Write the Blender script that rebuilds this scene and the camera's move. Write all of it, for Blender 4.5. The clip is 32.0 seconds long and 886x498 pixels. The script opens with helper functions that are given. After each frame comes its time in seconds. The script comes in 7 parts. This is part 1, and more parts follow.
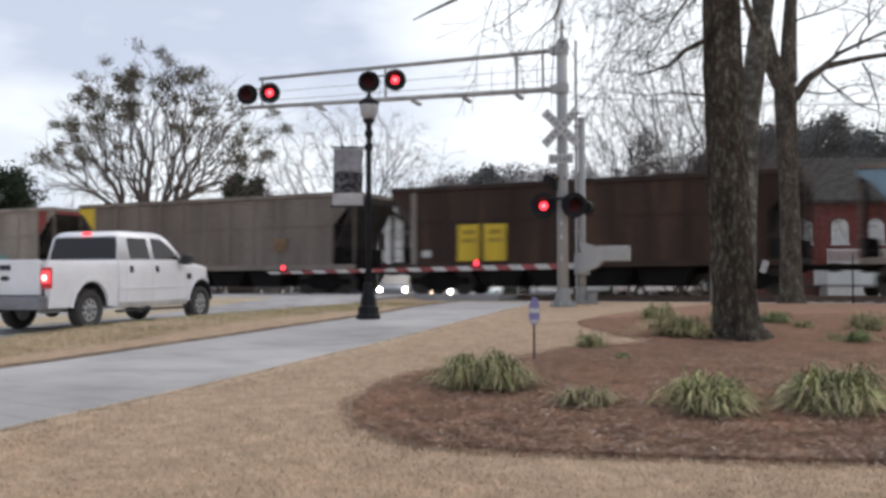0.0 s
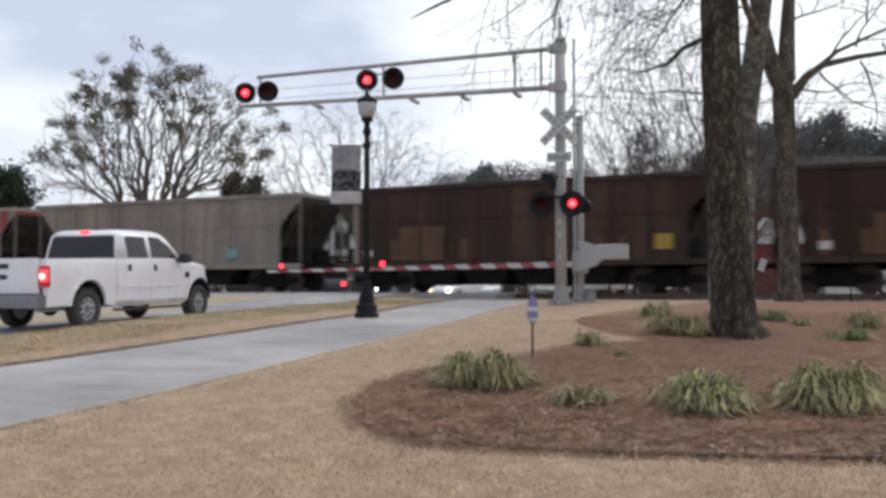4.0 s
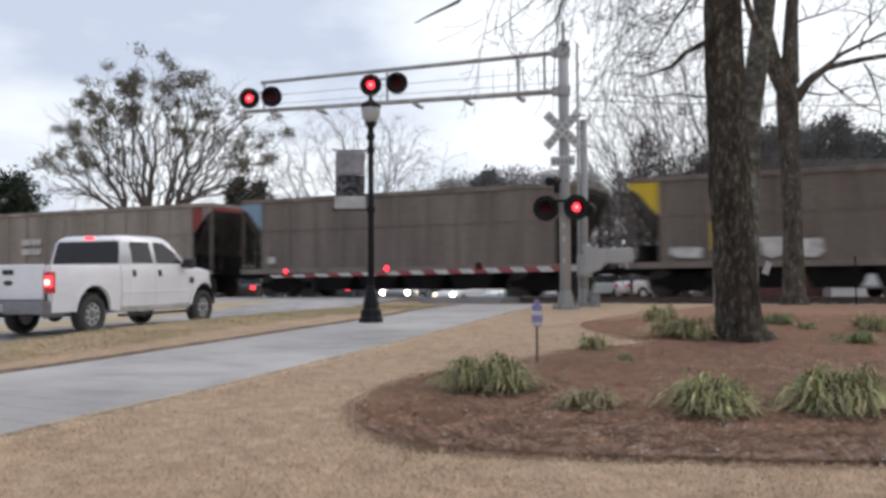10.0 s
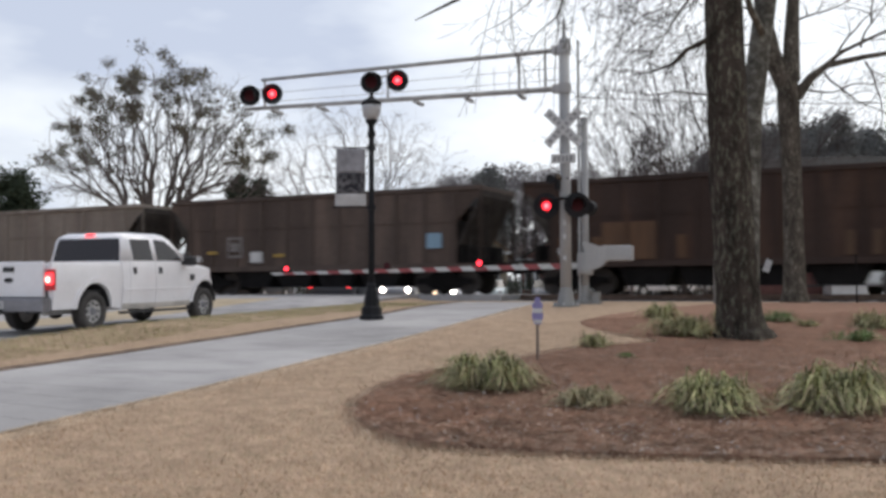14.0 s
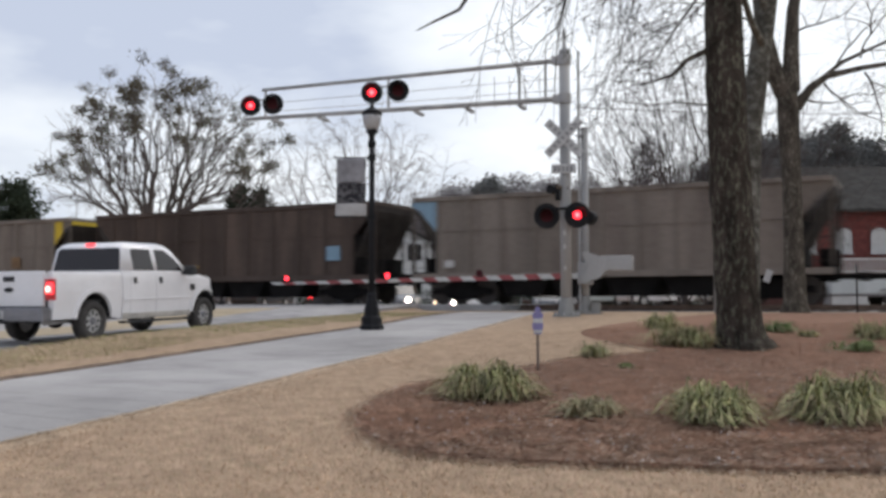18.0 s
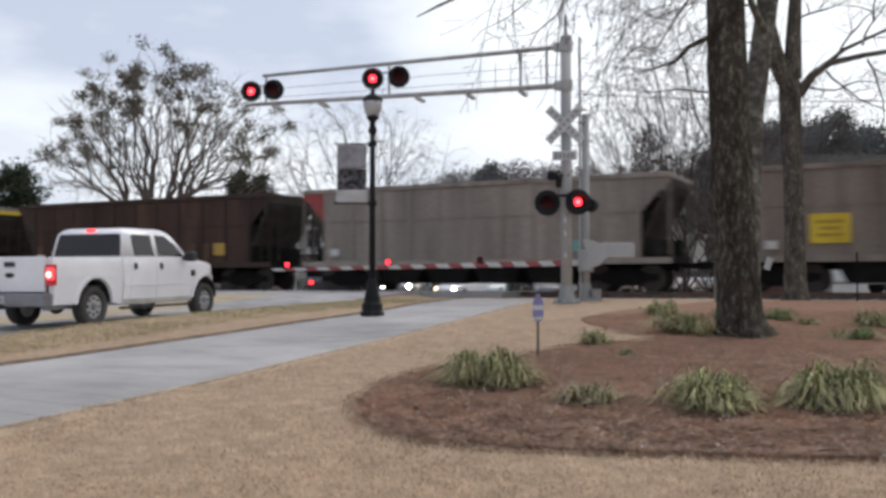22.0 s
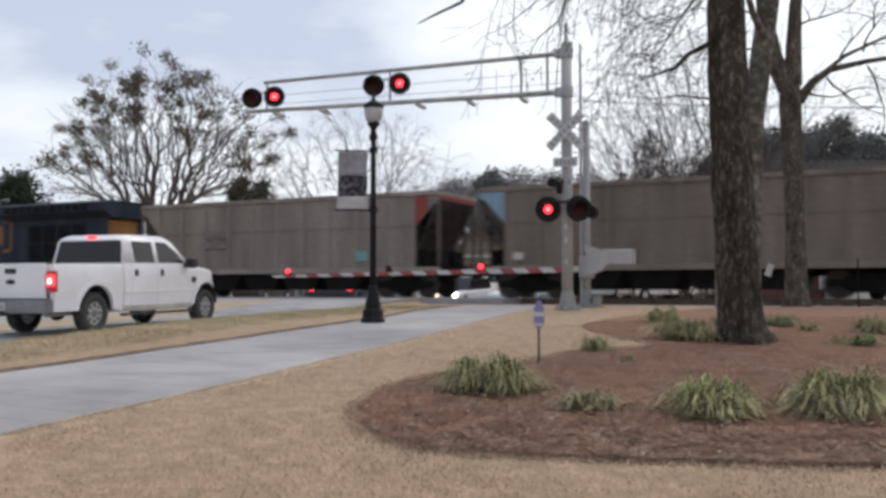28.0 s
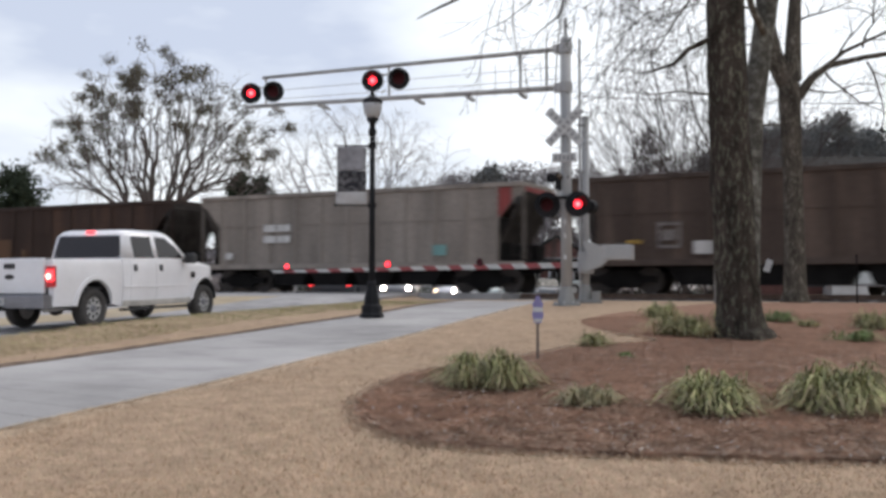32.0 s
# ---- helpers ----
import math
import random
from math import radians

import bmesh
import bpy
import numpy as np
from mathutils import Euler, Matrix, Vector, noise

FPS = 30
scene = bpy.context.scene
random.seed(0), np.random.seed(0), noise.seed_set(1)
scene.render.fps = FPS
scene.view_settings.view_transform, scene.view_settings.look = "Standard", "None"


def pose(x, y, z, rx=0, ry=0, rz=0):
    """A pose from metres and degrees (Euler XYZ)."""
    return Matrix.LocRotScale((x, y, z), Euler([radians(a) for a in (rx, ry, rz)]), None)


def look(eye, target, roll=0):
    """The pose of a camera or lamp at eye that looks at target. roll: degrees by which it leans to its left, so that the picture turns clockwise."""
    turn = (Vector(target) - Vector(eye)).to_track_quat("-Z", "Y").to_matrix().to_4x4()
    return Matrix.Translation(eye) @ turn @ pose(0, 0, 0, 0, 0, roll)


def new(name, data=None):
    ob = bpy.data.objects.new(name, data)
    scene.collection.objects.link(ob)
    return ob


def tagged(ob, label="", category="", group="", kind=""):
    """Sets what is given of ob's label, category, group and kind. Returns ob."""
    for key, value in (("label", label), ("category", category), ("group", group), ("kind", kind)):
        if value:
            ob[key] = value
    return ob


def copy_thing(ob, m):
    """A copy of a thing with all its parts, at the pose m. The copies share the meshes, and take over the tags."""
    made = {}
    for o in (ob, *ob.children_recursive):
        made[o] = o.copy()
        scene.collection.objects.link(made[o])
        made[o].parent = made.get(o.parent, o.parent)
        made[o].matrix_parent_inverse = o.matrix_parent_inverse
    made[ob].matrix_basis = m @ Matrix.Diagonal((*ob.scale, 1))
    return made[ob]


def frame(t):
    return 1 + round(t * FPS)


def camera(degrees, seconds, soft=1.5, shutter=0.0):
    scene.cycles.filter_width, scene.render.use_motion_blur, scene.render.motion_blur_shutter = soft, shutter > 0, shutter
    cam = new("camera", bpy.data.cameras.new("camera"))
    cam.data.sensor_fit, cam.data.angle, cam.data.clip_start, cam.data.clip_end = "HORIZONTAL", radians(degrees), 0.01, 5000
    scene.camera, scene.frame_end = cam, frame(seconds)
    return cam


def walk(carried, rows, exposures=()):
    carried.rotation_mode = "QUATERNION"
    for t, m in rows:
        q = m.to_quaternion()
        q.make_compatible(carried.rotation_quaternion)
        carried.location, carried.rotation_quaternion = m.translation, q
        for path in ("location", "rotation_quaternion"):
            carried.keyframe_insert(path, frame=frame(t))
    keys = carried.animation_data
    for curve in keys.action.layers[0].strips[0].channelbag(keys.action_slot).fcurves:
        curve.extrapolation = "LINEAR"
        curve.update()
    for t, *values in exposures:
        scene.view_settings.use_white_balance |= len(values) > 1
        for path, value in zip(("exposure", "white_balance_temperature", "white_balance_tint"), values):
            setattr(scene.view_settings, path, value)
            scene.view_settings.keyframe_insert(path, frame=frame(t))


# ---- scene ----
# ---- camera: it stands on one spot and sways a little ----
CAMERA_ROWS = [
    (0, 0, 2.324, 0), (0.5, 0.011, 2.155, 0.111), (1, -0.008, 2.24, 0.043), (1.5, -0.05, 2.388, 0.06),
    (2, -0.075, 2.327, -0.006), (2.5, -0.134, 2.088, -0.09), (3, -0.135, 2.068, -0.075), (3.5, -0.141, 2.228, -0.04),
    (5.5, 0.037, 2.171, -0.084), (6, 0.034, 2.078, -0.098), (6.5, 0.008, 1.994, -0.111), (7, 0.011, 1.946, -0.131),
    (7.5, 0.035, 1.915, -0.116), (8, 0.037, 1.922, -0.15), (8.5, 0.035, 1.928, -0.21), (9, 0.058, 2.035, -0.185),
    (9.5, 0.112, 2.297, -0.206), (10, 0.142, 2.491, -0.244), (10.5, 0.141, 2.631, -0.274), (11, 0.142, 2.624, -0.266),
    (11.5, 0.142, 2.62, -0.25), (12, 0.157, 2.604, -0.29), (12.5, 0.173, 2.555, -0.192), (13, 0.186, 2.462, -0.177),
    (13.5, 0.188, 2.356, -0.182), (14, 0.176, 2.343, -0.205), (14.5, 0.166, 2.36, -0.187), (16.5, 0.104, 2.533, -0.153),
    (17, 0.145, 2.563, -0.211), (17.5, 0.163, 2.769, -0.183), (18, 0.191, 2.935, -0.153), (18.5, 0.201, 2.98, -0.169),
    (19, 0.195, 2.958, -0.128), (19.5, 0.21, 2.834, -0.043), (20, 0.261, 2.619, -0.045), (20.5, 0.268, 2.48, -0.012),
    (21, 0.249, 2.333, -0.061), (21.5, 0.247, 2.217, 0.017), (22, 0.224, 2.138, 0.011), (22.5, 0.203, 2.066, 0.087),
    (23, 0.204, 1.972, 0.086), (23.5, 0.208, 1.965, 0.084), (24, 0.201, 1.932, 0.149), (24.5, 0.209, 1.857, 0.106),
    (25, 0.224, 1.811, 0.082), (25.5, 0.212, 1.818, 0.084), (27.5, 0.276, 2.53, 0.027), (28, 0.271, 2.526, -0.012),
    (28.5, 0.272, 2.494, -0.056), (29, 0.268, 2.481, -0.063), (29.5, 0.233, 2.443, -0.078), (30, 0.224, 2.379, -0.019),
    (30.5, 0.191, 2.328, -0.041), (31, 0.194, 2.319, -0.053), (31.5, 0.217, 2.293, -0.019), (32, 0.21, 2.254, 0.045),
]
EYE = 1.5
cam = camera(49.52, 32.0, soft=3.3, shutter=0.45)
walk(cam, [(t, pose(0, 0, EYE, 90 + pitch, 0, yaw) @ pose(0, 0, 0, 0, 0, roll)) for t, yaw, pitch, roll in CAMERA_ROWS],
     [(0, 0.13), (9, 0.14), (11.5, 0.085), (17, 0.06), (19, 0.01), (21, 0.05), (25, 0.17), (28, 0.07), (30, 0.10), (32, 0.14)])

# ---- world: bright overcast sky, one wide soft sun ----
SUN_HEIGHT, SUN_TURN = radians(62), radians(25)
world = bpy.data.worlds.new("sky")
scene.world = world
world.use_nodes = True
wn, wl = world.node_tree.nodes, world.node_tree.links
wn.clear()
sky = wn.new("ShaderNodeTexSky")
sky.sky_type, sky.sun_disc, sky.sun_elevation, sky.sun_rotation = "NISHITA", False, SUN_HEIGHT, SUN_TURN
sky.dust_density, sky.air_density = 2.0, 1.0
sky_dim = wn.new("ShaderNodeVectorMath")
sky_dim.operation = "SCALE"
sky_dim.inputs["Scale"].default_value = 0.10
wl.new(sky.outputs[0], sky_dim.inputs[0])
coord = wn.new("ShaderNodeTexCoord")
stretch = wn.new("ShaderNodeMapping")
stretch.inputs["Scale"].default_value = (1.0, 1.0, 2.6)
stretch.inputs["Location"].default_value = (0.35, 0.1, 0.2)
wl.new(coord.outputs["Generated"], stretch.inputs["Vector"])
cloud = wn.new("ShaderNodeTexNoise")
cloud.inputs["Scale"].default_value, cloud.inputs["Detail"].default_value, cloud.inputs["Roughness"].default_value = 2.6, 5.0, 0.5
wl.new(stretch.outputs[0], cloud.inputs["Vector"])
tone = wn.new("ShaderNodeValToRGB")
tone.color_ramp.elements[0].position, tone.color_ramp.elements[0].color = 0.29, (0.60, 0.66, 0.80, 1)
tone.color_ramp.elements[1].position, tone.color_ramp.elements[1].color = 0.54, (1.11, 1.14, 1.175, 1)
mid = tone.color_ramp.elements.new(0.41)
mid.color = (0.87, 0.92, 1.0, 1)
# the cloud is thinner towards the sun's side
split = wn.new("ShaderNodeSeparateXYZ")
wl.new(coord.outputs["Generated"], split.inputs[0])
def weigh(value, weight, plus):
    """value * weight + plus, as a node."""
    n = wn.new("ShaderNodeMath")
    n.operation = "MULTIPLY_ADD"
    n.inputs[1].default_value = weight
    wl.new(value, n.inputs[0])
    if isinstance(plus, float):
        n.inputs[2].default_value = plus
    else:
        wl.new(plus, n.inputs[2])
    return n.outputs[0]


patch = weigh(cloud.outputs["Fac"], 1.0, 0.088)
side = weigh(split.outputs["X"], 0.36, patch)
wl.new(weigh(split.outputs["Z"], -0.45, side), tone.inputs["Fac"])
blend = wn.new("ShaderNodeMix")
blend.data_type = "RGBA"
blend.inputs["Factor"].default_value = 0.88
wl.new(sky_dim.outputs[0], blend.inputs["A"])
wl.new(tone.outputs["Color"], blend.inputs["B"])
back = wn.new("ShaderNodeBackground")
back.inputs["Strength"].default_value = 1.0
wl.new(blend.outputs["Result"], back.inputs["Color"])
wl.new(back.outputs[0], wn.new("ShaderNodeOutputWorld").inputs[0])
sun_lamp = bpy.data.lights.new("sun", "SUN")
sun_lamp.energy, sun_lamp.angle, sun_lamp.color = 1.3, radians(35), (1.0, 0.93, 0.855)
sun = new("sun", sun_lamp)
sun.matrix_world = look((0, 0, 30), (math.sin(SUN_TURN) * -30, -math.cos(SUN_TURN) * 30, 30 - 30 * math.tan(SUN_HEIGHT)))

# ---- materials ----
MATS = {}


def material(name, base, rough=0.7, metal=0.0, dark=0.75, light=1.12, scale=3.0, fine=40.0, bump=0.15, coat=0.0, emit=0.0,
             speckle=None, streak=False, random_tone=0.0, spec=0.5, bump_scale=None, amount=0.35, island=0.0, stretch=None):
    """A surface with variation at two scales, and relief. speckle: a second colour in patches. streak: stains run downwards."""
    if name in MATS:
        return MATS[name]
    m = bpy.data.materials.new(name)
    m.use_nodes = True
    nt, nl = m.node_tree.nodes, m.node_tree.links
    b = nt["Principled BSDF"]
    b.inputs["Roughness"].default_value, b.inputs["Metallic"].default_value = rough, metal
    b.inputs["Specular IOR Level"].default_value = spec
    b.inputs["Coat Weight"].default_value = coat
    tc = nt.new("ShaderNodeTexCoord")
    mp = nt.new("ShaderNodeMapping")
    if stretch:
        mp.inputs["Scale"].default_value = stretch
    if streak:
        mp.inputs["Scale"].default_value = (1.0, 1.0, 0.12)
    nl.new(tc.outputs["Object"], mp.inputs["Vector"])
    big, small = nt.new("ShaderNodeTexNoise"), nt.new("ShaderNodeTexNoise")
    big.inputs["Scale"].default_value, big.inputs["Detail"].default_value = scale, 5.0
    small.inputs["Scale"].default_value, small.inputs["Detail"].default_value = fine, 3.0
    nl.new(mp.outputs[0], big.inputs["Vector"])
    nl.new(tc.outputs["Object"], small.inputs["Vector"])
    r1 = nt.new("ShaderNodeMapRange")
    r1.inputs["From Min"].default_value, r1.inputs["From Max"].default_value = 0.32, 0.68
    r1.inputs["To Min"].default_value, r1.inputs["To Max"].default_value = dark, light
    nl.new(big.outputs["Fac"], r1.inputs["Value"])
    r2 = nt.new("ShaderNodeMapRange")
    r2.inputs["From Min"].default_value, r2.inputs["From Max"].default_value = 0.3, 0.7
    r2.inputs["To Min"].default_value, r2.inputs["To Max"].default_value = (1 + dark) / 2, (1 + light) / 2
    nl.new(small.outputs["Fac"], r2.inputs["Value"])
    mul = nt.new("ShaderNodeMath")
    mul.operation = "MULTIPLY"
    nl.new(r1.outputs[0], mul.inputs[0])
    nl.new(r2.outputs[0], mul.inputs[1])
    last = mul.outputs[0]
    if random_tone:
        info = nt.new("ShaderNodeObjectInfo")
        r3 = nt.new("ShaderNodeMapRange")
        r3.inputs["To Min"].default_value, r3.inputs["To Max"].default_value = 1 - random_tone, 1 + random_tone
        nl.new(info.outputs["Random"], r3.inputs["Value"])
        mul2 = nt.new("ShaderNodeMath")
        mul2.operation = "MULTIPLY"
        nl.new(last, mul2.inputs[0])
        nl.new(r3.outputs[0], mul2.inputs[1])
        last = mul2.outputs[0]
    if island:
        geo = nt.new("ShaderNodeNewGeometry")
        r4 = nt.new("ShaderNodeMapRange")
        r4.inputs["To Min"].default_value, r4.inputs["To Max"].default_value = 1 - island, 1 + island
        nl.new(geo.outputs["Random Per Island"], r4.inputs["Value"])
        mul3 = nt.new("ShaderNodeMath")
        mul3.operation = "MULTIPLY"
        nl.new(last, mul3.inputs[0])
        nl.new(r4.outputs[0], mul3.inputs[1])
        last = mul3.outputs[0]
    vm = nt.new("ShaderNodeVectorMath")
    vm.operation = "SCALE"
    nl.new(last, vm.inputs["Scale"])
    if speckle:
        pick = nt.new("ShaderNodeTexNoise")
        pick.inputs["Scale"].default_value, pick.inputs["Detail"].default_value = scale * 3.1, 6.0
        nl.new(mp.outputs[0], pick.inputs["Vector"])
        rr = nt.new("ShaderNodeMapRange")
        rr.inputs["From Min"].default_value, rr.inputs["From Max"].default_value = 0.62 - amount * 0.4, 0.78 - amount * 0.4
        nl.new(pick.outputs["Fac"], rr.inputs["Value"])
        mx = nt.new("ShaderNodeMix")
        mx.data_type = "RGBA"
        mx.inputs["A"].default_value, mx.inputs["B"].default_value = (*base, 1), (*speckle, 1)
        nl.new(rr.outputs[0], mx.inputs["Factor"])
        nl.new(mx.outputs["Result"], vm.inputs[0])
    else:
        vm.inputs[0].default_value = base
    nl.new(vm.outputs[0], b.inputs["Base Color"])
    if bump:
        bp = nt.new("ShaderNodeBump")
        bp.inputs["Strength"].default_value, bp.inputs["Distance"].default_value = bump, 0.02
        if bump_scale:
            bt = nt.new("ShaderNodeTexNoise")
            bt.inputs["Scale"].default_value, bt.inputs["Detail"].default_value = bump_scale, 4.0
            nl.new(tc.outputs["Object"], bt.inputs["Vector"])
            nl.new(bt.outputs["Fac"], bp.inputs["Height"])
        else:
            nl.new(small.outputs["Fac"], bp.inputs["Height"])
        nl.new(bp.outputs[0], b.inputs["Normal"])
    if emit:
        b.inputs["Emission Color"].default_value = (*base, 1)
        b.inputs["Emission Strength"].default_value = emit
    MATS[name] = m
    return m


def plain(name, base, rough=0.5, metal=0.0, emit=0.0, coat=0.0):
    return material(name, base, rough, metal, 0.9, 1.06, 2.0, 30.0, 0.03, coat, emit)


# ---- mesh helpers ----
def add_box(bm, x0, x1, y0, y1, z0, z1, bevel=0.0):
    ret = bmesh.ops.create_cube(bm, size=1.0, matrix=Matrix.LocRotScale(((x0 + x1) / 2, (y0 + y1) / 2, (z0 + z1) / 2), None, (x1 - x0, y1 - y0, z1 - z0)))
    if bevel:
        edges = list({e for v in ret["verts"] for e in v.link_edges})
        bmesh.ops.bevel(bm, geom=edges, offset=bevel, segments=2, affect="EDGES", profile=0.6)
    return bm


def box(x0, x1, y0, y1, z0, z1, bevel=0.0):
    return add_box(bmesh.new(), x0, x1, y0, y1, z0, z1, bevel)


def add_rod(bm, a, b, ra, rb=None, n=10):
    a, b = Vector(a), Vector(b)
    rb = ra if rb is None else rb
    turn = (b - a).to_track_quat("Z", "Y").to_matrix().to_4x4()
    bmesh.ops.create_cone(bm, cap_ends=True, segments=n, radius1=ra, radius2=rb, depth=(b - a).length,
                          matrix=Matrix.Translation((a + b) / 2) @ turn)
    return bm


def rod(a, b, ra, rb=None, n=10):
    return add_rod(bmesh.new(), a, b, ra, rb, n)


def add_prism(bm, outline, a, b, axis="y"):
    """An outline of (u, w) pairs drawn out from a to b along an axis."""
    def place(u, w, d):
        return {"y": (u, d, w), "x": (d, u, w), "z": (u, w, d)}[axis]
    lo = [bm.verts.new(place(u, w, a)) for u, w in outline]
    hi = [bm.verts.new(place(u, w, b)) for u, w in outline]
    k = len(outline)
    bm.faces.new(lo)
    bm.faces.new(hi[::-1])
    for i in range(k):
        bm.faces.new((lo[i], hi[i], hi[(i + 1) % k], lo[(i + 1) % k]))
    bmesh.ops.recalc_face_normals(bm, faces=bm.faces[:])
    return bm


def prism(outline, a, b, axis="y"):
    return add_prism(bmesh.new(), outline, a, b, axis)


def lathe(profile, n=16):
    """Rings of (radius, height) turned round z."""
    bm = bmesh.new()
    rings = [[bm.verts.new((r * math.cos(i * math.tau / n), r * math.sin(i * math.tau / n), z)) for i in range(n)] for r, z in profile]
    for lo, hi in zip(rings, rings[1:]):
        for i in range(n):
            bm.faces.new((lo[i], lo[(i + 1) % n], hi[(i + 1) % n], hi[i]))
    bm.faces.new(rings[0][::-1])
    bm.faces.new(rings[-1])
    return bm


def mesh_of(name, bm, mat, smooth=False):
    me = bpy.data.meshes.new(name)
    bm.to_mesh(me)
    bm.free()
    me.materials.append(mat)
    if smooth:
        for p in me.polygons:
            p.use_smooth = True
    return me


def part(name, bm, mat, parent=None, label="", smooth=False, at=None):
    """One mesh object under a thing or a part; bm may be a ready mesh."""
    me = bm if isinstance(bm, bpy.types.Mesh) else mesh_of(name, bm, mat, smooth)
    ob = new(name, me)
    if parent:
        ob.parent = parent
    if at is not None:
        ob.matrix_basis = at
    if label:
        tagged(ob, label)
    return ob


def thing(name, m, label, category, group="", kind=""):
    ob = new(name)
    ob.empty_display_size = 0.2
    ob.matrix_basis = m
    return tagged(ob, label, category, group, kind)


def sheet(name, verts, faces, mat, smooth=True):
    me = bpy.data.meshes.new(name)
    me.from_pydata(verts, [], faces)
    me.materials.append(mat)
    if smooth:
        me.polygons.foreach_set("use_smooth", [True] * len(me.polygons))
    return me


# ---- the plan ----
TURN = 26.5
TC, TS = math.cos(radians(TURN)), math.sin(radians(TURN))
NEAR_Y = 34.68
RAIL_Z = 1.26
HALF_W = 1.6


def on_track(s, off=0.0):
    """Plan place s metres along the track, off metres beyond its middle line."""
    d = HALF_W + off
    return s * TC + d * TS, NEAR_Y - s * TS + d * TC


def from_track(x, y):
    """Signed distance beyond the middle line of the track."""
    return (x * TS + (y - NEAR_Y) * TC) - HALF_W


PROFILE_Y = (-400, -10, 0, 6, 9.1, 14.7, 18.3, 25, 32, 37, 46, 54, 110, 3000)
PROFILE_Z = (-0.3, -0.1, 0.0, 0.2, 0.48, 0.70, 0.88, 1.01, 1.08, 1.04, 0.96, 0.9, 0.8, 0.6)


def step01(v):
    v = min(max(v, 0.0), 1.0)
    return v * v * (3 - 2 * v)


def lay(y):
    """Height of the open ground at depth y, smoothed."""
    return sum(float(np.interp(y + d, PROFILE_Y, PROFILE_Z)) * w for d, w in ((-1.6, 0.2), (-0.7, 0.2), (0, 0.2), (0.7, 0.2), (1.6, 0.2)))


ROAD_TURN = 18.5
RC, RS = math.cos(radians(ROAD_TURN)), math.sin(radians(ROAD_TURN))
ROAD_X, ROAD_Y = -6.2, 18.5      # a point of the kerb beside the pickup


def on_road(along, left):
    """Plan place along the road from beside the pickup, so far left of its kerb."""
    return ROAD_X + along * RS - left * RC, ROAD_Y + along * RC + left * RS


def road_z(x, y):
    z = lay(y) - 0.28
    near = step01((15.0 - abs(from_track(x, y))) / 12.5)
    return z + (RAIL_Z + 0.004 - z) * near


ROAD_W = 10.2


def ground_z(x, y):
    """The open ground; it dips under the road and rises to the track bed."""
    z = lay(y) + 0.10 * step01((x - 1) / 6) * step01((y - 12) / 8)
    d = abs(from_track(x, y))
    z += (1.06 - z) * step01((7.5 - d) / 4.0)
    left = -(x - ROAD_X) * RC + (y - ROAD_Y) * RS
    off = max(-left, left - ROAD_W)
    if off < 0.3:
        z += (road_z(x, y) - 0.08 - z) * step01((0.3 - off) / 0.3)
    return z

# ---- materials of the land ----
M_LAWN = material("dry_lawn", (0.392, 0.28, 0.197), 0.95, 0, 0.80, 1.16, 5.0, 26, 1.0, speckle=(0.325, 0.248, 0.165), spec=0.1, amount=0.38, bump_scale=24)
M_BLADE = material("dry_blade", (0.515, 0.38, 0.266), 0.9, 0, 0.7, 1.2, 2.0, 20, 0.0, spec=0.15, island=0.4)
M_GREENBLADE = material("green_blade", (0.315, 0.30, 0.155), 0.85, 0, 0.7, 1.2, 2.0, 20, 0.0, spec=0.2, island=0.35)
M_MULCH = material("pine_straw", (0.245, 0.138, 0.096), 0.95, 0, 0.84, 1.15, 6.0, 45, 0.25, speckle=(0.245, 0.155, 0.108), spec=0.1, amount=0.4)
M_STRAW = material("straw_needle", (0.318, 0.186, 0.125), 0.9, 0, 0.6, 1.3, 3.0, 20, 0.0, spec=0.15, island=0.45)
M_PATH = material("path_concrete", (0.375, 0.36, 0.352), 0.85, 0, 0.74, 1.1, 0.55, 60, 0.3, speckle=(0.315, 0.302, 0.297), spec=0.25, amount=0.36, stretch=(0.8, 1.0, 1.0))
M_ROAD = material("road_asphalt", (0.355, 0.342, 0.338), 0.9, 0, 0.8, 1.12, 0.6, 40, 0.4, speckle=(0.27, 0.262, 0.262), spec=0.2)
M_MEDIAN = material("median_sand", (0.40, 0.33, 0.235), 0.95, 0, 0.8, 1.12, 1.2, 40, 0.3, spec=0.1)
M_KERB = material("kerb_concrete", (0.44, 0.44, 0.44), 0.85, 0, 0.8, 1.1, 2.0, 30, 0.3)
M_BALLAST = material("ballast", (0.20, 0.19, 0.185), 0.95, 0, 0.55, 1.35, 2.0, 22, 1.0, speckle=(0.32, 0.30, 0.28), spec=0.15)
M_TIE = material("tie_wood", (0.085, 0.065, 0.052), 0.9, 0, 0.7, 1.2, 3, 30, 0.5, random_tone=0.25)
M_RAIL = material("rail_steel", (0.16, 0.11, 0.085), 0.55, 0.6, 0.7, 1.2, 4, 40, 0.2)
M_PANEL = material("crossing_concrete", (0.33, 0.33, 0.335), 0.9, 0, 0.8, 1.1, 1.2, 30, 0.3)

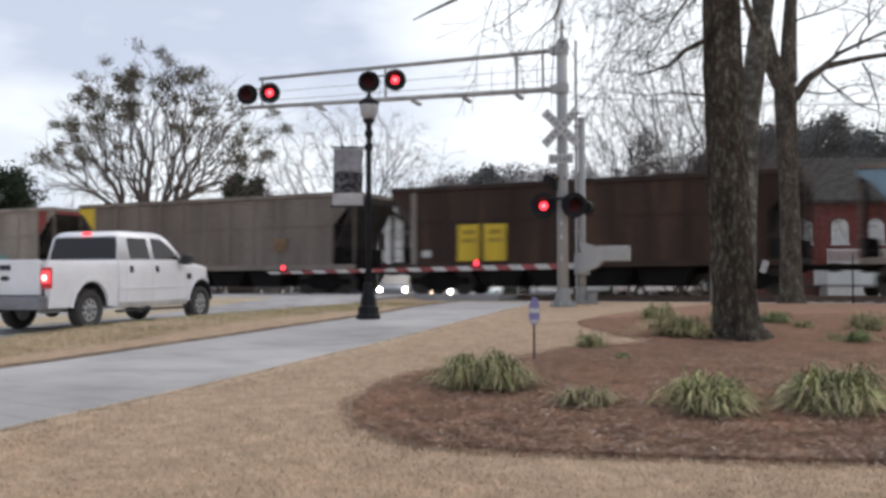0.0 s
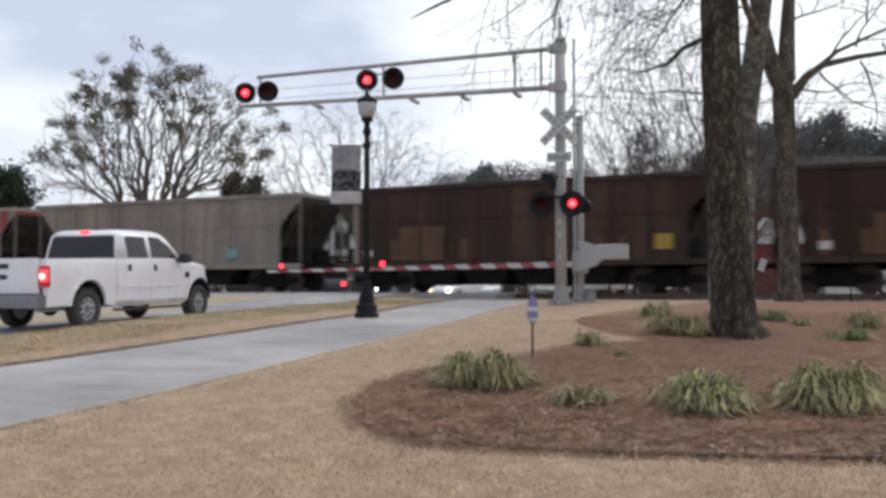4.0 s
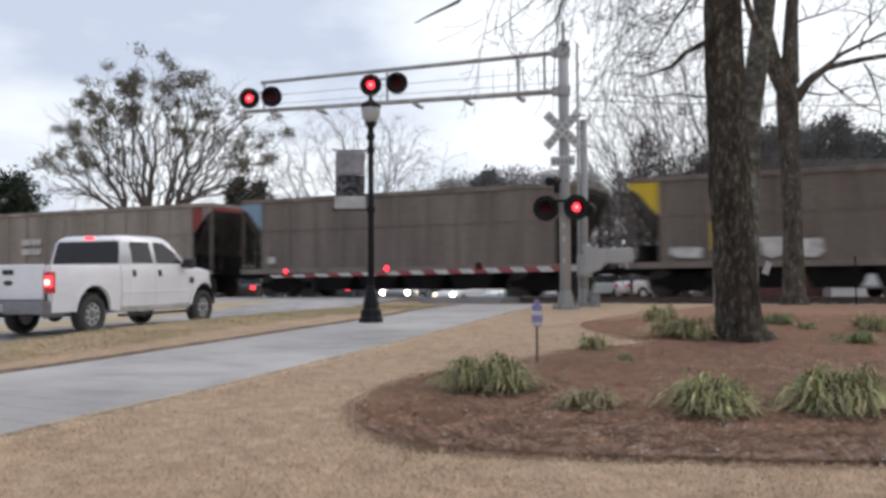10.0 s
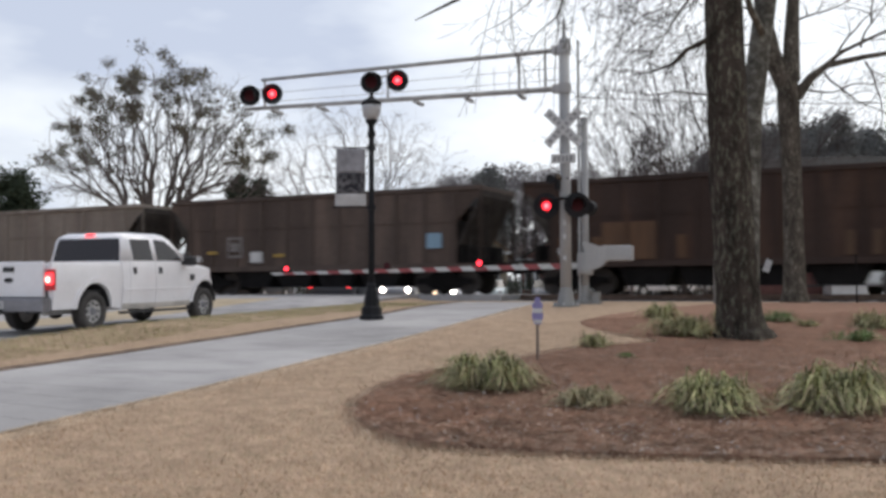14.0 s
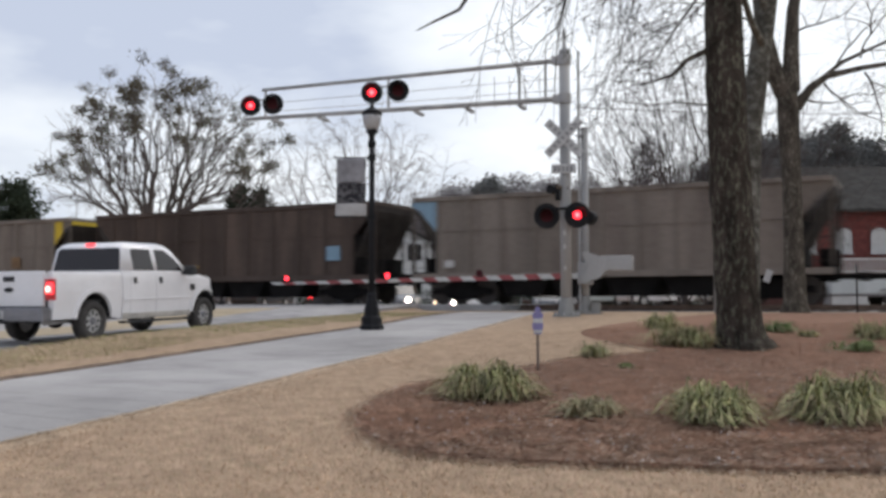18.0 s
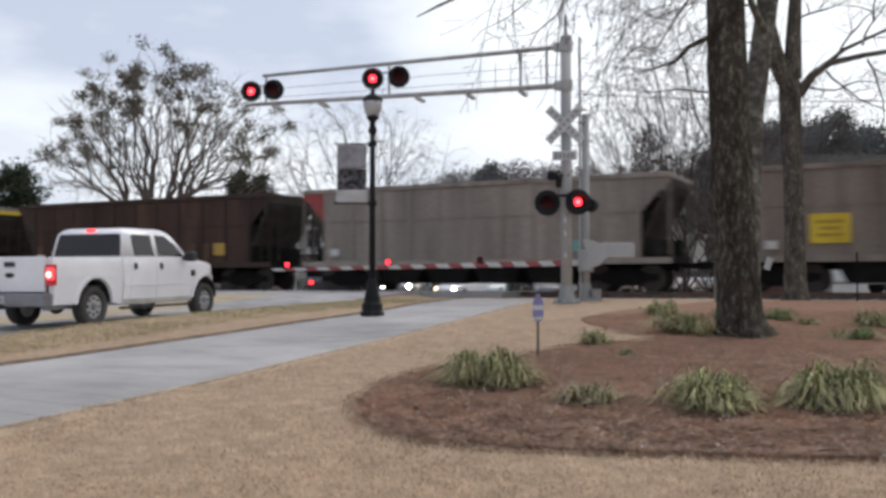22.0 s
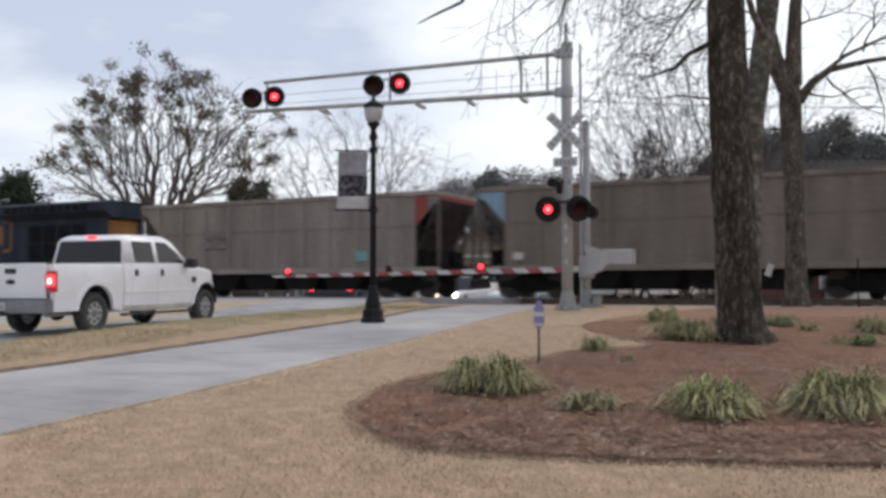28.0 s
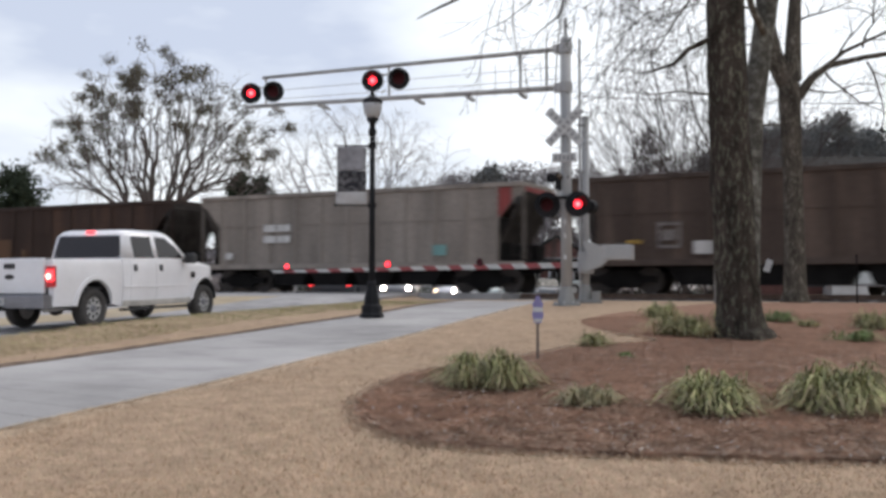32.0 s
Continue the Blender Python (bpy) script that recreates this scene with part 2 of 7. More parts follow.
# ---- the ground: one sheet to the horizon ----
gx = sorted({round(v, 3) for v in [*np.arange(-24, 22.01, 0.4), *(-24 - 1.35 ** k for k in range(3, 27)), *(22 + 1.35 ** k for k in range(3, 27))]})
gy = sorted({round(v, 3) for v in [*np.arange(-2, 48.01, 0.4), *(-2 - 1.4 ** k for k in range(3, 24)), *(48 + 1.35 ** k for k in range(3, 28))]})
gv = [(x, y, ground_z(x, y) + 0.012 * noise.noise((x * 0.7, y * 0.7, 0)) * (1 if abs(x) < 24 and -2 < y < 30 else 0)) for y in gy for x in gx]
nx = len(gx)
gf = [(j * nx + i, j * nx + i + 1, (j + 1) * nx + i + 1, (j + 1) * nx + i) for j in range(len(gy) - 1) for i in range(nx - 1)]
ground = tagged(new("ground", sheet("ground", gv, gf, M_LAWN)), "dry tan winter lawn sloping up to the railway", "ground", kind="structure")


def strip(name, left_edge, right_edge, height, mat, thick=0.12, lift=0.0):
    """A slab between two plan lines of equal length, laid on a height function."""
    n = len(left_edge)
    top = [(*p, height(*p) + lift) for p in left_edge] + [(*p, height(*p) + lift) for p in right_edge]
    low = [(x, y, z - thick) for x, y, z in top]
    faces = []
    for i in range(n - 1):
        faces.append((i, n + i, n + i + 1, i + 1))
        faces.append((2 * n + i, i, i + 1, 2 * n + i + 1))
        faces.append((n + i, 3 * n + i, 3 * n + i + 1, n + i + 1))
    faces += [(0, 2 * n, 3 * n, n), (n - 1, 2 * n - 1, 4 * n - 1, 3 * n - 1)]
    return new(name, sheet(name, top + low, faces, mat, False))


# ---- road with kerb and a sandy painted median ----
ROAD_LONG = [*np.arange(-60, -12, 4.0), *np.arange(-12, 30, 0.8), *np.arange(30, 240, 5.0)]
road = tagged(strip("road", [on_road(a, ROAD_W) for a in ROAD_LONG], [on_road(a, 0.0) for a in ROAD_LONG], road_z, M_ROAD), "grey asphalt road running to the level crossing", "road", kind="structure")
tagged(strip("median", [on_road(a, 6.5) for a in ROAD_LONG if a < 14], [on_road(a, 3.95) for a in ROAD_LONG if a < 14], road_z, M_MEDIAN, 0.05, 0.006), "tan sandy median strip along the road", "median", kind="structure")
for side, (l0, l1) in enumerate(((0.0, -0.16), (ROAD_W + 0.16, ROAD_W))):
    long = [a for a in ROAD_LONG if a < 11]
    tagged(strip("kerb", [on_road(a, l0) for a in long], [on_road(a, l1) for a in long], lambda x, y: max(ground_z(x, y), road_z(x, y)) + 0.0, M_KERB, 0.3, 0.03), "pale concrete kerb between grass and road", "kerb", kind="structure")

# ---- footpath ----
FAR_EDGE = [(-12.5, 1.0), (-8.2, 5.0), (-5.9, 9.2), (-5.1, 11.1), (-4.56, 12.35), (-3.98, 13.85), (-2.98, 16.2), (-1.88, 19.0), (-1.2, 21.9), (-0.75, 24.6), (0.1, 28.5), (0.6, 30.0)]
NEAR_EDGE = [(-8.4, -0.6), (-5.3, 4.4), (-3.85, 7.1), (-3.32, 8.1), (-2.78, 9.1), (-2.22, 10.4), (-1.56, 12.4), (-0.66, 15.0), (0.6, 19.0), (1.6, 23.2), (2.5, 26.8), (3.2, 28.6)]


def curve_points(pts, k=4):
    """Catmull-Rom through the plan points, k pieces a span."""
    out = []
    for i in range(len(pts) - 1):
        p = [Vector(pts[max(0, min(len(pts) - 1, i + d))]) for d in (-1, 0, 1, 2)]
        for q in range(k):
            t = q / k
            v = 0.5 * ((2 * p[1]) + (p[2] - p[0]) * t + (2 * p[0] - 5 * p[1] + 4 * p[2] - p[3]) * t * t + (3 * p[1] - p[0] - 3 * p[2] + p[3]) * t ** 3)
            out.append((v.x, v.y))
    out.append(tuple(pts[-1]))
    return out


far_fine, near_fine = curve_points(FAR_EDGE, 24), curve_points(NEAR_EDGE, 24)
SLABS, PER = 26, 4
far_line, near_line, pos, reach = [], [], 0, 0
for i in range(SLABS * PER + 1):
    p = near_fine[round(i * (len(near_fine) - 1) / (SLABS * PER))]
    reach = min(range(reach, len(far_fine)), key=lambda k: math.hypot(far_fine[k][0] - p[0], far_fine[k][1] - p[1]))
    near_line.append(p)
    far_line.append((far_fine[reach][0] + 0.0004 * i, far_fine[reach][1] + 0.0004 * i))
footpath = tagged(new("pavement"), "pale grey concrete footpath curving to the crossing", "footpath", kind="structure")


def slab_edge(line, i):
    """The slab's stretch of an edge line, short by an open joint at its far end."""
    pts = [*line[i:i + PER + 1]]
    end, before = Vector(pts[-1]), Vector(pts[-2])
    if (before - end).length > 0.05:
        pts[-1] = tuple(end + (before - end).normalized() * 0.006)
    return pts


for i in range(0, SLABS * PER, PER):
    slab = strip("slab", slab_edge(far_line, i), slab_edge(near_line, i), lambda x, y: ground_z(x, y) + 0.012, M_PATH, 0.14, 0.004)
    slab.parent = footpath

# bare soil along both edges of the footpath
M_SOIL = material("edge_soil", (0.155, 0.112, 0.085), 0.95, 0, 0.55, 1.4, 5.0, 30, 0.8, spec=0.1)


def edge_gap(x, y, line):
    return min(math.hypot(x - a, y - b) for a, b in line)


def beside(line, off):
    out = []
    for i, p in enumerate(line):
        d = (Vector(line[min(i + 1, len(line) - 1)]) - Vector(line[max(i - 1, 0)])).normalized()
        k = off * (1 + 0.5 * noise.noise((p[0] * 3, p[1] * 3, 0)))
        out.append((p[0] - d.y * k, p[1] + d.x * k))
    return out


tagged(strip("soil_edge", beside(far_line, 0.19), beside(far_line, -0.015), lambda x, y: ground_z(x, y), M_SOIL, 0.1, 0.028), "dark bare soil along the footpath", "soil", kind="structure")

M_TURF = material("pale_turf", (0.43, 0.325, 0.23), 0.95, 0, 0.7, 1.2, 9.0, 40, 0.6, speckle=(0.36, 0.27, 0.19), spec=0.1)
tagged(strip("turf_edge", beside(near_line, 0.012), beside(near_line, -0.2), lambda x, y: ground_z(x, y) + 0.022 * max(0.0, 1 - edge_gap(x, y, near_line) / 0.2) - 0.004, M_TURF, 0.1, 0.0), "pale dry turf along the footpath", "turf", kind="structure")

# ---- mulch bed ----
BED = [(-0.83, 8.9), (-0.78, 8.2), (-0.6, 7.72), (-0.28, 7.36), (0.1, 7.14), (0.68, 7.0), (1.27, 6.9), (2.05, 6.8), (3.06, 6.7), (4.6, 6.5), (7.5, 6.6), (10.5, 9), (12.5, 14), (14.5, 20), (14.0, 23.0),
       (10.5, 24.3), (7.0, 24.0), (5.2, 22.2), (4.2, 21.0), (3.5, 20.0), (2.75, 18.6), (2.45, 17.5), (2.6, 15.9), (2.95, 14.9), (3.1, 14.35), (2.5, 14.0), (1.75, 13.45), (1.2, 12.65), (0.65, 11.9), (0.2, 11.4), (-0.36, 10.7), (-0.68, 9.8)]
bed_line = curve_points(BED + [BED[0]], 5)[:-1]


def inside(x, y, line):
    hit = False
    for (x0, y0), (x1, y1) in zip(line, line[1:] + line[:1]):
        if (y0 > y) != (y1 > y) and x < x0 + (y - y0) / (y1 - y0) * (x1 - x0):
            hit = not hit
    return hit


def bed_rise(x, y):
    return 0.012 * step01(edge_gap(x, y, bed_line) / 1.2) if inside(x, y, bed_line) else 0.0


STEP = 0.16
bv, bf, index = [], [], {}
for j in range(int(19 / STEP)):
    for i in range(int(17 / STEP)):
        x, y = -1.2 + i * STEP, 6.2 + j * STEP
        if inside(x, y, bed_line):
            wob = 0.035 * noise.noise((x * 2.3, y * 2.3, 3)) + 0.02 * noise.noise((x * 7, y * 7, 5))
            index[i, j] = len(bv)
            bv.append((x + 0.05 * noise.noise((x * 5, y * 5, 9)), y + 0.05 * noise.noise((x * 5, y * 5, 2)), ground_z(x, y) + 0.014 + bed_rise(x, y) + 0.35 * wob * min(1, edge_gap(x, y, bed_line) * 2)))
for (i, j), a in index.items():
    if all(q in index for q in ((i + 1, j), (i + 1, j + 1), (i, j + 1))):
        bf.append((a, index[i + 1, j], index[i + 1, j + 1], index[i, j + 1]))
# a smooth hem closes the bed to its line
hem = [(x, y, ground_z(x, y) + 0.006) for x, y in bed_line]
k0 = len(bv)
bv += hem
inner = []
for x, y in bed_line:
    d = Vector((5.0, 13.0)) - Vector((x, y))
    d.normalize()
    p = Vector((x, y)) + d * 0.45
    inner.append((p.x, p.y, ground_z(p.x, p.y) + 0.010))
k1 = len(bv)
bv += inner
m = len(hem)
for i in range(m):
    bf.append((k0 + i, k0 + (i + 1) % m, k1 + (i + 1) % m, k1 + i))
mulch_bed = tagged(new("mulch_bed", sheet("mulch_bed", bv, bf, M_MULCH)), "red-brown pine straw bed under the trees", "mulch", kind="stuff")

# ---- railway: ballast, ties, rails ----
along = [*np.arange(-700, -60, 16.0), *np.arange(-60, 60, 1.0), *np.arange(60, 560, 16.0)]
rv, rf = [], []
PROFILE = ((-3.4, 0.90), (-2.1, 1.075), (2.1, 1.075), (3.4, 0.90))
for s in along:
    for off, z in PROFILE:
        x, y = on_track(s, off)
        rv.append((x, y, z + 0.02 * noise.noise((s * 1.7, off * 3, 1))))
for i in range(len(along) - 1):
    for k in range(3):
        rf.append((i * 4 + k, i * 4 + k + 1, i * 4 + 5 + k, i * 4 + 4 + k))
tagged(new("track_bed", sheet("track_bed", rv, rf, M_BALLAST, False)), "grey stone ballast bed of the railway", "ballast", kind="structure")
track = thing("railway_track", pose(*on_track(0), 0, 0, 0, -TURN), "straight railway track with dark wooden ties", "track", kind="structure")
tie_mesh = mesh_of("tie", box(-0.11, 0.11, -1.3, 1.3, 0.96, 1.105), M_TIE)
for s in np.arange(-44, 34, 0.55):
    part("tie", tie_mesh, M_TIE, track, at=pose(s, 0, random.uniform(-0.006, 0.006)))
tv, tf = [], []
for s in [*np.arange(-560, -44.3, 0.55), *np.arange(34.2, 400, 0.55)]:
    b = len(tv)
    tv += [(s + dx, dy, z) for z in (0.96, 1.105) for dx, dy in ((-0.11, -1.3), (0.11, -1.3), (0.11, 1.3), (-0.11, 1.3))]
    tf += [(b + 4, b + 5, b + 6, b + 7), (b, b + 1, b + 5, b + 4), (b + 1, b + 2, b + 6, b + 5), (b + 2, b + 3, b + 7, b + 6), (b + 3, b, b + 4, b + 7)]
far_ties = part("far_ties", sheet("far_ties", tv, tf, M_TIE, False), M_TIE, track)
tagged(far_ties, kind="stuff")
RAIL_SHAPE = [(-0.07, 1.145), (0.07, 1.145), (0.07, 1.16), (0.012, 1.18), (0.012, 1.255), (0.036, 1.265), (0.036, 1.298), (-0.036, 1.298), (-0.036, 1.265), (-0.012, 1.255), (-0.012, 1.18), (-0.07, 1.16)]
for y in (-0.7525, 0.7525):
    part("rail", prism([(y + u, w - 0.04) for u, w in RAIL_SHAPE], -560, 400, "x"), M_RAIL, track)
CROSS_S = -4.6
for y0, y1 in ((-2.6, -0.85), (-0.64, 0.64), (0.85, 2.6)):
    for k in range(6):
        part("crossing_panel", box(CROSS_S - 7.2 + k * 2.4, CROSS_S - 4.82 + k * 2.4, y0, y1, 1.06, RAIL_Z - 0.004, 0.01), M_PANEL, track, "pale concrete crossing panel")

# ---- the train ----
CAR_L, CAR_H, CAR_BOTTOM = 16.0, 3.93, 1.0
END = CAR_L / 2 - 0.78
BAY = END - 1.0          # where the side sheet's full height ends
PAINTS = {
    "brown": ((0.044, 0.029, 0.024), (0.07, 0.042, 0.031), "dark brown"),
    "dusk": ((0.075, 0.055, 0.046), (0.11, 0.08, 0.065), "dusty brown"),
    "taupe": ((0.198, 0.169, 0.146), (0.162, 0.135, 0.118), "weathered taupe"),
    "ash": ((0.275, 0.247, 0.218), (0.222, 0.197, 0.174), "light grey"),
    "grey": ((0.245, 0.215, 0.19), (0.195, 0.17, 0.15), "pale grey"),
}
M_UNDER = material("underframe_black", (0.010, 0.009, 0.009), 0.9, 0, 0.6, 1.3, 2, 25, 0.4, spec=0.15)
M_WHEEL = material("wheel_steel", (0.05, 0.042, 0.038), 0.6, 0.5, 0.7, 1.3, 3, 20, 0.3)
M_YELLOW = material("yellow_panel", (0.62, 0.44, 0.03), 0.7, 0, 0.75, 1.1, 2.5, 30, 0.1, streak=True)
M_ORANGE = material("orange_panel", (0.10, 0.049, 0.022), 0.75, 0, 0.7, 1.15, 2.5, 30, 0.1, streak=True)
M_STRIPE = material("worn_orange_stripe", (0.078, 0.044, 0.025), 0.8, 0, 0.65, 1.15, 2.5, 30, 0.1, streak=True)
M_RED = material("red_corner", (0.27, 0.045, 0.042), 0.7, 0, 0.7, 1.1, 2.5, 30, 0.1, streak=True)
M_BLUE = material("blue_corner", (0.20, 0.31, 0.40), 0.7, 0, 0.75, 1.1, 2.5, 30, 0.1, streak=True)
M_TEAL = material("teal_panel", (0.17, 0.33, 0.32), 0.7, 0, 0.75, 1.1, 2.5, 30, 0.1, streak=True)
M_WHITEMARK = material("white_marking", (0.55, 0.54, 0.53), 0.75, 0, 0.7, 1.1, 3, 30, 0.1, streak=True)
M_WHITEPAINT = material("white_paint_splash", (0.66, 0.65, 0.63), 0.75, 0, 0.7, 1.08, 4, 20, 0.1, speckle=(0.5, 0.48, 0.45))
M_OVERSPRAY = material("overspray", (0.52, 0.50, 0.48), 0.8, 0, 0.6, 1.12, 4, 20, 0.1, speckle=(0.36, 0.34, 0.31))
M_OCHRE = material("ochre_plate", (0.36, 0.23, 0.045), 0.75, 0, 0.75, 1.1, 2.5, 30, 0.1, streak=True)
M_FAINT = material("worn_marking", (0.17, 0.152, 0.145), 0.85, 0, 0.7, 1.15, 4, 20, 0.1)
M_PANELTEXT = material("panel_text", (0.34, 0.24, 0.03), 0.8)
M_RUST = material("rust_patch", (0.19, 0.115, 0.06), 0.85, 0, 0.7, 1.2, 3, 20, 0.2)
M_COAL = material("coal", (0.02, 0.02, 0.022), 0.7, 0, 0.5, 1.5, 3, 12, 1.0)


def side_outline():
    return [(-BAY, CAR_BOTTOM), (BAY, CAR_BOTTOM), (BAY, 2.62), (END - 0.3, 3.42), (END, 3.58), (END, CAR_H - 0.12), (-END, CAR_H - 0.12), (-END, 3.58), (-END + 0.3, 3.42), (-BAY, 2.62)]


def hopper(paint):
    """One open hopper: sides, slope sheets, posts, bays, ladders, couplers and two bogies."""
    base, stain, words = PAINTS[paint]
    mat = material("hopper_" + paint, base, 0.8, 0, 0.72, 1.18, 0.55, 9, 0.15, speckle=stain, streak=True, random_tone=0.1, spec=0.2)
    edge = material("hopper_edge_" + paint, tuple(v * 1.05 for v in base), 0.75, 0, 0.8, 1.1, 1.5, 12, 0.1, streak=True, spec=0.25)
    chord = material("hopper_chord_" + paint, tuple(v * 0.98 for v in base), 0.7, 0, 0.65, 1.25, 1.2, 14, 0.15, spec=0.25)
    # Paint at half tone: shade in the open car end put into the posts.
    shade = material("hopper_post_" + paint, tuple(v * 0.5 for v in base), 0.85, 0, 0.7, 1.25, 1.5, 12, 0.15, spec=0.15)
    # Near-black stands in for the shade under the slope sheets.
    end_shade = material("hopper_end_shade", (0.042, 0.036, 0.033), 0.9, 0, 0.6, 1.35, 1.5, 12, 0.2, spec=0.15)
    car = thing("hopper_car", Matrix(), words + " steel coal hopper car on the rails", "hopper car", "cars of the coal train")
    w = HALF_W
    for y0, y1 in ((-w + 0.07, -w + 0.10), (w - 0.10, w - 0.07)):
        part("side_sheet", prism(side_outline(), y0, y1), mat, car)
    for e in (-1, 1):
        part("slope_sheet", prism([(e * (END - 0.02), 3.55), (e * (END - 0.02), CAR_H - 0.15), (e * (END - 0.06), CAR_H - 0.15), (e * (END - 0.08), 3.55), (e * (BAY - 0.3), 1.25), (e * (BAY - 0.22), 1.2)], -w + 0.11, w - 0.11), end_shade, car)
        part("end_sill", box(min(e * END, e * (END - 0.25)), max(e * END, e * (END - 0.25)), -w + 0.1, w - 0.1, 0.98, 1.2), M_UNDER, car)
        for y in (-w + 0.12, w - 0.12):
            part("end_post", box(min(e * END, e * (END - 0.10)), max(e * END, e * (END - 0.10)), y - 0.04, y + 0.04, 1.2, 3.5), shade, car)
        for y in (-0.75, 0.75):
            part("slope_brace", rod((e * (END - 0.15), y, 1.2), (e * (END - 0.15), y, 3.5), 0.05, None, 6), end_shade, car)
        lad = bmesh.new()
        for k in range(6):
            add_rod(lad, (e * (END - 0.03), -w + 0.14, 1.35 + k * 0.36), (e * (END - 0.5), -w + 0.14, 1.35 + k * 0.36), 0.014, None, 5)
        add_rod(lad, (e * (END - 0.5), -w + 0.14, 1.1), (e * (END - 0.5), -w + 0.14, 2.95), 0.018, None, 5)
        part("ladder", lad, end_shade, car)
        # Added dark sheet closes the open car end so it reads as shaded.
        part("end_bulkhead", box(min(e * (BAY + 0.1), e * (BAY + 0.02)), max(e * (BAY + 0.1), e * (BAY + 0.02)), -w + 0.12, w - 0.12, 1.0, 2.7), M_UNDER, car, "added dark sheet across the open car end")
        part("brake_box" if e < 0 else "air_tank", box(e * (BAY + 0.75) - 0.3, e * (BAY + 0.75) + 0.3, -0.4, 0.4, 1.2, 1.75, 0.05), M_UNDER, car)
        cp = bmesh.new()
        add_box(cp, min(e * END, e * (CAR_L / 2 - 0.16)), max(e * END, e * (CAR_L / 2 - 0.16)), -0.08, 0.08, 0.8, 0.98, 0.01)
        add_box(cp, min(e * (CAR_L / 2 - 0.18), e * (CAR_L / 2 - 0.01)), max(e * (CAR_L / 2 - 0.18), e * (CAR_L / 2 - 0.01)), -0.15, 0.15, 0.74, 1.03, 0.03)
        part("coupler", cp, M_UNDER, car)
    for y in (-w, w - 0.12):
        part("top_chord", box(-END, END, y, y + 0.12, CAR_H - 0.16, CAR_H, 0.015), chord, car, "worn pale top chord")
        part("side_sill", box(-END, END, y + 0.01, y + 0.11, CAR_BOTTOM - 0.06, CAR_BOTTOM + 0.14, 0.01), edge, car)
    for e in (-1, 1):
        part("end_chord", box(min(e * END, e * (END - 0.1)), max(e * END, e * (END - 0.1)), -w + 0.121, w - 0.121, CAR_H - 0.16, CAR_H - 0.01), edge, car)
    post = mesh_of("side_post", box(-0.045, 0.045, -0.036, 0.036, CAR_BOTTOM + 0.145, CAR_H - 0.165, 0.01), edge)
    k = 11
    for i in range(k):
        x = -BAY + 0.06 + i * (2 * BAY - 0.12) / (k - 1)
        for y in (-w + 0.04, w - 0.04):
            part("side_post", post, edge, car, at=pose(x, y, 0))
    for y in (-w + 0.03, w - 0.06):
        part("side_rib", box(-BAY + 0.1, BAY - 0.1, y + 0.012, y + 0.03, 2.63, 2.66), mat, car)
    for i in range(4):
        x = (i - 1.5) * 1.95
        bay = bmesh.new()
        add_prism(bay, [(x - 0.97, 1.0), (x + 0.97, 1.0), (x + 0.62, 0.30), (x - 0.62, 0.30)], -1.35, 1.35)
        part("hopper_bay", bay, M_UNDER, car)
    part("centre_sill", box(-END, END, -0.2, 0.2, 0.72, 1.0), M_UNDER, car)
    load = bmesh.new()
    add_box(load, -BAY, BAY, -w + 0.12, w - 0.12, 3.3, 3.62)
    part("coal_load", load, M_COAL, car)
    bogies(car, (-END + 1.75, END - 1.75))
    return car


def bogies(car, places, r=0.46, gauge=0.7525, base=1.78):
    frame_b = bmesh.new()
    for y in (-0.98, 0.98):
        add_prism(frame_b, [(-1.15, 0.38), (-1.15, 0.60), (-0.75, 0.62), (-0.45, 0.80), (0.45, 0.80), (0.75, 0.62), (1.15, 0.60), (1.15, 0.38), (0.8, 0.40), (0.42, 0.20), (-0.42, 0.20), (-0.8, 0.40)], y - 0.07, y + 0.07)
        add_rod(frame_b, (-0.12, y, 0.28), (-0.12, y, 0.6), 0.11, None, 8)
        add_rod(frame_b, (0.12, y, 0.28), (0.12, y, 0.6), 0.11, None, 8)
    add_box(frame_b, -0.2, 0.2, -1.0, 1.0, 0.5, 0.78)
    frame_m = mesh_of("bogie_frame", frame_b, M_UNDER)
    wheel_b = bmesh.new()
    add_rod(wheel_b, (0, -0.07, 0), (0, 0.07, 0), r, r, 20)
    add_rod(wheel_b, (0, -0.1, 0), (0, 0.1, 0), 0.14, None, 12)
    wheel_m = mesh_of("wheel", wheel_b, M_WHEEL)
    for x in places:
        b = part("bogie", frame_m, M_UNDER, car, at=pose(x, 0, 0))
        for e in (-1, 1):
            for y in (-gauge, gauge):
                part("wheel", wheel_m, M_WHEEL, b, at=pose(e * base / 2, y, r))


def panel(car, name, mat, x0, x1, z0, z1, label="", lift=0.0):
    """A painted plate riveted on the side that faces the road."""
    return part(name, box(x0, x1, -HALF_W - 0.022 - lift, -HALF_W - 0.012 - lift, z0, z1), mat, car, label)


def bars(parent, mat, x0, x1, z0, z1, rows):
    """Worn lettering as plain bars."""
    h = (z1 - z0) / (rows * 2 - 1)
    for i in range(rows):
        inset = 0.1 * (x1 - x0) * (i % 2)
        part("lettering", box(x0 + inset, x1 - inset, -HALF_W - 0.034, -HALF_W - 0.027, z0 + 2 * i * h, z0 + (2 * i + 1) * h), mat, parent)


def corner(car, e, mat, words):
    """The painted triangle at the top of an end; e is 1 for the leading end."""
    x = e * END
    part("corner_panel", prism([(x, CAR_H - 0.17), (x, 3.60), (e * (END - 0.3), 3.44), (e * (BAY + 0.02), 2.66), (e * BAY, 2.66), (e * BAY, CAR_H - 0.17)], -HALF_W + 0.05, -HALF_W + 0.062), mat, car, words)


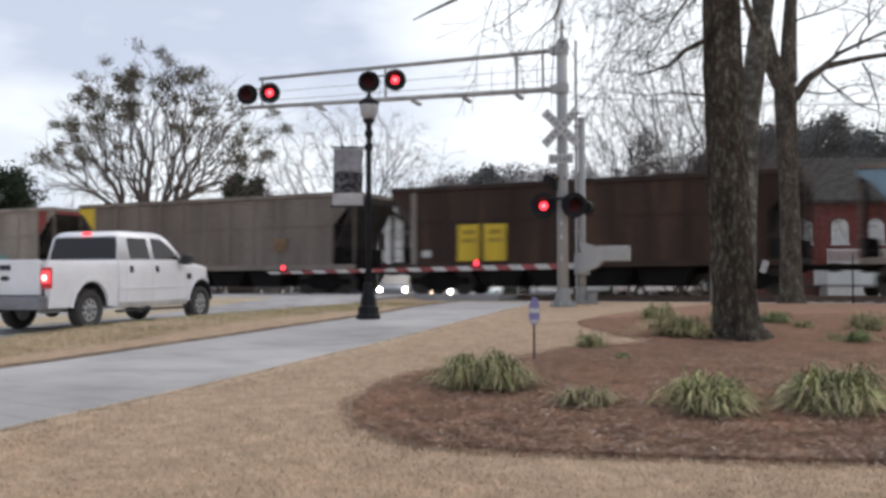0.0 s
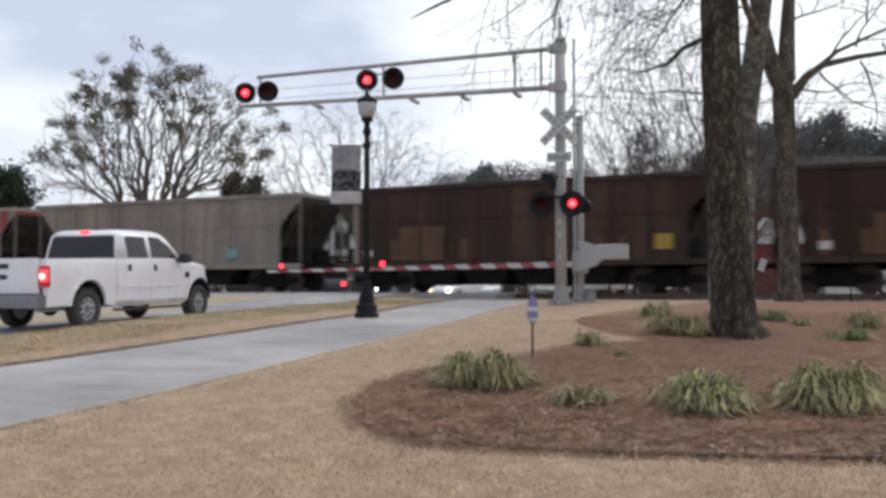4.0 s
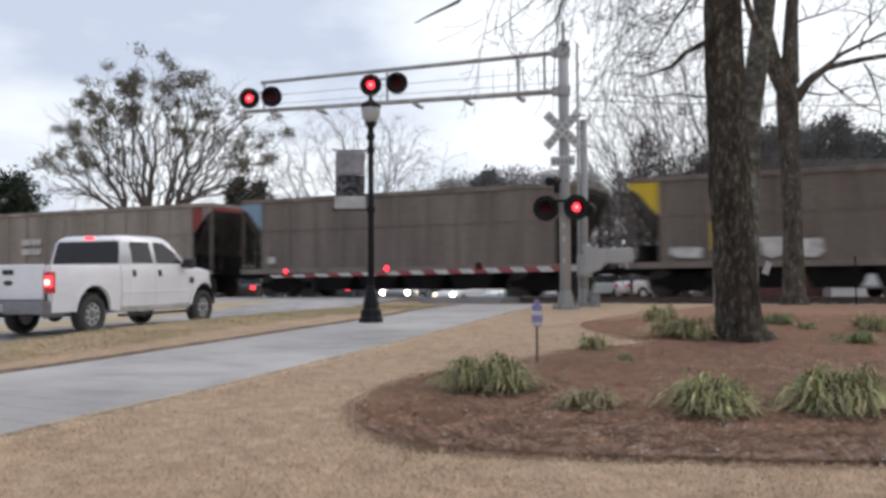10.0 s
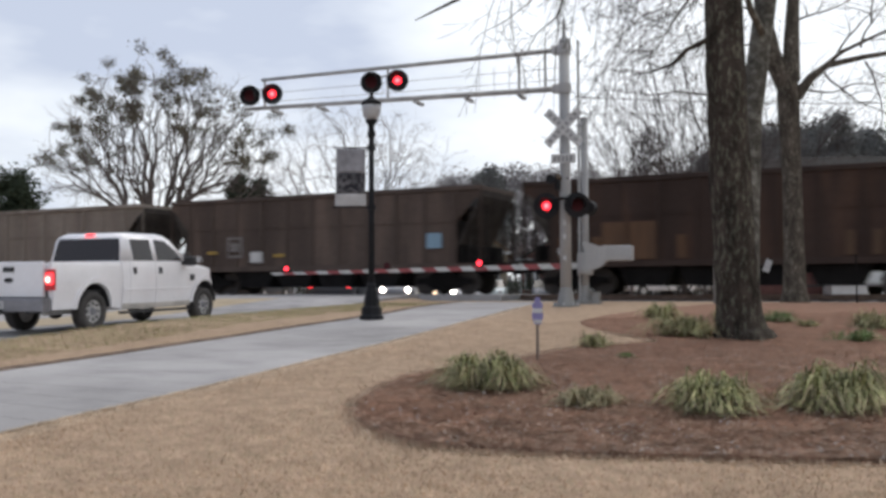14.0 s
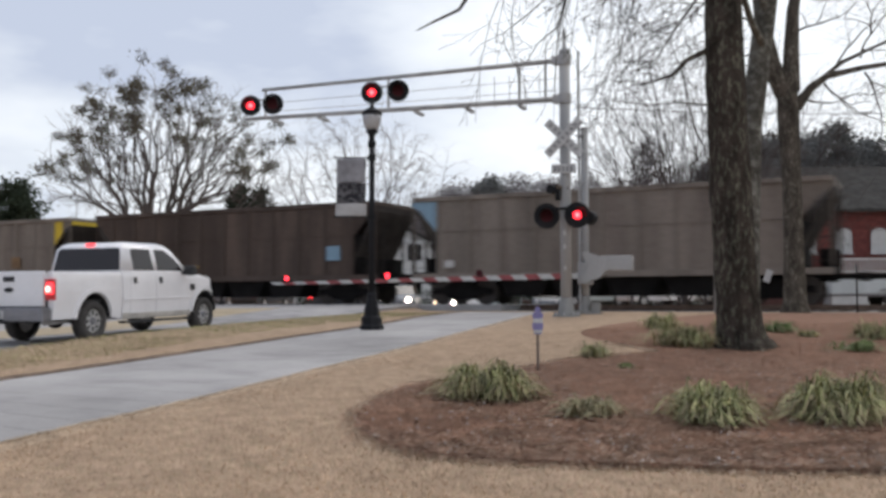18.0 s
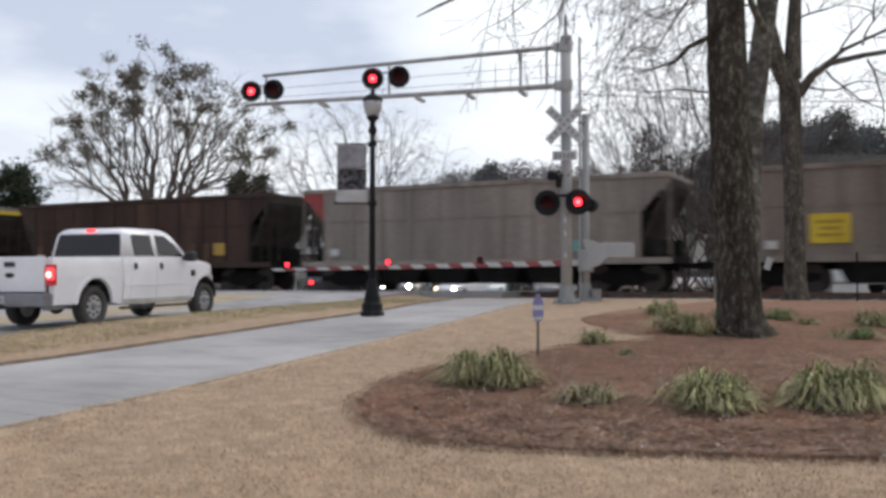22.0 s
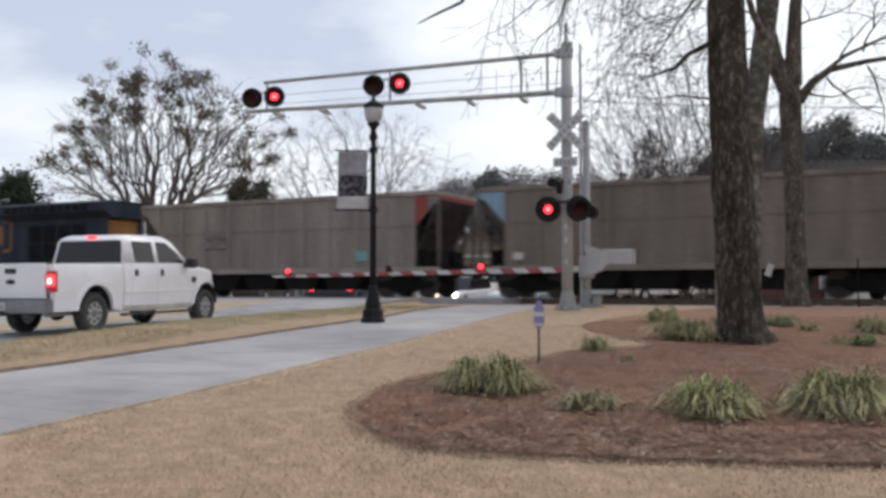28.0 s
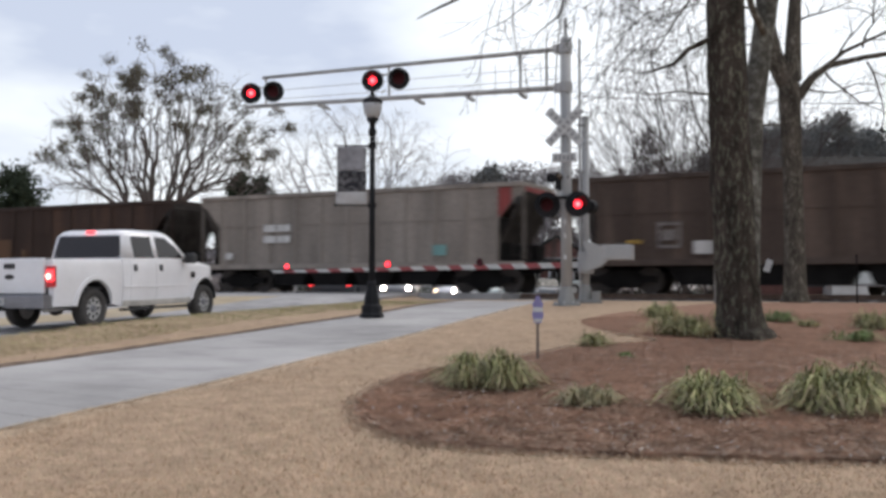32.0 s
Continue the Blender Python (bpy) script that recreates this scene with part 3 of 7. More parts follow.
def end_arch(car, mat, words):
    """Painted leading end: the band along the top of the end and its corners."""
    part("end_band", box(END - 0.005, END + 0.012, -HALF_W + 0.13, HALF_W - 0.13, 3.60, CAR_H - 0.17), mat, car, words)
    part("corner_panel", prism([(BAY, CAR_H - 0.17), (BAY, 2.66), (BAY + 0.5, 3.24), (BAY + 0.5, CAR_H - 0.17)], -HALF_W + 0.05, -HALF_W + 0.062), mat, car, words)


def dress(car, code):
    for c in code.split():
        if c == "yl":
            corner(car, -1, M_YELLOW, "yellow painted corner")
        elif c == "yr":
            end_arch(car, M_YELLOW, "yellow painted end band")
        elif c == "rl":
            corner(car, -1, M_RED, "red painted corner")
        elif c == "rr":
            end_arch(car, M_RED, "red painted end band")
        elif c == "bl":
            corner(car, -1, M_BLUE, "pale blue painted corner")
        elif c == "board":
            p = panel(car, "marker_panel", M_YELLOW, -4.55, -3.4, 1.5, 2.4, "yellow rectangular marker panel")
            bars(p, M_PANELTEXT, -4.35, -3.6, 1.7, 2.2, 3)
        elif c == "twin":
            for a in (-4.42, -3.40):
                p = panel(car, "marker_panel", M_YELLOW, a, a + 0.86, 1.2, 2.5, "tall yellow marker panel")
                bars(p, M_PANELTEXT, a + 0.15, a + 0.75, 1.85, 2.3, 2)
        elif c == "amber":
            for a in (-4.35, -3.4):
                panel(car, "marker_panel", M_ORANGE, a, a + 0.86, 1.18, 2.42, "faded orange marker panel")
            for a in (-5.86, -4.70, -1.86, 1.4, 3.15, 3.9):
                panel(car, "stripe_panel", M_ORANGE if a < 0 else M_STRIPE, a, a + 0.3, 1.2, 1.95, "faded orange stripe")
        elif c == "sq":
            panel(car, "square_plate", M_OCHRE, 4.4, 4.98, 1.45, 1.95, "small ochre plate")
        elif c == "sqr":
            panel(car, "square_plate", M_OCHRE, 5.15, 5.73, 1.45, 1.95, "small ochre plate")
        elif c == "wsq":
            panel(car, "square_plate", M_WHITEMARK, 5.38, 5.9, 1.45, 1.98, "small white plate")
        elif c == "bsq":
            panel(car, "square_plate", M_BLUE, 5.05, 5.65, 1.7, 2.25, "small pale blue plate")
        elif c == "four":
            for a in (-3.95, -3.28):
                for z in (1.98, 2.42):
                    panel(car, "white_mark", M_WHITEMARK, a, a + 0.60, z, z + 0.27, "faded white block marking")
        elif c == "logo":
            for x0, x1, z0, z1 in ((-4.13, -4.03, 1.5, 2.34), (-3.45, -3.35, 1.5, 2.34), (-4.03, -3.45, 2.24, 2.34), (-4.03, -3.45, 1.5, 1.6), (-3.95, -3.53, 1.75, 2.1)):
                panel(car, "faded_mark", M_FAINT, x0, x1, z0, z1, "faded square marking")
            panel(car, "white_patch", M_WHITEMARK, -2.97, -2.35, 1.3, 1.72, "worn white patch")
            for x0, z0 in ((-5.15, 1.66), (-1.82, 1.5)):
                panel(car, "yellow_dash", M_OCHRE, x0, x0 + 0.52, z0, z0 + 0.12, "small ochre dash")
        elif c == "wide":
            panel(car, "white_patch", M_WHITEMARK, -3.2, -2.45, 1.42, 2.06, "worn white square patch")
        elif c == "faint":
            for a in (-3.8, -3.1):
                for z in (2.0, 2.42):
                    panel(car, "faded_mark", M_FAINT, a, a + 0.56, z, z + 0.26, "almost worn off block marking")
        elif c == "teal":
            panel(car, "teal_mark", M_TEAL, 3.65, 4.2, 1.38, 1.76, "small teal marking")
        elif c == "paint":
            for outline in ([(-5.65, 1.28), (-4.85, 1.24), (-4.8, 1.58), (-5.5, 1.62), (-5.68, 1.48)], [(-4.4, 1.30), (-3.6, 1.32), (-3.58, 1.46), (-4.38, 1.46)], [(-3.1, 1.86), (-2.25, 1.86), (-2.4, 1.3), (-2.7, 1.2), (-2.95, 1.3)],
                            [(-2.0, 1.78), (-1.25, 1.8), (-1.2, 1.4), (-1.4, 1.2), (-1.85, 1.25), (-2.02, 1.45)], [(3.7, 1.22), (4.9, 1.22), (5.3, 1.4), (5.1, 1.62), (4.2, 1.58), (3.75, 1.5)]):
                part("white_patch", prism(outline, -HALF_W - 0.034, -HALF_W - 0.024), M_WHITEPAINT, car, "splash of white paint")
        elif c == "splash":
            ring = [(1.75 + 0.42 * math.cos(q * math.tau / 16) * (1 + 0.12 * math.sin(q * 2.3)), 1.62 + 0.38 * math.sin(q * math.tau / 16) * (1 + 0.15 * math.sin(q * 1.7))) for q in range(16)]
            part("white_patch", prism(ring, -HALF_W - 0.022, -HALF_W - 0.012), M_OVERSPRAY, car, "pale overspray patch")
        elif c == "spot":
            panel(car, "rust_mark", M_RUST, 3.5, 4.1, 1.7, 2.2, "rusty orange patch")
        elif c == "post":
            part("end_stripe", box(-BAY - 0.08, -BAY + 0.12, -HALF_W - 0.024, -HALF_W - 0.012, 1.1, CAR_H - 0.2), material("hopper_edge_grey", (0.27, 0.24, 0.21)), car, "pale grey end stripe")
    panel(car, "data_plate", M_WHITEMARK, -5.86, -5.5, 1.35, 1.6, "small white data plate", 0.006)


CAR_LIST = {
    -3: "taupe", -2: "taupe board yl", -1: "taupe bl", 0: "brown twin post", 1: "taupe board yl spot", 2: "ash rr faint teal", 3: "brown sqr amber", 4: "brown sqr amber post", 5: "grey teal faint",
    6: "ash rr four teal", 7: "taupe board yl splash", 8: "taupe yr board spot", 9: "taupe yl board paint spot", 10: "taupe bl", 11: "ash rr four teal", 12: "taupe yl board spot",
    13: "brown sq wsq amber", 14: "dusk bsq logo", 15: "taupe bl", 16: "brown amber", 17: "taupe bl", 18: "dusk bsq logo", 19: "taupe yr board spot", 20: "taupe yl board spot",
    21: "grey rl teal", 22: "brown sq amber", 23: "taupe yr board spot wide", 24: "taupe yl spot", 25: "brown sq amber", 26: "taupe bl", 27: "grey rr teal faint",
    29: "dusk bsq logo", 30: "grey rr four teal", 31: "brown amber", 32: "taupe board yl",
}
masters, TRAIN = {}, []
for j, code in CAR_LIST.items():
    paint, _, rest = code.partition(" ")
    if paint not in masters:
        masters[paint] = hopper(paint)
        car = masters[paint]
        dressed = (j, car, rest)
        TRAIN.append(dressed)
    else:
        TRAIN.append((j, None, code))
# copies are taken before the markings go on
TRAIN = [(j, car if car else copy_thing(masters[rest.partition(" ")[0]], Matrix()), rest if car else rest.partition(" ")[2]) for j, car, rest in TRAIN]
for j, car, rest in TRAIN:
    dress(car, rest)

LOCO_L = 22.3


def lead(t):
    """How far the train has come at t seconds: the rear coupler of car 0 along the track."""
    return CAR_L * (0.967 * t - 0.0011 * t * t - 0.121) - 1.05


def car_place(j):
    """Middle of car j, counted from the rear coupler of car 0."""
    if j <= 27:
        return -CAR_L * j + CAR_L / 2
    return -CAR_L * 27 - LOCO_L - CAR_L * (j - 29) - CAR_L / 2


def train_rows(offset):
    rows = []
    for k in range(17):
        t = 2.0 * k
        x, y = on_track(lead(t) + offset)
        rows.append((t, pose(x, y, RAIL_Z, 0, 0, -TURN)))
    return rows

# ---- level crossing signals ----
M_GALV = material("galvanised_steel", (0.385, 0.385, 0.385), 0.55, 0.2, 0.78, 1.12, 2.5, 30, 0.15, streak=True)
M_DULLSTEEL = material("dull_steel", (0.25, 0.25, 0.245), 0.7, 0.1, 0.75, 1.15, 3, 30, 0.2, streak=True)
M_BLACK = material("black_paint", (0.013, 0.013, 0.015), 0.7, 0, 0.7, 1.3, 3, 25, 0.1, spec=0.2)
M_SIGNWHITE = material("sign_white", (0.55, 0.55, 0.55), 0.6, 0, 0.8, 1.05, 3, 30, 0.05)
M_GATEWHITE = material("gate_white", (0.52, 0.52, 0.51), 0.5, 0, 0.85, 1.05, 3, 30, 0.05)
M_GATERED = material("gate_red", (0.29, 0.065, 0.07), 0.5, 0, 0.8, 1.1, 3, 30, 0.05)
M_LAMP_ON = plain("red_lamp_lit", (1.0, 0.03, 0.05), 0.4, 0, 3.2)
M_LAMP_HEART = plain("red_lamp_filament", (1.0, 0.14, 0.14), 0.4, 0, 4.0)
M_LAMP_OFF = material("red_lamp_dark", (0.05, 0.003, 0.007), 0.9, 0, 0.8, 1.1, 4, 30, 0.05)
M_AMBER = plain("amber_lamp", (0.10, 0.07, 0.045), 0.4, 0, 0.08)
BLINK_DISCS = []


def flasher(parent, m, phase, r=0.30):
    """A signal light that faces -y of its pose: backing, hood, lit lens, and an added disc that covers it in turn, in
    place of blinking.
    """
    back_b = bmesh.new()
    add_rod(back_b, (0, 0.05, 0), (0, 0.075, 0), r, r, 24)
    add_rod(back_b, (0, 0.075, 0), (0, 0.24, 0), r * 0.55, r * 0.3, 16)
    back_p = part("backing", back_b, M_BLACK, parent, "round black backing", at=m)
    hood = bmesh.new()
    n, hr = 14, 0.172
    for a in range(n):
        t0, t1 = radians(-20 + 220 * a / n), radians(-20 + 220 * (a + 1) / n)
        quad = []
        for t, y, k in ((t0, 0.05, 1.0), (t1, 0.05, 1.0), (t1, -0.20 - 0.1 * math.sin(t1), 1.06), (t0, -0.20 - 0.1 * math.sin(t0), 1.06)):
            quad.append(hood.verts.new((hr * k * math.cos(t), y, hr * k * math.sin(t))))
        hood.faces.new(quad)
    bmesh.ops.remove_doubles(hood, verts=hood.verts[:], dist=0.001)
    bmesh.ops.solidify(hood, geom=hood.faces[:], thickness=0.008)
    part("hood", hood, M_BLACK, back_p)
    part("lens", rod((0, 0.03, 0), (0, 0.049, 0), 0.10, 0.11, 20), M_LAMP_ON, back_p, "glowing red lens")
    part("filament", rod((0, 0.024, 0), (0, 0.029, 0), 0.04, 0.045, 12), M_LAMP_HEART, back_p)
    # Added disc, no lamp part: hides the always glowing lens to make it blink.
    sh = part("shutter", lathe([(0.001, 0.0), (0.162, 0.0), (0.162, 0.006), (0.001, 0.006)], 20), M_LAMP_OFF, back_p, "added dark red disc that covers the lit lens")
    BLINK_DISCS.append((sh, phase))
    return back_p


MAST = (3.07, 24.6, ground_z(3.07, 24.6) - 0.02)
MZ = MAST[2]
signal = thing("crossing_signal", pose(*MAST, 0, 0, -ROAD_TURN), "grey steel cantilever railway signal with red flashing lights", "railway signal")
part("mast", rod((0, 0, 0), (0, 0, 7.85 - MZ), 0.145, 0.135, 20), M_GALV, signal, "galvanised round mast", True)
part("mast_cap", rod((0, 0, 7.85 - MZ), (0, 0, 7.93 - MZ), 0.16, 0.12, 20), M_GALV, signal)
part("finial_pipe", rod((0, 0, 7.93 - MZ), (0, 0, 8.45 - MZ), 0.045, None, 10), M_GALV, signal)
foot = bmesh.new()
add_rod(foot, (0, 0, 0), (0, 0, 0.05), 0.36, None, 20)
add_rod(foot, (0, 0, 0.05), (0, 0, 0.5), 0.24, 0.15, 20)
part("base_flange", foot, M_DULLSTEEL, signal, "flared steel foot")
for k in range(8):
    a = k * math.tau / 8
    part("anchor_bolt", rod((0.31 * math.cos(a), 0.31 * math.sin(a), 0.05), (0.31 * math.cos(a), 0.31 * math.sin(a), 0.13), 0.025, None, 6), M_GALV, signal)
TOP0, TOP1, LOW0, LOW1, ARM = 7.65 - MZ, 7.5 - MZ, 6.64 - MZ, 6.69 - MZ, 8.8
part("upper_arm", rod((-0.1, 0, TOP0), (-ARM, 0, TOP1), 0.065, 0.05, 12), M_GALV, signal, "long steel arm tube", True)
part("lower_arm", rod((-0.1, 0, LOW0), (-ARM - 0.55, 0, LOW1), 0.075, 0.055, 12), M_GALV, signal, "long steel arm tube", True)
for z in (TOP0, LOW0):
    cl = bmesh.new()
    add_rod(cl, (0, 0, z - 0.13), (0, 0, z + 0.13), 0.175, None, 18)
    add_box(cl, -0.30, -0.12, -0.1, 0.1, z - 0.11, z + 0.11, 0.015)
    part("arm_clamp", cl, M_GALV, signal)
for k, d in enumerate((0.5, 1.2, 4.9, 8.7)):
    f = d / ARM
    part("arm_strut", rod((-d, 0, LOW0 + (LOW1 - LOW0) * f), (-d, 0, TOP0 + (TOP1 - TOP0) * f), 0.035, None, 8), M_GALV, signal)
for q in (0.36, 0.68):
    part("hand_rail", rod((-0.1, 0.55, LOW0 + q * 1.0), (-ARM, 0.55, LOW1 + q * 0.8), 0.009, None, 6), M_GALV, signal)
for k in range(6):
    d = 0.35 + k * 0.42
    part("rail_post", rod((-d, 0.55, LOW0 + 0.0), (-d, 0.55, LOW0 + 0.85), 0.009, None, 6), M_GALV, signal)
for k in range(6):
    d = 1.2 + k * 1.45
    part("arm_bracket", box(-d - 0.05, -d + 0.05, -0.05, 0.58, LOW0 + (LOW1 - LOW0) * d / ARM - 0.12, LOW0 + (LOW1 - LOW0) * d / ARM - 0.05), M_GALV, signal)
for d, z, h in ((4.92, 7.15 - MZ, 0.385), (8.72, 7.04 - MZ, 0.36)):
    part("light_bar", rod((-d - h, -0.06, z + 0.16), (-d + h, -0.06, z + 0.16), 0.03, None, 8), M_GALV, signal)
    flasher(signal, pose(-d - h, -0.22, z, 0, 0, 18), 1)
    flasher(signal, pose(-d + h, -0.22, z, 0, 0, 18), 0)
part("light_bar", rod((-0.42, -0.18, 3.78 - MZ), (0.42, -0.18, 3.78 - MZ), 0.035, None, 8), M_BLACK, signal)
flasher(signal, pose(-0.44, -0.26, 3.6 - MZ, 0, 0, 10), 0, 0.33)
flasher(signal, pose(0.36, -0.26, 3.6 - MZ, 0, 0, 22), 1, 0.33)
part("rear_hood", rod((0.58, 0.05, 3.56 - MZ), (0.58, 0.36, 3.56 - MZ), 0.15, 0.19, 16), M_BLACK, signal, "black hood of a rear light")
bell = bmesh.new()
add_rod(bell, (-0.30, -0.1, 4.30 - MZ), (0.1, -0.1, 4.30 - MZ), 0.03, None, 8)
add_rod(bell, (-0.34, -0.26, 4.28 - MZ), (-0.34, 0.06, 4.28 - MZ), 0.12, 0.09, 14)
add_box(bell, -0.24, -0.14, -0.2, 0.0, 4.0 - MZ, 4.42 - MZ, 0.02)
part("bell", bell, M_BLACK, signal, "black crossing bell on a bracket")
part("amber_lamp", rod((-0.14, -0.22, 4.34 - MZ), (-0.14, -0.16, 4.34 - MZ), 0.05, 0.07, 12), M_AMBER, signal, "small amber lamp")
CB = 5.6 - MZ
for k, (turn, y) in enumerate(((45, -0.18), (-45, -0.205))):
    blade = part("crossbuck_blade", box(-0.61, 0.61, -0.01, 0.01, -0.115, 0.115, 0.006), M_SIGNWHITE, signal, "white crossbuck blade", at=pose(0, y, CB, 0, turn, 0))
    for i in range(7):
        x = -0.5 + i * 0.15
        part("lettering", box(x, x + 0.075, -0.017, -0.013, -0.05, 0.05), material("worn_letter", (0.3, 0.3, 0.3), 0.7), blade)
plate = part("tracks_plate", box(-0.32, 0.32, -0.20, -0.18, 4.68 - MZ, 4.92 - MZ, 0.006), M_SIGNWHITE, signal, "white plate under the crossbuck")
for i in range(5):
    part("lettering", box(-0.25 + i * 0.105, -0.19 + i * 0.105, -0.21, -0.206, 4.73 - MZ, 4.87 - MZ), material("worn_letter", (0.3, 0.3, 0.3), 0.7), plate)
for z in (2.2, 2.75, 3.1):
    part("reflector_strip", box(-0.03, 0.03, -0.155, -0.148, z - MZ, z - MZ + 0.12), M_SIGNWHITE, signal)

GATE = (3.80, 26.2, ground_z(3.8, 26.2) - 0.02)
GZ = GATE[2]
gate = thing("crossing_gate", pose(*GATE, 0, 0, -ROAD_TURN), "lowered red and white striped crossing gate with grey counterweight", "crossing gate")
part("gate_mast", rod((0, 0, 0.1), (0, 0, 6.1 - GZ), 0.10, None, 16), M_GALV, gate, "grey steel post", True)
part("gate_cap", rod((0, 0, 6.1 - GZ), (0, 0, 6.17 - GZ), 0.115, 0.09, 16), M_GALV, gate)
part("conduit_pipe", rod((-0.14, -0.06, 0.1), (-0.14, -0.06, 8.3 - GZ), 0.036, None, 8), M_GALV, gate, "thin dark conduit pipe")
for z in (3.0, 4.6, 5.9):
    part("pipe_strap", box(-0.19, 0.02, -0.11, 0.0, z - GZ, z - GZ + 0.06), M_GALV, gate)
gfoot = bmesh.new()
add_box(gfoot, -0.25, 0.25, -0.25, 0.25, 0.0, 0.12, 0.02)
add_rod(gfoot, (0, 0, 0.12), (0, 0, 0.5), 0.17, 0.11, 14)
part("gate_base", gfoot, M_DULLSTEEL, gate)
mech = bmesh.new()
add_box(mech, -0.16, 0.24, -0.36, -0.10, 1.85 - GZ, 2.45 - GZ, 0.04)
part("gate_motor_box", mech, M_GALV, gate, "grey gate machine housing")
for y in (-0.42, -0.06):
    arm_plate = prism([(-0.15, 1.98), (0.1, 1.92), (0.45, 2.05), (0.62, 2.2), (0.62, 2.55), (0.05, 2.75), (-0.02, 2.7), (0.15, 2.3)], y - 0.02, y + 0.02)
    bmesh.ops.translate(arm_plate, verts=arm_plate.verts, vec=(0, 0, -GZ))
    part("support_plate", arm_plate, M_GALV, gate, "pale counterweight plate")
part("counterweight", box(0.5, 1.32, -0.45, -0.03, 2.22 - GZ, 2.62 - GZ, 0.03), M_GALV, gate, "pale grey counterweight")
for i in range(3):
    part("weight_bolt", rod((0.7 + i * 0.22, -0.47, 2.42 - GZ), (0.7 + i * 0.22, -0.45, 2.42 - GZ), 0.035, None, 8), M_GALV, gate)
GL, G0, G1, N = 9.35, 2.10 - GZ, 1.95 - GZ, 25
for i in range(N):
    a, b = i / N, (i + 1) / N
    h0, h1 = 0.078 - 0.040 * a, 0.078 - 0.040 * b
    lean = 0.07
    z0, z1 = G0 + (G1 - G0) * a, G0 + (G1 - G0) * b
    xa, xb = -0.1 - GL * a, -0.1 - GL * b
    stripe = prism([(xa + lean, z0 - h0), (xa - lean, z0 + h0), (xb - lean, z1 + h1), (xb + lean, z1 - h1)], -0.29, -0.24)
    part("gate_stripe", stripe, M_GATERED if i % 2 else M_GATEWHITE, gate, "red stripe" if i % 2 else "white stripe")
for d, ph in ((2.92, 0), (5.69, 1), (8.94, None)):
    z = G0 + (G1 - G0) * d / GL + 0.065
    gl = part("gate_lamp", box(-d - 0.09, -d + 0.09, -0.31, -0.22, z - 0.03, z + 0.03, 0.01), M_BLACK, gate, "black lamp holder")
    if ph is None:
        part("lamp_lens", rod((-d, -0.33, z + 0.08), (-d, -0.31, z + 0.08), 0.07, None, 14), M_LAMP_ON, gl, "lit red gate lamp")
    else:
        part("lamp_lens", rod((-d, -0.33, z + 0.08), (-d, -0.314, z + 0.08), 0.08, None, 14), M_LAMP_ON, gl, "lit red gate lamp")
        # Added disc as on the flashers: covers the glowing lens while the lamp is off.
        sh = part("shutter", lathe([(0.001, 0.0), (0.10, 0.0), (0.10, 0.006), (0.001, 0.006)], 14), M_LAMP_OFF, gl, "added dark red disc that covers the lit lens")
        BLINK_DISCS.append((sh, (ph, -d, z + 0.08)))
relay = thing("relay_box", pose(4.05, 26.0, ground_z(4.05, 26.0) - 0.01, 0, 0, -ROAD_TURN), "small grey steel relay box by the gate", "relay box")
part("cabinet", box(-0.11, 0.11, -0.10, 0.10, 0.05, 0.30, 0.012), M_DULLSTEEL, relay)
part("plinth", box(-0.15, 0.15, -0.14, 0.14, 0, 0.05, 0.01), M_DULLSTEEL, relay)
part("lid", box(-0.125, 0.125, -0.115, 0.115, 0.30, 0.325, 0.008), M_DULLSTEEL, relay)

# the signal on the far side of the crossing, for the traffic that leaves it
FSX, FSY = -10.85, 48.0
far_signal = thing("crossing_signal", pose(FSX, FSY, ground_z(FSX, FSY), 0, 0, -ROAD_TURN), "grey crossing signal mast with a pair of red flashing lights", "railway signal")
part("mast", rod((0, 0, -0.1), (0, 0, 3.9), 0.08, None, 14), M_GALV, far_signal, "", True)
part("base_flange", rod((0, 0, 0), (0, 0, 0.35), 0.22, 0.1, 14), M_GALV, far_signal)
FZ = 2.78 - ground_z(FSX, FSY)
part("light_bar", rod((-0.36, -0.14, FZ), (0.36, -0.14, FZ), 0.03, None, 8), M_BLACK, far_signal)
flasher(far_signal, pose(-0.36, -0.24, FZ, 0, 0, 20), 1)
flasher(far_signal, pose(0.36, -0.24, FZ, 0, 0, 20), 0)
for turn, y in ((45, 0.10), (-45, 0.125)):
    part("crossbuck_blade", box(-0.6, 0.6, -0.01, 0.01, -0.11, 0.11, 0.006), M_SIGNWHITE, far_signal, "white crossbuck blade", at=pose(0, y, 3.5, 0, turn, 0))

# ---- street lamp with a banner ----
M_GLOBE = material("lantern_glass", (0.40, 0.40, 0.41), 0.25, 0, 0.9, 1.05, 3, 20, 0.05, coat=0.3)
LX, LY = -1.455, 18.75
LZ = ground_z(LX, LY) + 0.02
lamp_post = thing("street_lamp", pose(LX, LY, LZ), "black cast iron street lamp beside the footpath", "street lamp")
part("base", lathe([(0.235, 0.0), (0.235, 0.06), (0.20, 0.10), (0.205, 0.22), (0.155, 0.27), (0.15, 0.38), (0.115, 0.50), (0.085, 0.62), (0.095, 0.66), (0.07, 0.72)], 8), M_BLACK, lamp_post, "stepped octagonal iron base")
part("shaft", rod((0, 0, 0.7), (0, 0, 3.62), 0.066, 0.052, 14), M_BLACK, lamp_post, "tapered fluted shaft", True)
part("collar", lathe([(0.05, 3.55), (0.085, 3.6), (0.085, 3.66), (0.055, 3.72), (0.06, 3.8), (0.13, 3.88), (0.10, 3.92)], 14), M_BLACK, lamp_post, "", True)
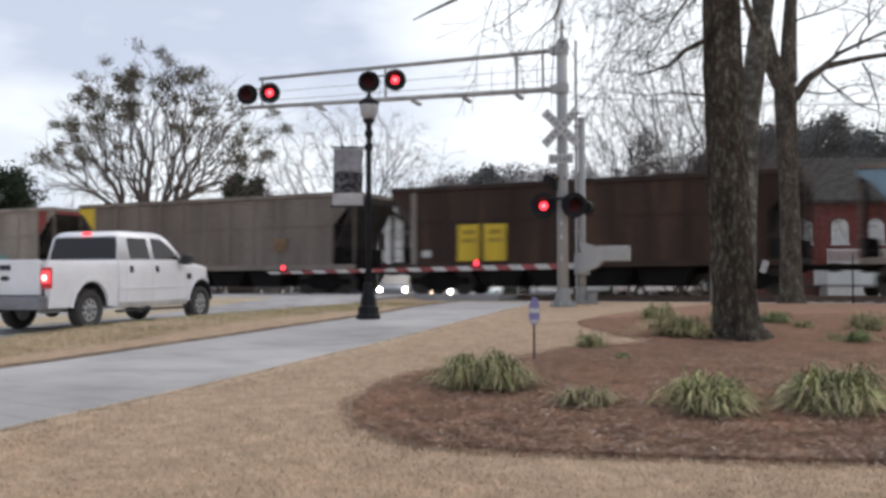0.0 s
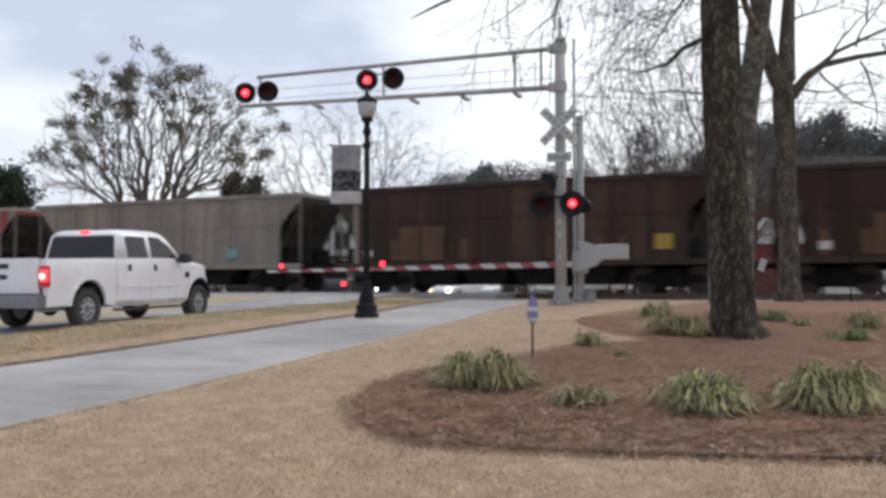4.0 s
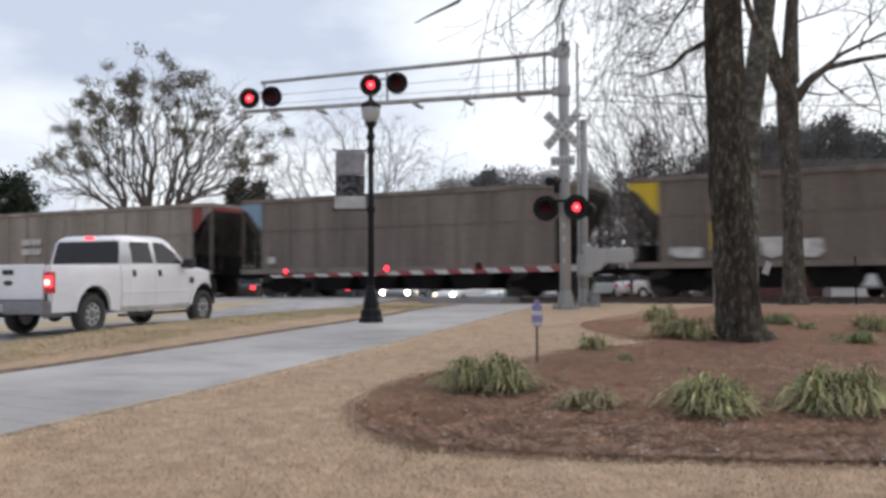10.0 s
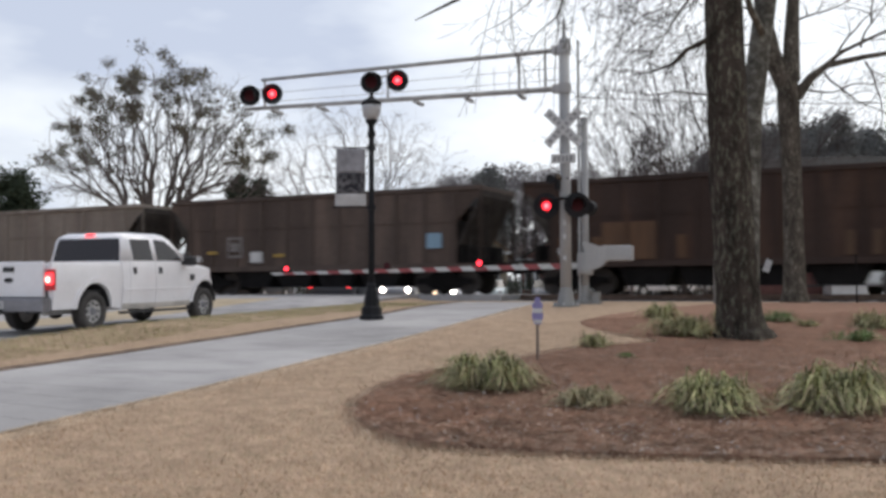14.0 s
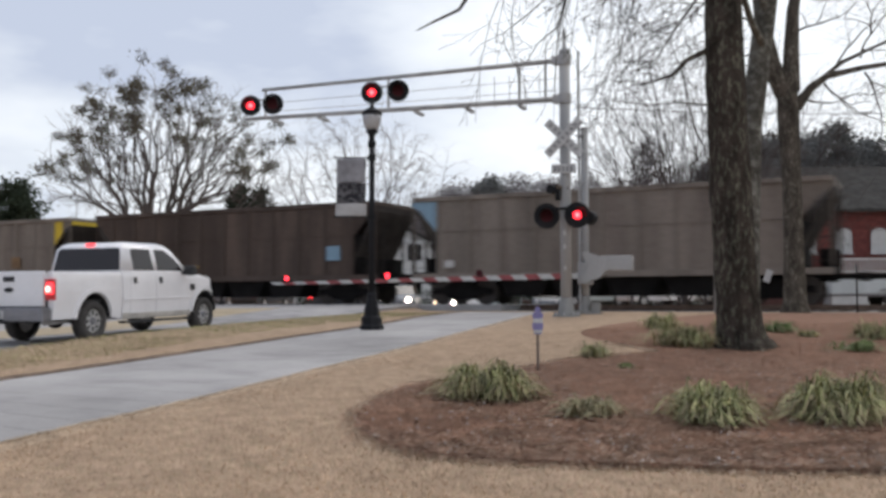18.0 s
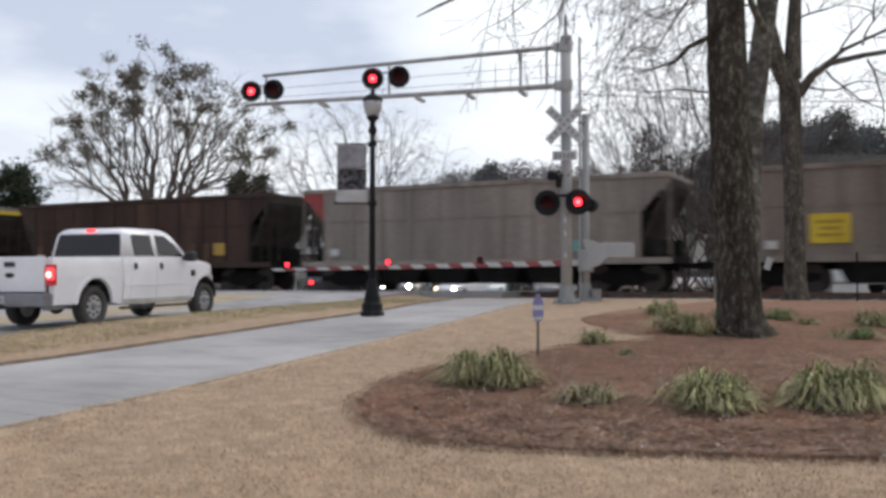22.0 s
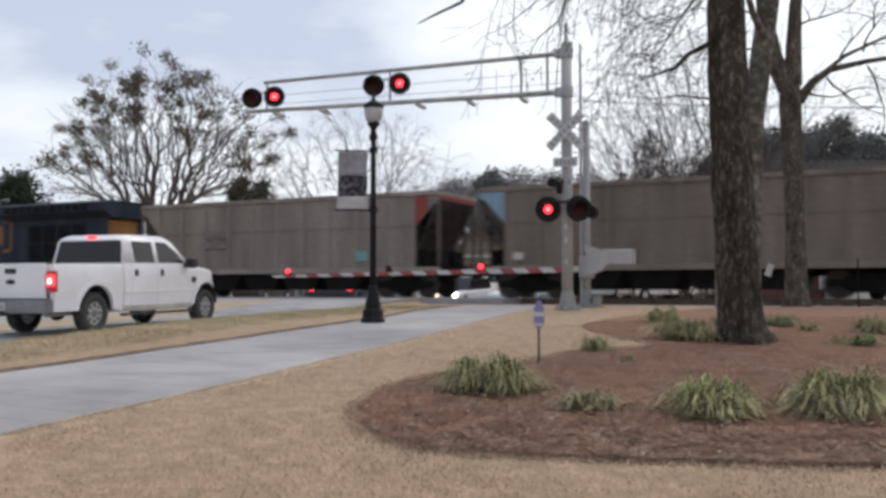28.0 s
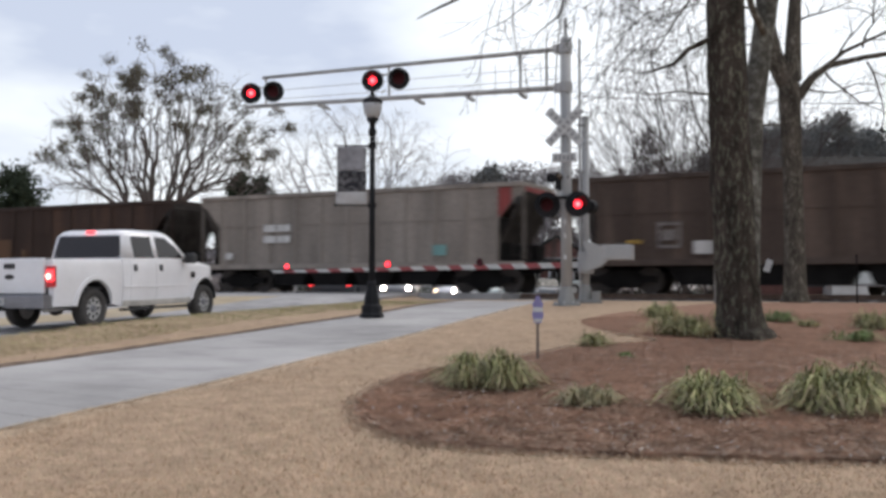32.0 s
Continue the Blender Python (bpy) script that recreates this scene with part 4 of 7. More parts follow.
part("lantern", lathe([(0.10, 3.90), (0.155, 3.98), (0.185, 4.12), (0.185, 4.22)], 16), M_GLOBE, lamp_post, "frosted pale lantern globe", True)
part("hood", lathe([(0.195, 4.20), (0.20, 4.25), (0.13, 4.31), (0.05, 4.36), (0.03, 4.44), (0.012, 4.5)], 16), M_BLACK, lamp_post, "black lantern roof", True)
for k in range(4):
    a = k * math.tau / 4 + 0.4
    part("lantern_rib", rod((0.105 * math.cos(a), 0.105 * math.sin(a), 3.9), (0.195 * math.cos(a), 0.195 * math.sin(a), 4.22), 0.01, None, 6), M_BLACK, lamp_post)
for z in (3.36, 2.19):
    arm_b = rod((0, 0, z), (-0.71, -0.05, z), 0.014, None, 8)
    add_rod(arm_b, (0, 0, z - 0.05), (0, 0, z + 0.05), 0.085, None, 12)
    bmesh.ops.create_uvsphere(arm_b, u_segments=8, v_segments=6, radius=0.025, matrix=Matrix.Translation((-0.72, -0.05, z)))
    part("banner_arm", arm_b, M_BLACK, lamp_post)
M_BANNER = material("banner_picture", (0.30, 0.295, 0.315), 0.85, 0, 0.6, 1.15, 1.6, 9, 0.05, spec=0.1)
M_BANNERDARK = material("banner_figures", (0.16, 0.155, 0.165), 0.85, 0, 0.5, 1.2, 3.0, 9, 0.05, speckle=(0.03, 0.03, 0.035), spec=0.1, amount=0.55)
M_BANNERFOOT = material("banner_foot", (0.47, 0.46, 0.46), 0.85, 0, 0.8, 1.05, 3, 20, 0.05)


def cloth(name, x0, x1, z0, z1, mat, label):
    v, f_ = [], []
    for j in range(9):
        for i in range(7):
            u, w = i / 6, j / 8
            v.append((x0 + (x1 - x0) * u, -0.04 + 0.025 * math.sin(u * 5 + w * 2), z0 + (z1 - z0) * w))
    for j in range(8):
        for i in range(6):
            f_.append((j * 7 + i, j * 7 + i + 1, (j + 1) * 7 + i + 1, (j + 1) * 7 + i))
    bm = bmesh.new()
    me = sheet(name, v, f_, mat)
    bm.from_mesh(me)
    bmesh.ops.solidify(bm, geom=bm.faces[:], thickness=0.004)
    return part(name, bm, mat, lamp_post, label, True)


cloth("banner", -0.69, -0.12, 2.86, 3.34, M_BANNER, "faded grey upper part of a picture banner")
cloth("banner_picture", -0.69, -0.12, 2.46, 2.859, M_BANNERDARK, "dark figures printed on the banner")
cloth("banner_foot", -0.71, -0.10, 2.21, 2.455, M_BANNERFOOT, "pale strip at the banner's foot")

# ---- small stake sign in the bed ----
M_SIGNBLUE = material("sign_blue", (0.20, 0.18, 0.36), 0.5, 0, 0.85, 1.1, 4, 30, 0.05)
SX, SY = 1.13, 11.94
stake = thing("stake_sign", pose(SX, SY, ground_z(SX, SY) + 0.0, 0, 0, 3), "small blue and white yard sign on a metal stake", "yard sign")
part("stake", rod((0, 0, -0.05), (0, 0, 0.60), 0.018, 0.014, 8), material("rust_stake", (0.13, 0.10, 0.09), 0.7), stake)
face_b = part("sign_face", prism([(-0.045, 0.46), (0.045, 0.46), (0.07, 0.56), (0.055, 0.65), (0.07, 0.70), (0.035, 0.74), (0.025, 0.80), (-0.025, 0.80), (-0.035, 0.74), (-0.07, 0.70), (-0.055, 0.65), (-0.07, 0.56)], -0.026, -0.016), M_SIGNBLUE, stake, "blue shaped sign face")
part("lettering", box(-0.058, 0.058, -0.032, -0.027, 0.60, 0.655), M_SIGNWHITE, face_b)
part("lettering", box(-0.05, 0.05, -0.032, -0.027, 0.475, 0.515), M_SIGNWHITE, face_b)

# ---- wooden post and a white tag by the track ----
M_OLDWOOD = material("grey_post_wood", (0.22, 0.205, 0.18), 0.9, 0, 0.7, 1.15, 3, 25, 0.4, streak=True)
wood_post = tagged(new("wooden_post", mesh_of("wooden_post", box(-0.09, 0.09, -0.09, 0.09, -0.1, 1.22, 0.02), M_OLDWOOD)), "weathered grey wooden post near the track", "post")
wood_post.matrix_basis = pose(6.75, 23.9, ground_z(6.75, 23.9))
tag_post = thing("marker_stake", pose(8.43, 26.2, ground_z(8.43, 26.2)), "thin dark stake with a tilted white tag", "marker")
part("stake", rod((0, 0, -0.05), (0, 0, 1.15), 0.02, None, 8), M_UNDER, tag_post)
part("tag", box(-0.09, 0.09, -0.035, -0.02, 0.78, 1.12), M_SIGNWHITE, tag_post, "white tag", at=pose(0, 0, 0.1, 0, 20, 0))

line_stake = thing("steel_stake", pose(11.3, 26.5, ground_z(11.3, 26.5)), "thin black steel stake near the track", "stake")
part("stake", rod((0, 0, -0.05), (0, 0, 1.3), 0.022, None, 8), M_UNDER, line_stake)
part("cap", rod((0, 0, 1.3), (0, 0, 1.34), 0.035, 0.02, 8), M_UNDER, line_stake)

# ---- pickup truck ----
M_WHITECAR = material("white_car_paint", (0.80, 0.79, 0.81), 0.3, 0, 0.93, 1.04, 1.2, 14, 0.02, coat=0.6)
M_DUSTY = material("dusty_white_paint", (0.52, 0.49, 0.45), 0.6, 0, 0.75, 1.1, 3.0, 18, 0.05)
M_GLASS = material("dark_window_glass", (0.016, 0.012, 0.013), 0.14, 0, 0.9, 1.1, 2, 20, 0.0, coat=0.1, spec=0.42)
M_TYRE = material("tyre_rubber", (0.045, 0.041, 0.039), 0.85, 0, 0.8, 1.3, 5, 40, 0.3)
M_RIM = material("rim_alloy", (0.55, 0.54, 0.53), 0.45, 0.3, 0.7, 1.15, 6, 30, 0.1)
M_CHROME = material("grey_bumper", (0.24, 0.24, 0.26), 0.35, 0.6, 0.8, 1.1, 3, 30, 0.05)
M_TRIM = material("dark_trim", (0.025, 0.025, 0.027), 0.65, 0, 0.8, 1.2, 4, 30, 0.1)
M_TAIL = plain("tail_lamp_lit", (1.0, 0.05, 0.06), 0.4, 0, 1.9)
M_TAILHOT = plain("tail_lamp_hot", (1.0, 0.35, 0.3), 0.4, 0, 5.0)
M_TAILRED = plain("tail_lamp_lens", (0.35, 0.02, 0.025), 0.3, 0, 0.35)
TRX, TRY = -7.27 - 0.98 * RC, 19.87 + 0.98 * RS
P_HEAD = 70.8
pitch_up = math.degrees(math.atan2(road_z(-6.2, 24.0) - road_z(-7.4, 20.2), 3.97))
truck = thing("pickup_truck", pose(TRX, TRY, road_z(TRX, TRY) + 0.005, 0, -pitch_up, P_HEAD), "white crew cab pickup truck stopped with brake lights on", "pickup truck")


def arch(cx, cz, r, n=10):
    return [(cx + r * math.cos(math.pi * i / n), cz + r * math.sin(math.pi * i / n)) for i in range(n + 1)]


def shell(outline, y0, y1, bevel=0.03):
    bm = prism(outline, y0, y1)
    if bevel:
        bmesh.ops.bevel(bm, geom=[e for e in bm.edges if abs(e.verts[0].co.y - e.verts[1].co.y) < 1e-5], offset=bevel, segments=2, affect="EDGES", profile=0.6)
    return bm


BEDSIDE = [(-1.18, 0.47), *arch(0, 0.47, 0.52)[::-1], (0.86, 0.42), (0.86, 1.41), (-1.18, 1.41)]
for y0, y1 in ((-1.0, -0.86), (0.86, 1.0)):
    bed = part("bed_side", shell(BEDSIDE, y0, y1, 0.02), M_WHITECAR, truck, "white bed side panel", True)
    flare = bmesh.new()
    a0, a1 = arch(0, 0.47, 0.52, 14), arch(0, 0.47, 0.60, 14)
    add_prism(flare, a0 + a1[::-1], y0 - 0.035 if y0 < 0 else y1, y0 if y0 < 0 else y1 + 0.035)
    part("wheel_flare", flare, M_WHITECAR, bed, "rounded wheel arch flare")
    yy = -1.012 if y0 < 0 else 1.004
    part("side_crease", box(-1.15, -0.60, yy, yy + 0.008, 0.84, 0.86), M_WHITECAR, bed)
part("bed_floor", box(-1.16, 0.86, -0.86, 0.86, 0.78, 0.84), M_TRIM, truck, "dark bed floor")
part("bed_front", box(0.80, 0.86, -0.86, 0.86, 0.84, 1.41), M_WHITECAR, truck)
gate_t = part("tailgate", box(-1.24, -1.17, -0.80, 0.80, 0.70, 1.42, 0.02), M_WHITECAR, truck, "white tailgate")
part("tailgate_handle", box(-1.262, -1.238, -0.10, 0.16, 1.22, 1.32, 0.008), M_TRIM, gate_t, "dark tailgate handle")
part("tailgate_emblem", prism([(0.03 + 0.11 * math.cos(a * math.tau / 16), 1.06 + 0.05 * math.sin(a * math.tau / 16)) for a in range(16)], -1.256, -1.238, "x"), M_TRIM, gate_t, "dark oval badge")
for y in (-0.93, 0.93):
    tl = part("tail_light", box(-1.25, -1.13, y - 0.085, y + 0.085, 0.86, 1.27, 0.02), M_TAILRED, truck, "red tail light")
    lo, hi = (y - 0.07, y + 0.06)
    part("lit_lens", box(-1.263, -1.20, lo - 0.022 if y < 0 else lo, hi if y < 0 else hi + 0.022, 0.97, 1.20, 0.02), M_TAIL, tl, "glowing brake lens")
    part("bulb", rod((-1.272, y, 1.07), (-1.262, y, 1.07), 0.055, 0.06, 12), M_TAILHOT, tl, "bright bulb")
bump_t = part("rear_bumper", box(-1.46, -1.22, -0.98, 0.98, 0.45, 0.72, 0.03), M_CHROME, truck, "grey steel rear bumper")
part("number_plate", box(-1.475, -1.462, -0.05, 0.28, 0.51, 0.66, 0.004), M_SIGNWHITE, bump_t, "pale number plate")
for i in range(4):
    part("lettering", box(-1.48, -1.476, 0.0 + i * 0.06, 0.035 + i * 0.06, 0.55, 0.62), M_CHROME, bump_t)
part("step_pad", box(-1.45, -1.26, -0.95, 0.95, 0.722, 0.74), M_TRIM, bump_t)
part("tow_hitch", box(-1.52, -1.3, 0.0, 0.12, 0.40, 0.5, 0.01), M_TRIM, truck)
CAB = [(0.90, 0.40), (3.43, 0.40), *arch(3.97, 0.48, 0.51)[::-1], (4.49, 0.52), (4.55, 0.62), (4.58, 0.95), (4.53, 1.16), (4.38, 1.26), (3.40, 1.41), (3.1, 1.46), (0.90, 1.44)]
part("cab_body", shell(CAB, -0.99, 0.99, 0.035), M_WHITECAR, truck, "white cab and front wings", True)
for y0 in (-1.03, 0.995):
    flare = bmesh.new()
    add_prism(flare, arch(3.97, 0.48, 0.51, 14) + arch(3.97, 0.48, 0.59, 14)[::-1], y0, y0 + 0.035)
    part("wheel_flare", flare, M_WHITECAR, truck, "rounded wheel arch flare")
# greenhouse: narrower towards the roof
gb = bmesh.new()
rings = []
for xr, xf, hw, z in ((0.93, 3.30, 0.95, 1.44), (1.03, 2.68, 0.8635, 1.94), (1.085, 2.57, 0.83, 2.01), (1.24, 2.40, 0.73, 2.06)):
    rings.append([gb.verts.new(p) for p in ((xr, -hw, z), (xf, -hw, z), (xf, hw, z), (xr, hw, z))])
for lo, hi in zip(rings, rings[1:]):
    for i in range(4):
        gb.faces.new((lo[i], lo[(i + 1) % 4], hi[(i + 1) % 4], hi[i]))
gb.faces.new(rings[-1])
gb.faces.new(rings[0][::-1])
bmesh.ops.bevel(gb, geom=[e for e in gb.edges if e.verts[0].co.z > 1.46 and e.verts[1].co.z > 1.46], offset=0.03, segments=2, affect="EDGES")
part("cab_roof", gb, M_WHITECAR, truck, "white cab roof and pillars", True)


def pane(name, pts, out, label):
    """A window pane: its corners set a little proud along out, with thickness."""
    bm = bmesh.new()
    o = Vector(out)
    a = [bm.verts.new(Vector(p) + o * 0.006) for p in pts]
    b = [bm.verts.new(Vector(p) - o * 0.02) for p in pts]
    k = len(pts)
    bm.faces.new(a)
    bm.faces.new(b[::-1])
    for i in range(k):
        bm.faces.new((a[i], b[i], b[(i + 1) % k], a[(i + 1) % k]))
    bmesh.ops.recalc_face_normals(bm, faces=bm.faces[:])
    return part(name, bm, M_GLASS, truck, label)


def side_y(z):
    return 0.95 - (z - 1.44) * 0.173


rear_x = lambda z: 0.93 + (z - 1.44) * 0.20
pane("rear_window", [(rear_x(1.445), -0.87, 1.445), (rear_x(1.72), -0.84, 1.72), (rear_x(1.90), -0.80, 1.90), (rear_x(1.93), -0.74, 1.93), (rear_x(1.93), 0.74, 1.93), (rear_x(1.90), 0.80, 1.90), (rear_x(1.72), 0.84, 1.72), (rear_x(1.445), 0.87, 1.445)], (-1, 0, 0.1), "dark tinted rear window")
front_x = lambda z: 3.30 - (z - 1.44) * 1.24
pane("windscreen", [(front_x(1.49), -0.86, 1.49), (front_x(1.72), -0.80, 1.72), (front_x(1.90), -0.72, 1.90), (front_x(1.90), 0.72, 1.90), (front_x(1.72), 0.80, 1.72), (front_x(1.49), 0.86, 1.49)], (0.6, 0, 0.8), "dark windscreen")
for e in (-1, 1):
    for name, pts in (("rear_door_window", ((1.30, 1.45), (1.26, 1.88), (1.30, 1.915), (1.94, 1.915), (2.00, 1.45))), ("front_door_window", ((2.15, 1.45), (2.10, 1.915), (2.46, 1.905), (2.82, 1.71), (3.08, 1.45)))):
        pane(name, [(x, e * (side_y(z) + 0.004), z) for x, z in pts], (0, e, 0.3), "dark tinted side window")
    for name, x0, x1, hx in (("rear_door", 1.16, 2.04, 1.26), ("front_door", 2.055, 3.22, 2.17)):
        d = part(name, shell([(x0, 0.52), (x1, 0.52), (x1, 1.43), (x0, 1.43)], e * 0.99 - 0.007, e * 0.99 + 0.007, 0), M_WHITECAR, truck, "white door panel")
        part("door_handle", box(hx, hx + 0.09, e * 1.008 - 0.016, e * 1.008 + 0.016, 1.16, 1.30, 0.008), M_TRIM, d, "dark door handle")
    yc_ = e * 1.0
    part("side_moulding", box(0.92, 3.42, yc_ - 0.012, yc_ + 0.012, 0.80, 0.845, 0.006), M_WHITECAR, truck, "white side moulding")
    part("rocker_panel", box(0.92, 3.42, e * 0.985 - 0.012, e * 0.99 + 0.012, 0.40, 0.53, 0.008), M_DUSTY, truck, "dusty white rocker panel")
    ys = e * 1.02
    mir = part("wing_mirror", box(3.02, 3.22, min(ys, ys + e * 0.27), max(ys, ys + e * 0.27), 1.33, 1.56, 0.06), M_TRIM, truck, "large black wing mirror")
    part("mirror_arm", box(3.06, 3.16, min(e * 0.95, ys), max(e * 0.95, ys), 1.36, 1.44, 0.01), M_TRIM, mir)
    part("side_vent", box(3.37, 3.52, e * 1.0 - 0.014, e * 1.0 + 0.014, 0.99, 1.13, 0.008), M_TRIM, truck, "dark wing vent")
    part("headlight", box(4.50, 4.61, e * 0.80 - 0.16, e * 0.80 + 0.16, 0.98, 1.22, 0.03), M_RIM, truck, "clear headlight")
    part("running_board", box(0.95, 3.35, min(e * 0.82, e * 1.0), max(e * 0.82, e * 1.0), 0.31, 0.36, 0.01), M_TRIM, truck)
part("third_brake_light", box(1.03, 1.12, -0.10, 0.10, 1.98, 2.04, 0.012), M_TAIL, truck, "glowing centre brake light")
part("front_bumper", box(4.50, 4.70, -0.95, 0.95, 0.46, 0.74, 0.05), M_CHROME, truck, "chrome front bumper")
part("grille", box(4.54, 4.64, -0.62, 0.62, 0.82, 1.2, 0.02), M_CHROME, truck, "chrome grille")
under = bmesh.new()
add_box(under, -1.2, 4.6, -0.45, -0.33, 0.48, 0.62)
add_box(under, -1.2, 4.6, 0.33, 0.45, 0.48, 0.62)
add_rod(under, (0, -0.78, 0.41), (0, 0.78, 0.41), 0.06, None, 10)
bmesh.ops.create_uvsphere(under, u_segments=12, v_segments=8, radius=0.17, matrix=Matrix.Translation((0, 0, 0.41)))
part("chassis", under, M_TRIM, truck, "dark chassis and axle")
part("exhaust_pipe", rod((-1.05, -0.62, 0.40), (0.6, -0.55, 0.44), 0.045, None, 10), M_RIM, truck)
for x in (0, 3.97):
    for e in (-1, 1):
        well = bmesh.new()
        ya, yb = sorted((e * 0.50, e * 0.955))
        add_prism(well, [(x + u, w) for u, w in arch(0, 0.47, 0.515, 12)] + [(x + u, w) for u, w in arch(0, 0.47, 0.495, 12)][::-1], ya, yb)
        part("wheel_well", well, M_TRIM, truck, "dark wheel well")
        part("well_wall", prism([(x + u, w) for u, w in arch(0, 0.47, 0.50, 12)], e * 0.52 - 0.01, e * 0.52 + 0.01), M_TRIM, truck)
        yc = e * 0.85
        ty = bmesh.new()
        prof = [(0.24, -0.125), (0.36, -0.135), (0.395, -0.115), (0.405, -0.06), (0.405, 0.06), (0.395, 0.115), (0.36, 0.135), (0.24, 0.125)]
        rings = [[ty.verts.new((r * math.cos(i * math.tau / 28), w, r * math.sin(i * math.tau / 28))) for i in range(28)] for r, w in prof]
        for a in range(len(prof)):
            lo, hi = rings[a], rings[(a + 1) % len(prof)]
            for i in range(28):
                ty.faces.new((lo[i], lo[(i + 1) % 28], hi[(i + 1) % 28], hi[i]))
        bmesh.ops.recalc_face_normals(ty, faces=ty.faces[:])
        wh = part("wheel", rod((0, -0.09, 0), (0, 0.09, 0), 0.245, None, 24), M_RIM, truck, "alloy wheel", at=pose(x, yc, 0.405))
        part("tyre", ty, M_TYRE, wh, "dusty black tyre", True)
        hub = bmesh.new()
        add_rod(hub, (0, e * 0.09, 0), (0, e * 0.135, 0), 0.085, 0.06, 16)
        part("hub", hub, M_CHROME, wh)
        # Dark discs stand in for the shade inside the hand holes.
        for k in range(8):
            a = k * math.tau / 8
            part("wheel_hole", rod((0.165 * math.cos(a), e * 0.085, 0.165 * math.sin(a)), (0.165 * math.cos(a), e * 0.095, 0.165 * math.sin(a)), 0.036, None, 10), M_TRIM, wh, "dark disc for a hand hole of the wheel")
# body sides bulge: widest below the door handles, drawn in at the sill and at the belt
for ob in truck.children_recursive:
    if ob.name.split(".")[0] not in ("bed_side", "cab_body", "rear_door", "front_door", "wheel_flare", "side_crease", "side_moulding", "rocker_panel", "door_handle", "side_vent", "headlight", "front_bumper", "grille"):
        continue
    bm = bmesh.new()
    bm.from_mesh(ob.data)
    if ob.name.split(".")[0] in ("bed_side", "cab_body", "rear_door", "front_door"):
        for z in (0.52, 0.62, 0.72, 0.82, 0.92, 1.02, 1.12, 1.22, 1.32):
            bmesh.ops.bisect_plane(bm, geom=bm.verts[:] + bm.edges[:] + bm.faces[:], dist=1e-5, plane_co=(0, 0, z), plane_no=(0, 0, 1))
        for x in (4.05, 4.15, 4.25, 4.35, 4.45):
            bmesh.ops.bisect_plane(bm, geom=bm.verts[:] + bm.edges[:] + bm.faces[:], dist=1e-5, plane_co=(x, 0, 0), plane_no=(1, 0, 0))
    for v in bm.verts:
        if v.co.x > 4.05:
            v.co.y *= 1 - 0.34 * ((v.co.x - 4.05) / 0.6) ** 2
        dz = v.co.z - 0.98
        v.co.y *= 1 - (0.20 if dz > 0 else 0.155) * dz * dz
    bm.normal_update()
    for f in bm.faces:
        f.smooth = True
    for ed in bm.edges:
        ed.smooth = ed.is_manifold and ed.calc_face_angle(0) < 0.6
    bm.to_mesh(ob.data)
    bm.free()
# the truck is a heavy one, a little larger than drawn above
for ob in truck.children_recursive:
    ob.data.transform(Matrix.Scale(1.012, 4))
    ob.location = ob.location * 1.012

# ---- locomotive, running hood first ----
M_NAVY = material("navy_paint", (0.021, 0.028, 0.045), 0.75, 0, 0.7, 1.2, 0.7, 10, 0.1, streak=True, spec=0.2, speckle=(0.029, 0.035, 0.050))
M_LOCOYELLOW = material("loco_yellow", (0.60, 0.38, 0.06), 0.6, 0, 0.75, 1.1, 2, 20, 0.1, streak=True)
M_LOCOMARK = material("loco_marking", (0.31, 0.135, 0.035), 0.7, 0, 0.7, 1.15, 2, 20, 0.1, streak=True)
M_LOCOFAINT = material("loco_faint_marking", (0.12, 0.06, 0.032), 0.75, 0, 0.7, 1.15, 2, 20, 0.1, streak=True)
M_LOCOBLACK = material("loco_grille", (0.009, 0.009, 0.011), 0.85, 0, 0.6, 1.4, 2, 30, 0.3, spec=0.12)
M_LOCOWORN = material("loco_worn_marking", (0.20, 0.092, 0.035), 0.7, 0, 0.65, 1.15, 2, 20, 0.1, streak=True)
M_CABROOF = material("cab_roof_grey", (0.50, 0.51, 0.53), 0.6, 0, 0.85, 1.08, 2, 20, 0.1)
M_CLEARLAMP = plain("step_lamp", (1.0, 0.9, 0.7), 0.4, 0, 1.6)
locomotive = thing("locomotive", Matrix(), "dark blue diesel locomotive with yellow stripe and markings", "locomotive", "cars of the coal train")
part("deck", box(-10.6, 10.6, -1.52, 1.52, 1.22, 1.42, 0.02), M_LOCOBLACK, locomotive)
for y in (-1.535, 1.521):
    part("sill_stripe", box(-10.55, 10.55, y, y + 0.014, 1.30, 1.43), M_LOCOYELLOW, locomotive, "yellow sill stripe")
    part("frame_side", box(-9.8, 9.8, -1.525 if y < 0 else 1.40, -1.415 if y < 0 else 1.52, 0.95, 1.215), M_LOCOBLACK, locomotive)
part("engine_hood", box(-5.9, 5.0, -1.0, 1.0, 1.42, 4.12, 0.06), M_NAVY, locomotive, "dark blue engine hood")
part("radiator_hood", box(5.0, 9.1, -1.05, 1.05, 1.42, 3.7, 0.04), M_NAVY, locomotive, "dark blue radiator hood")
wing = bmesh.new()
add_prism(wing, [(-1.05, 3.55), (-1.5, 3.85), (-1.5, 4.22), (-1.2, 4.34), (1.2, 4.34), (1.5, 4.22), (1.5, 3.85), (1.05, 3.55)], 2.6, 9.55, "x")
part("radiator_wing", wing, M_NAVY, locomotive, "overhanging radiator housing")
for i in range(11):
    part("radiator_grille", box(3.0 + i * 0.5, 3.4 + i * 0.5, -1.512, -1.498, 3.88, 4.18), M_LOCOBLACK, locomotive)
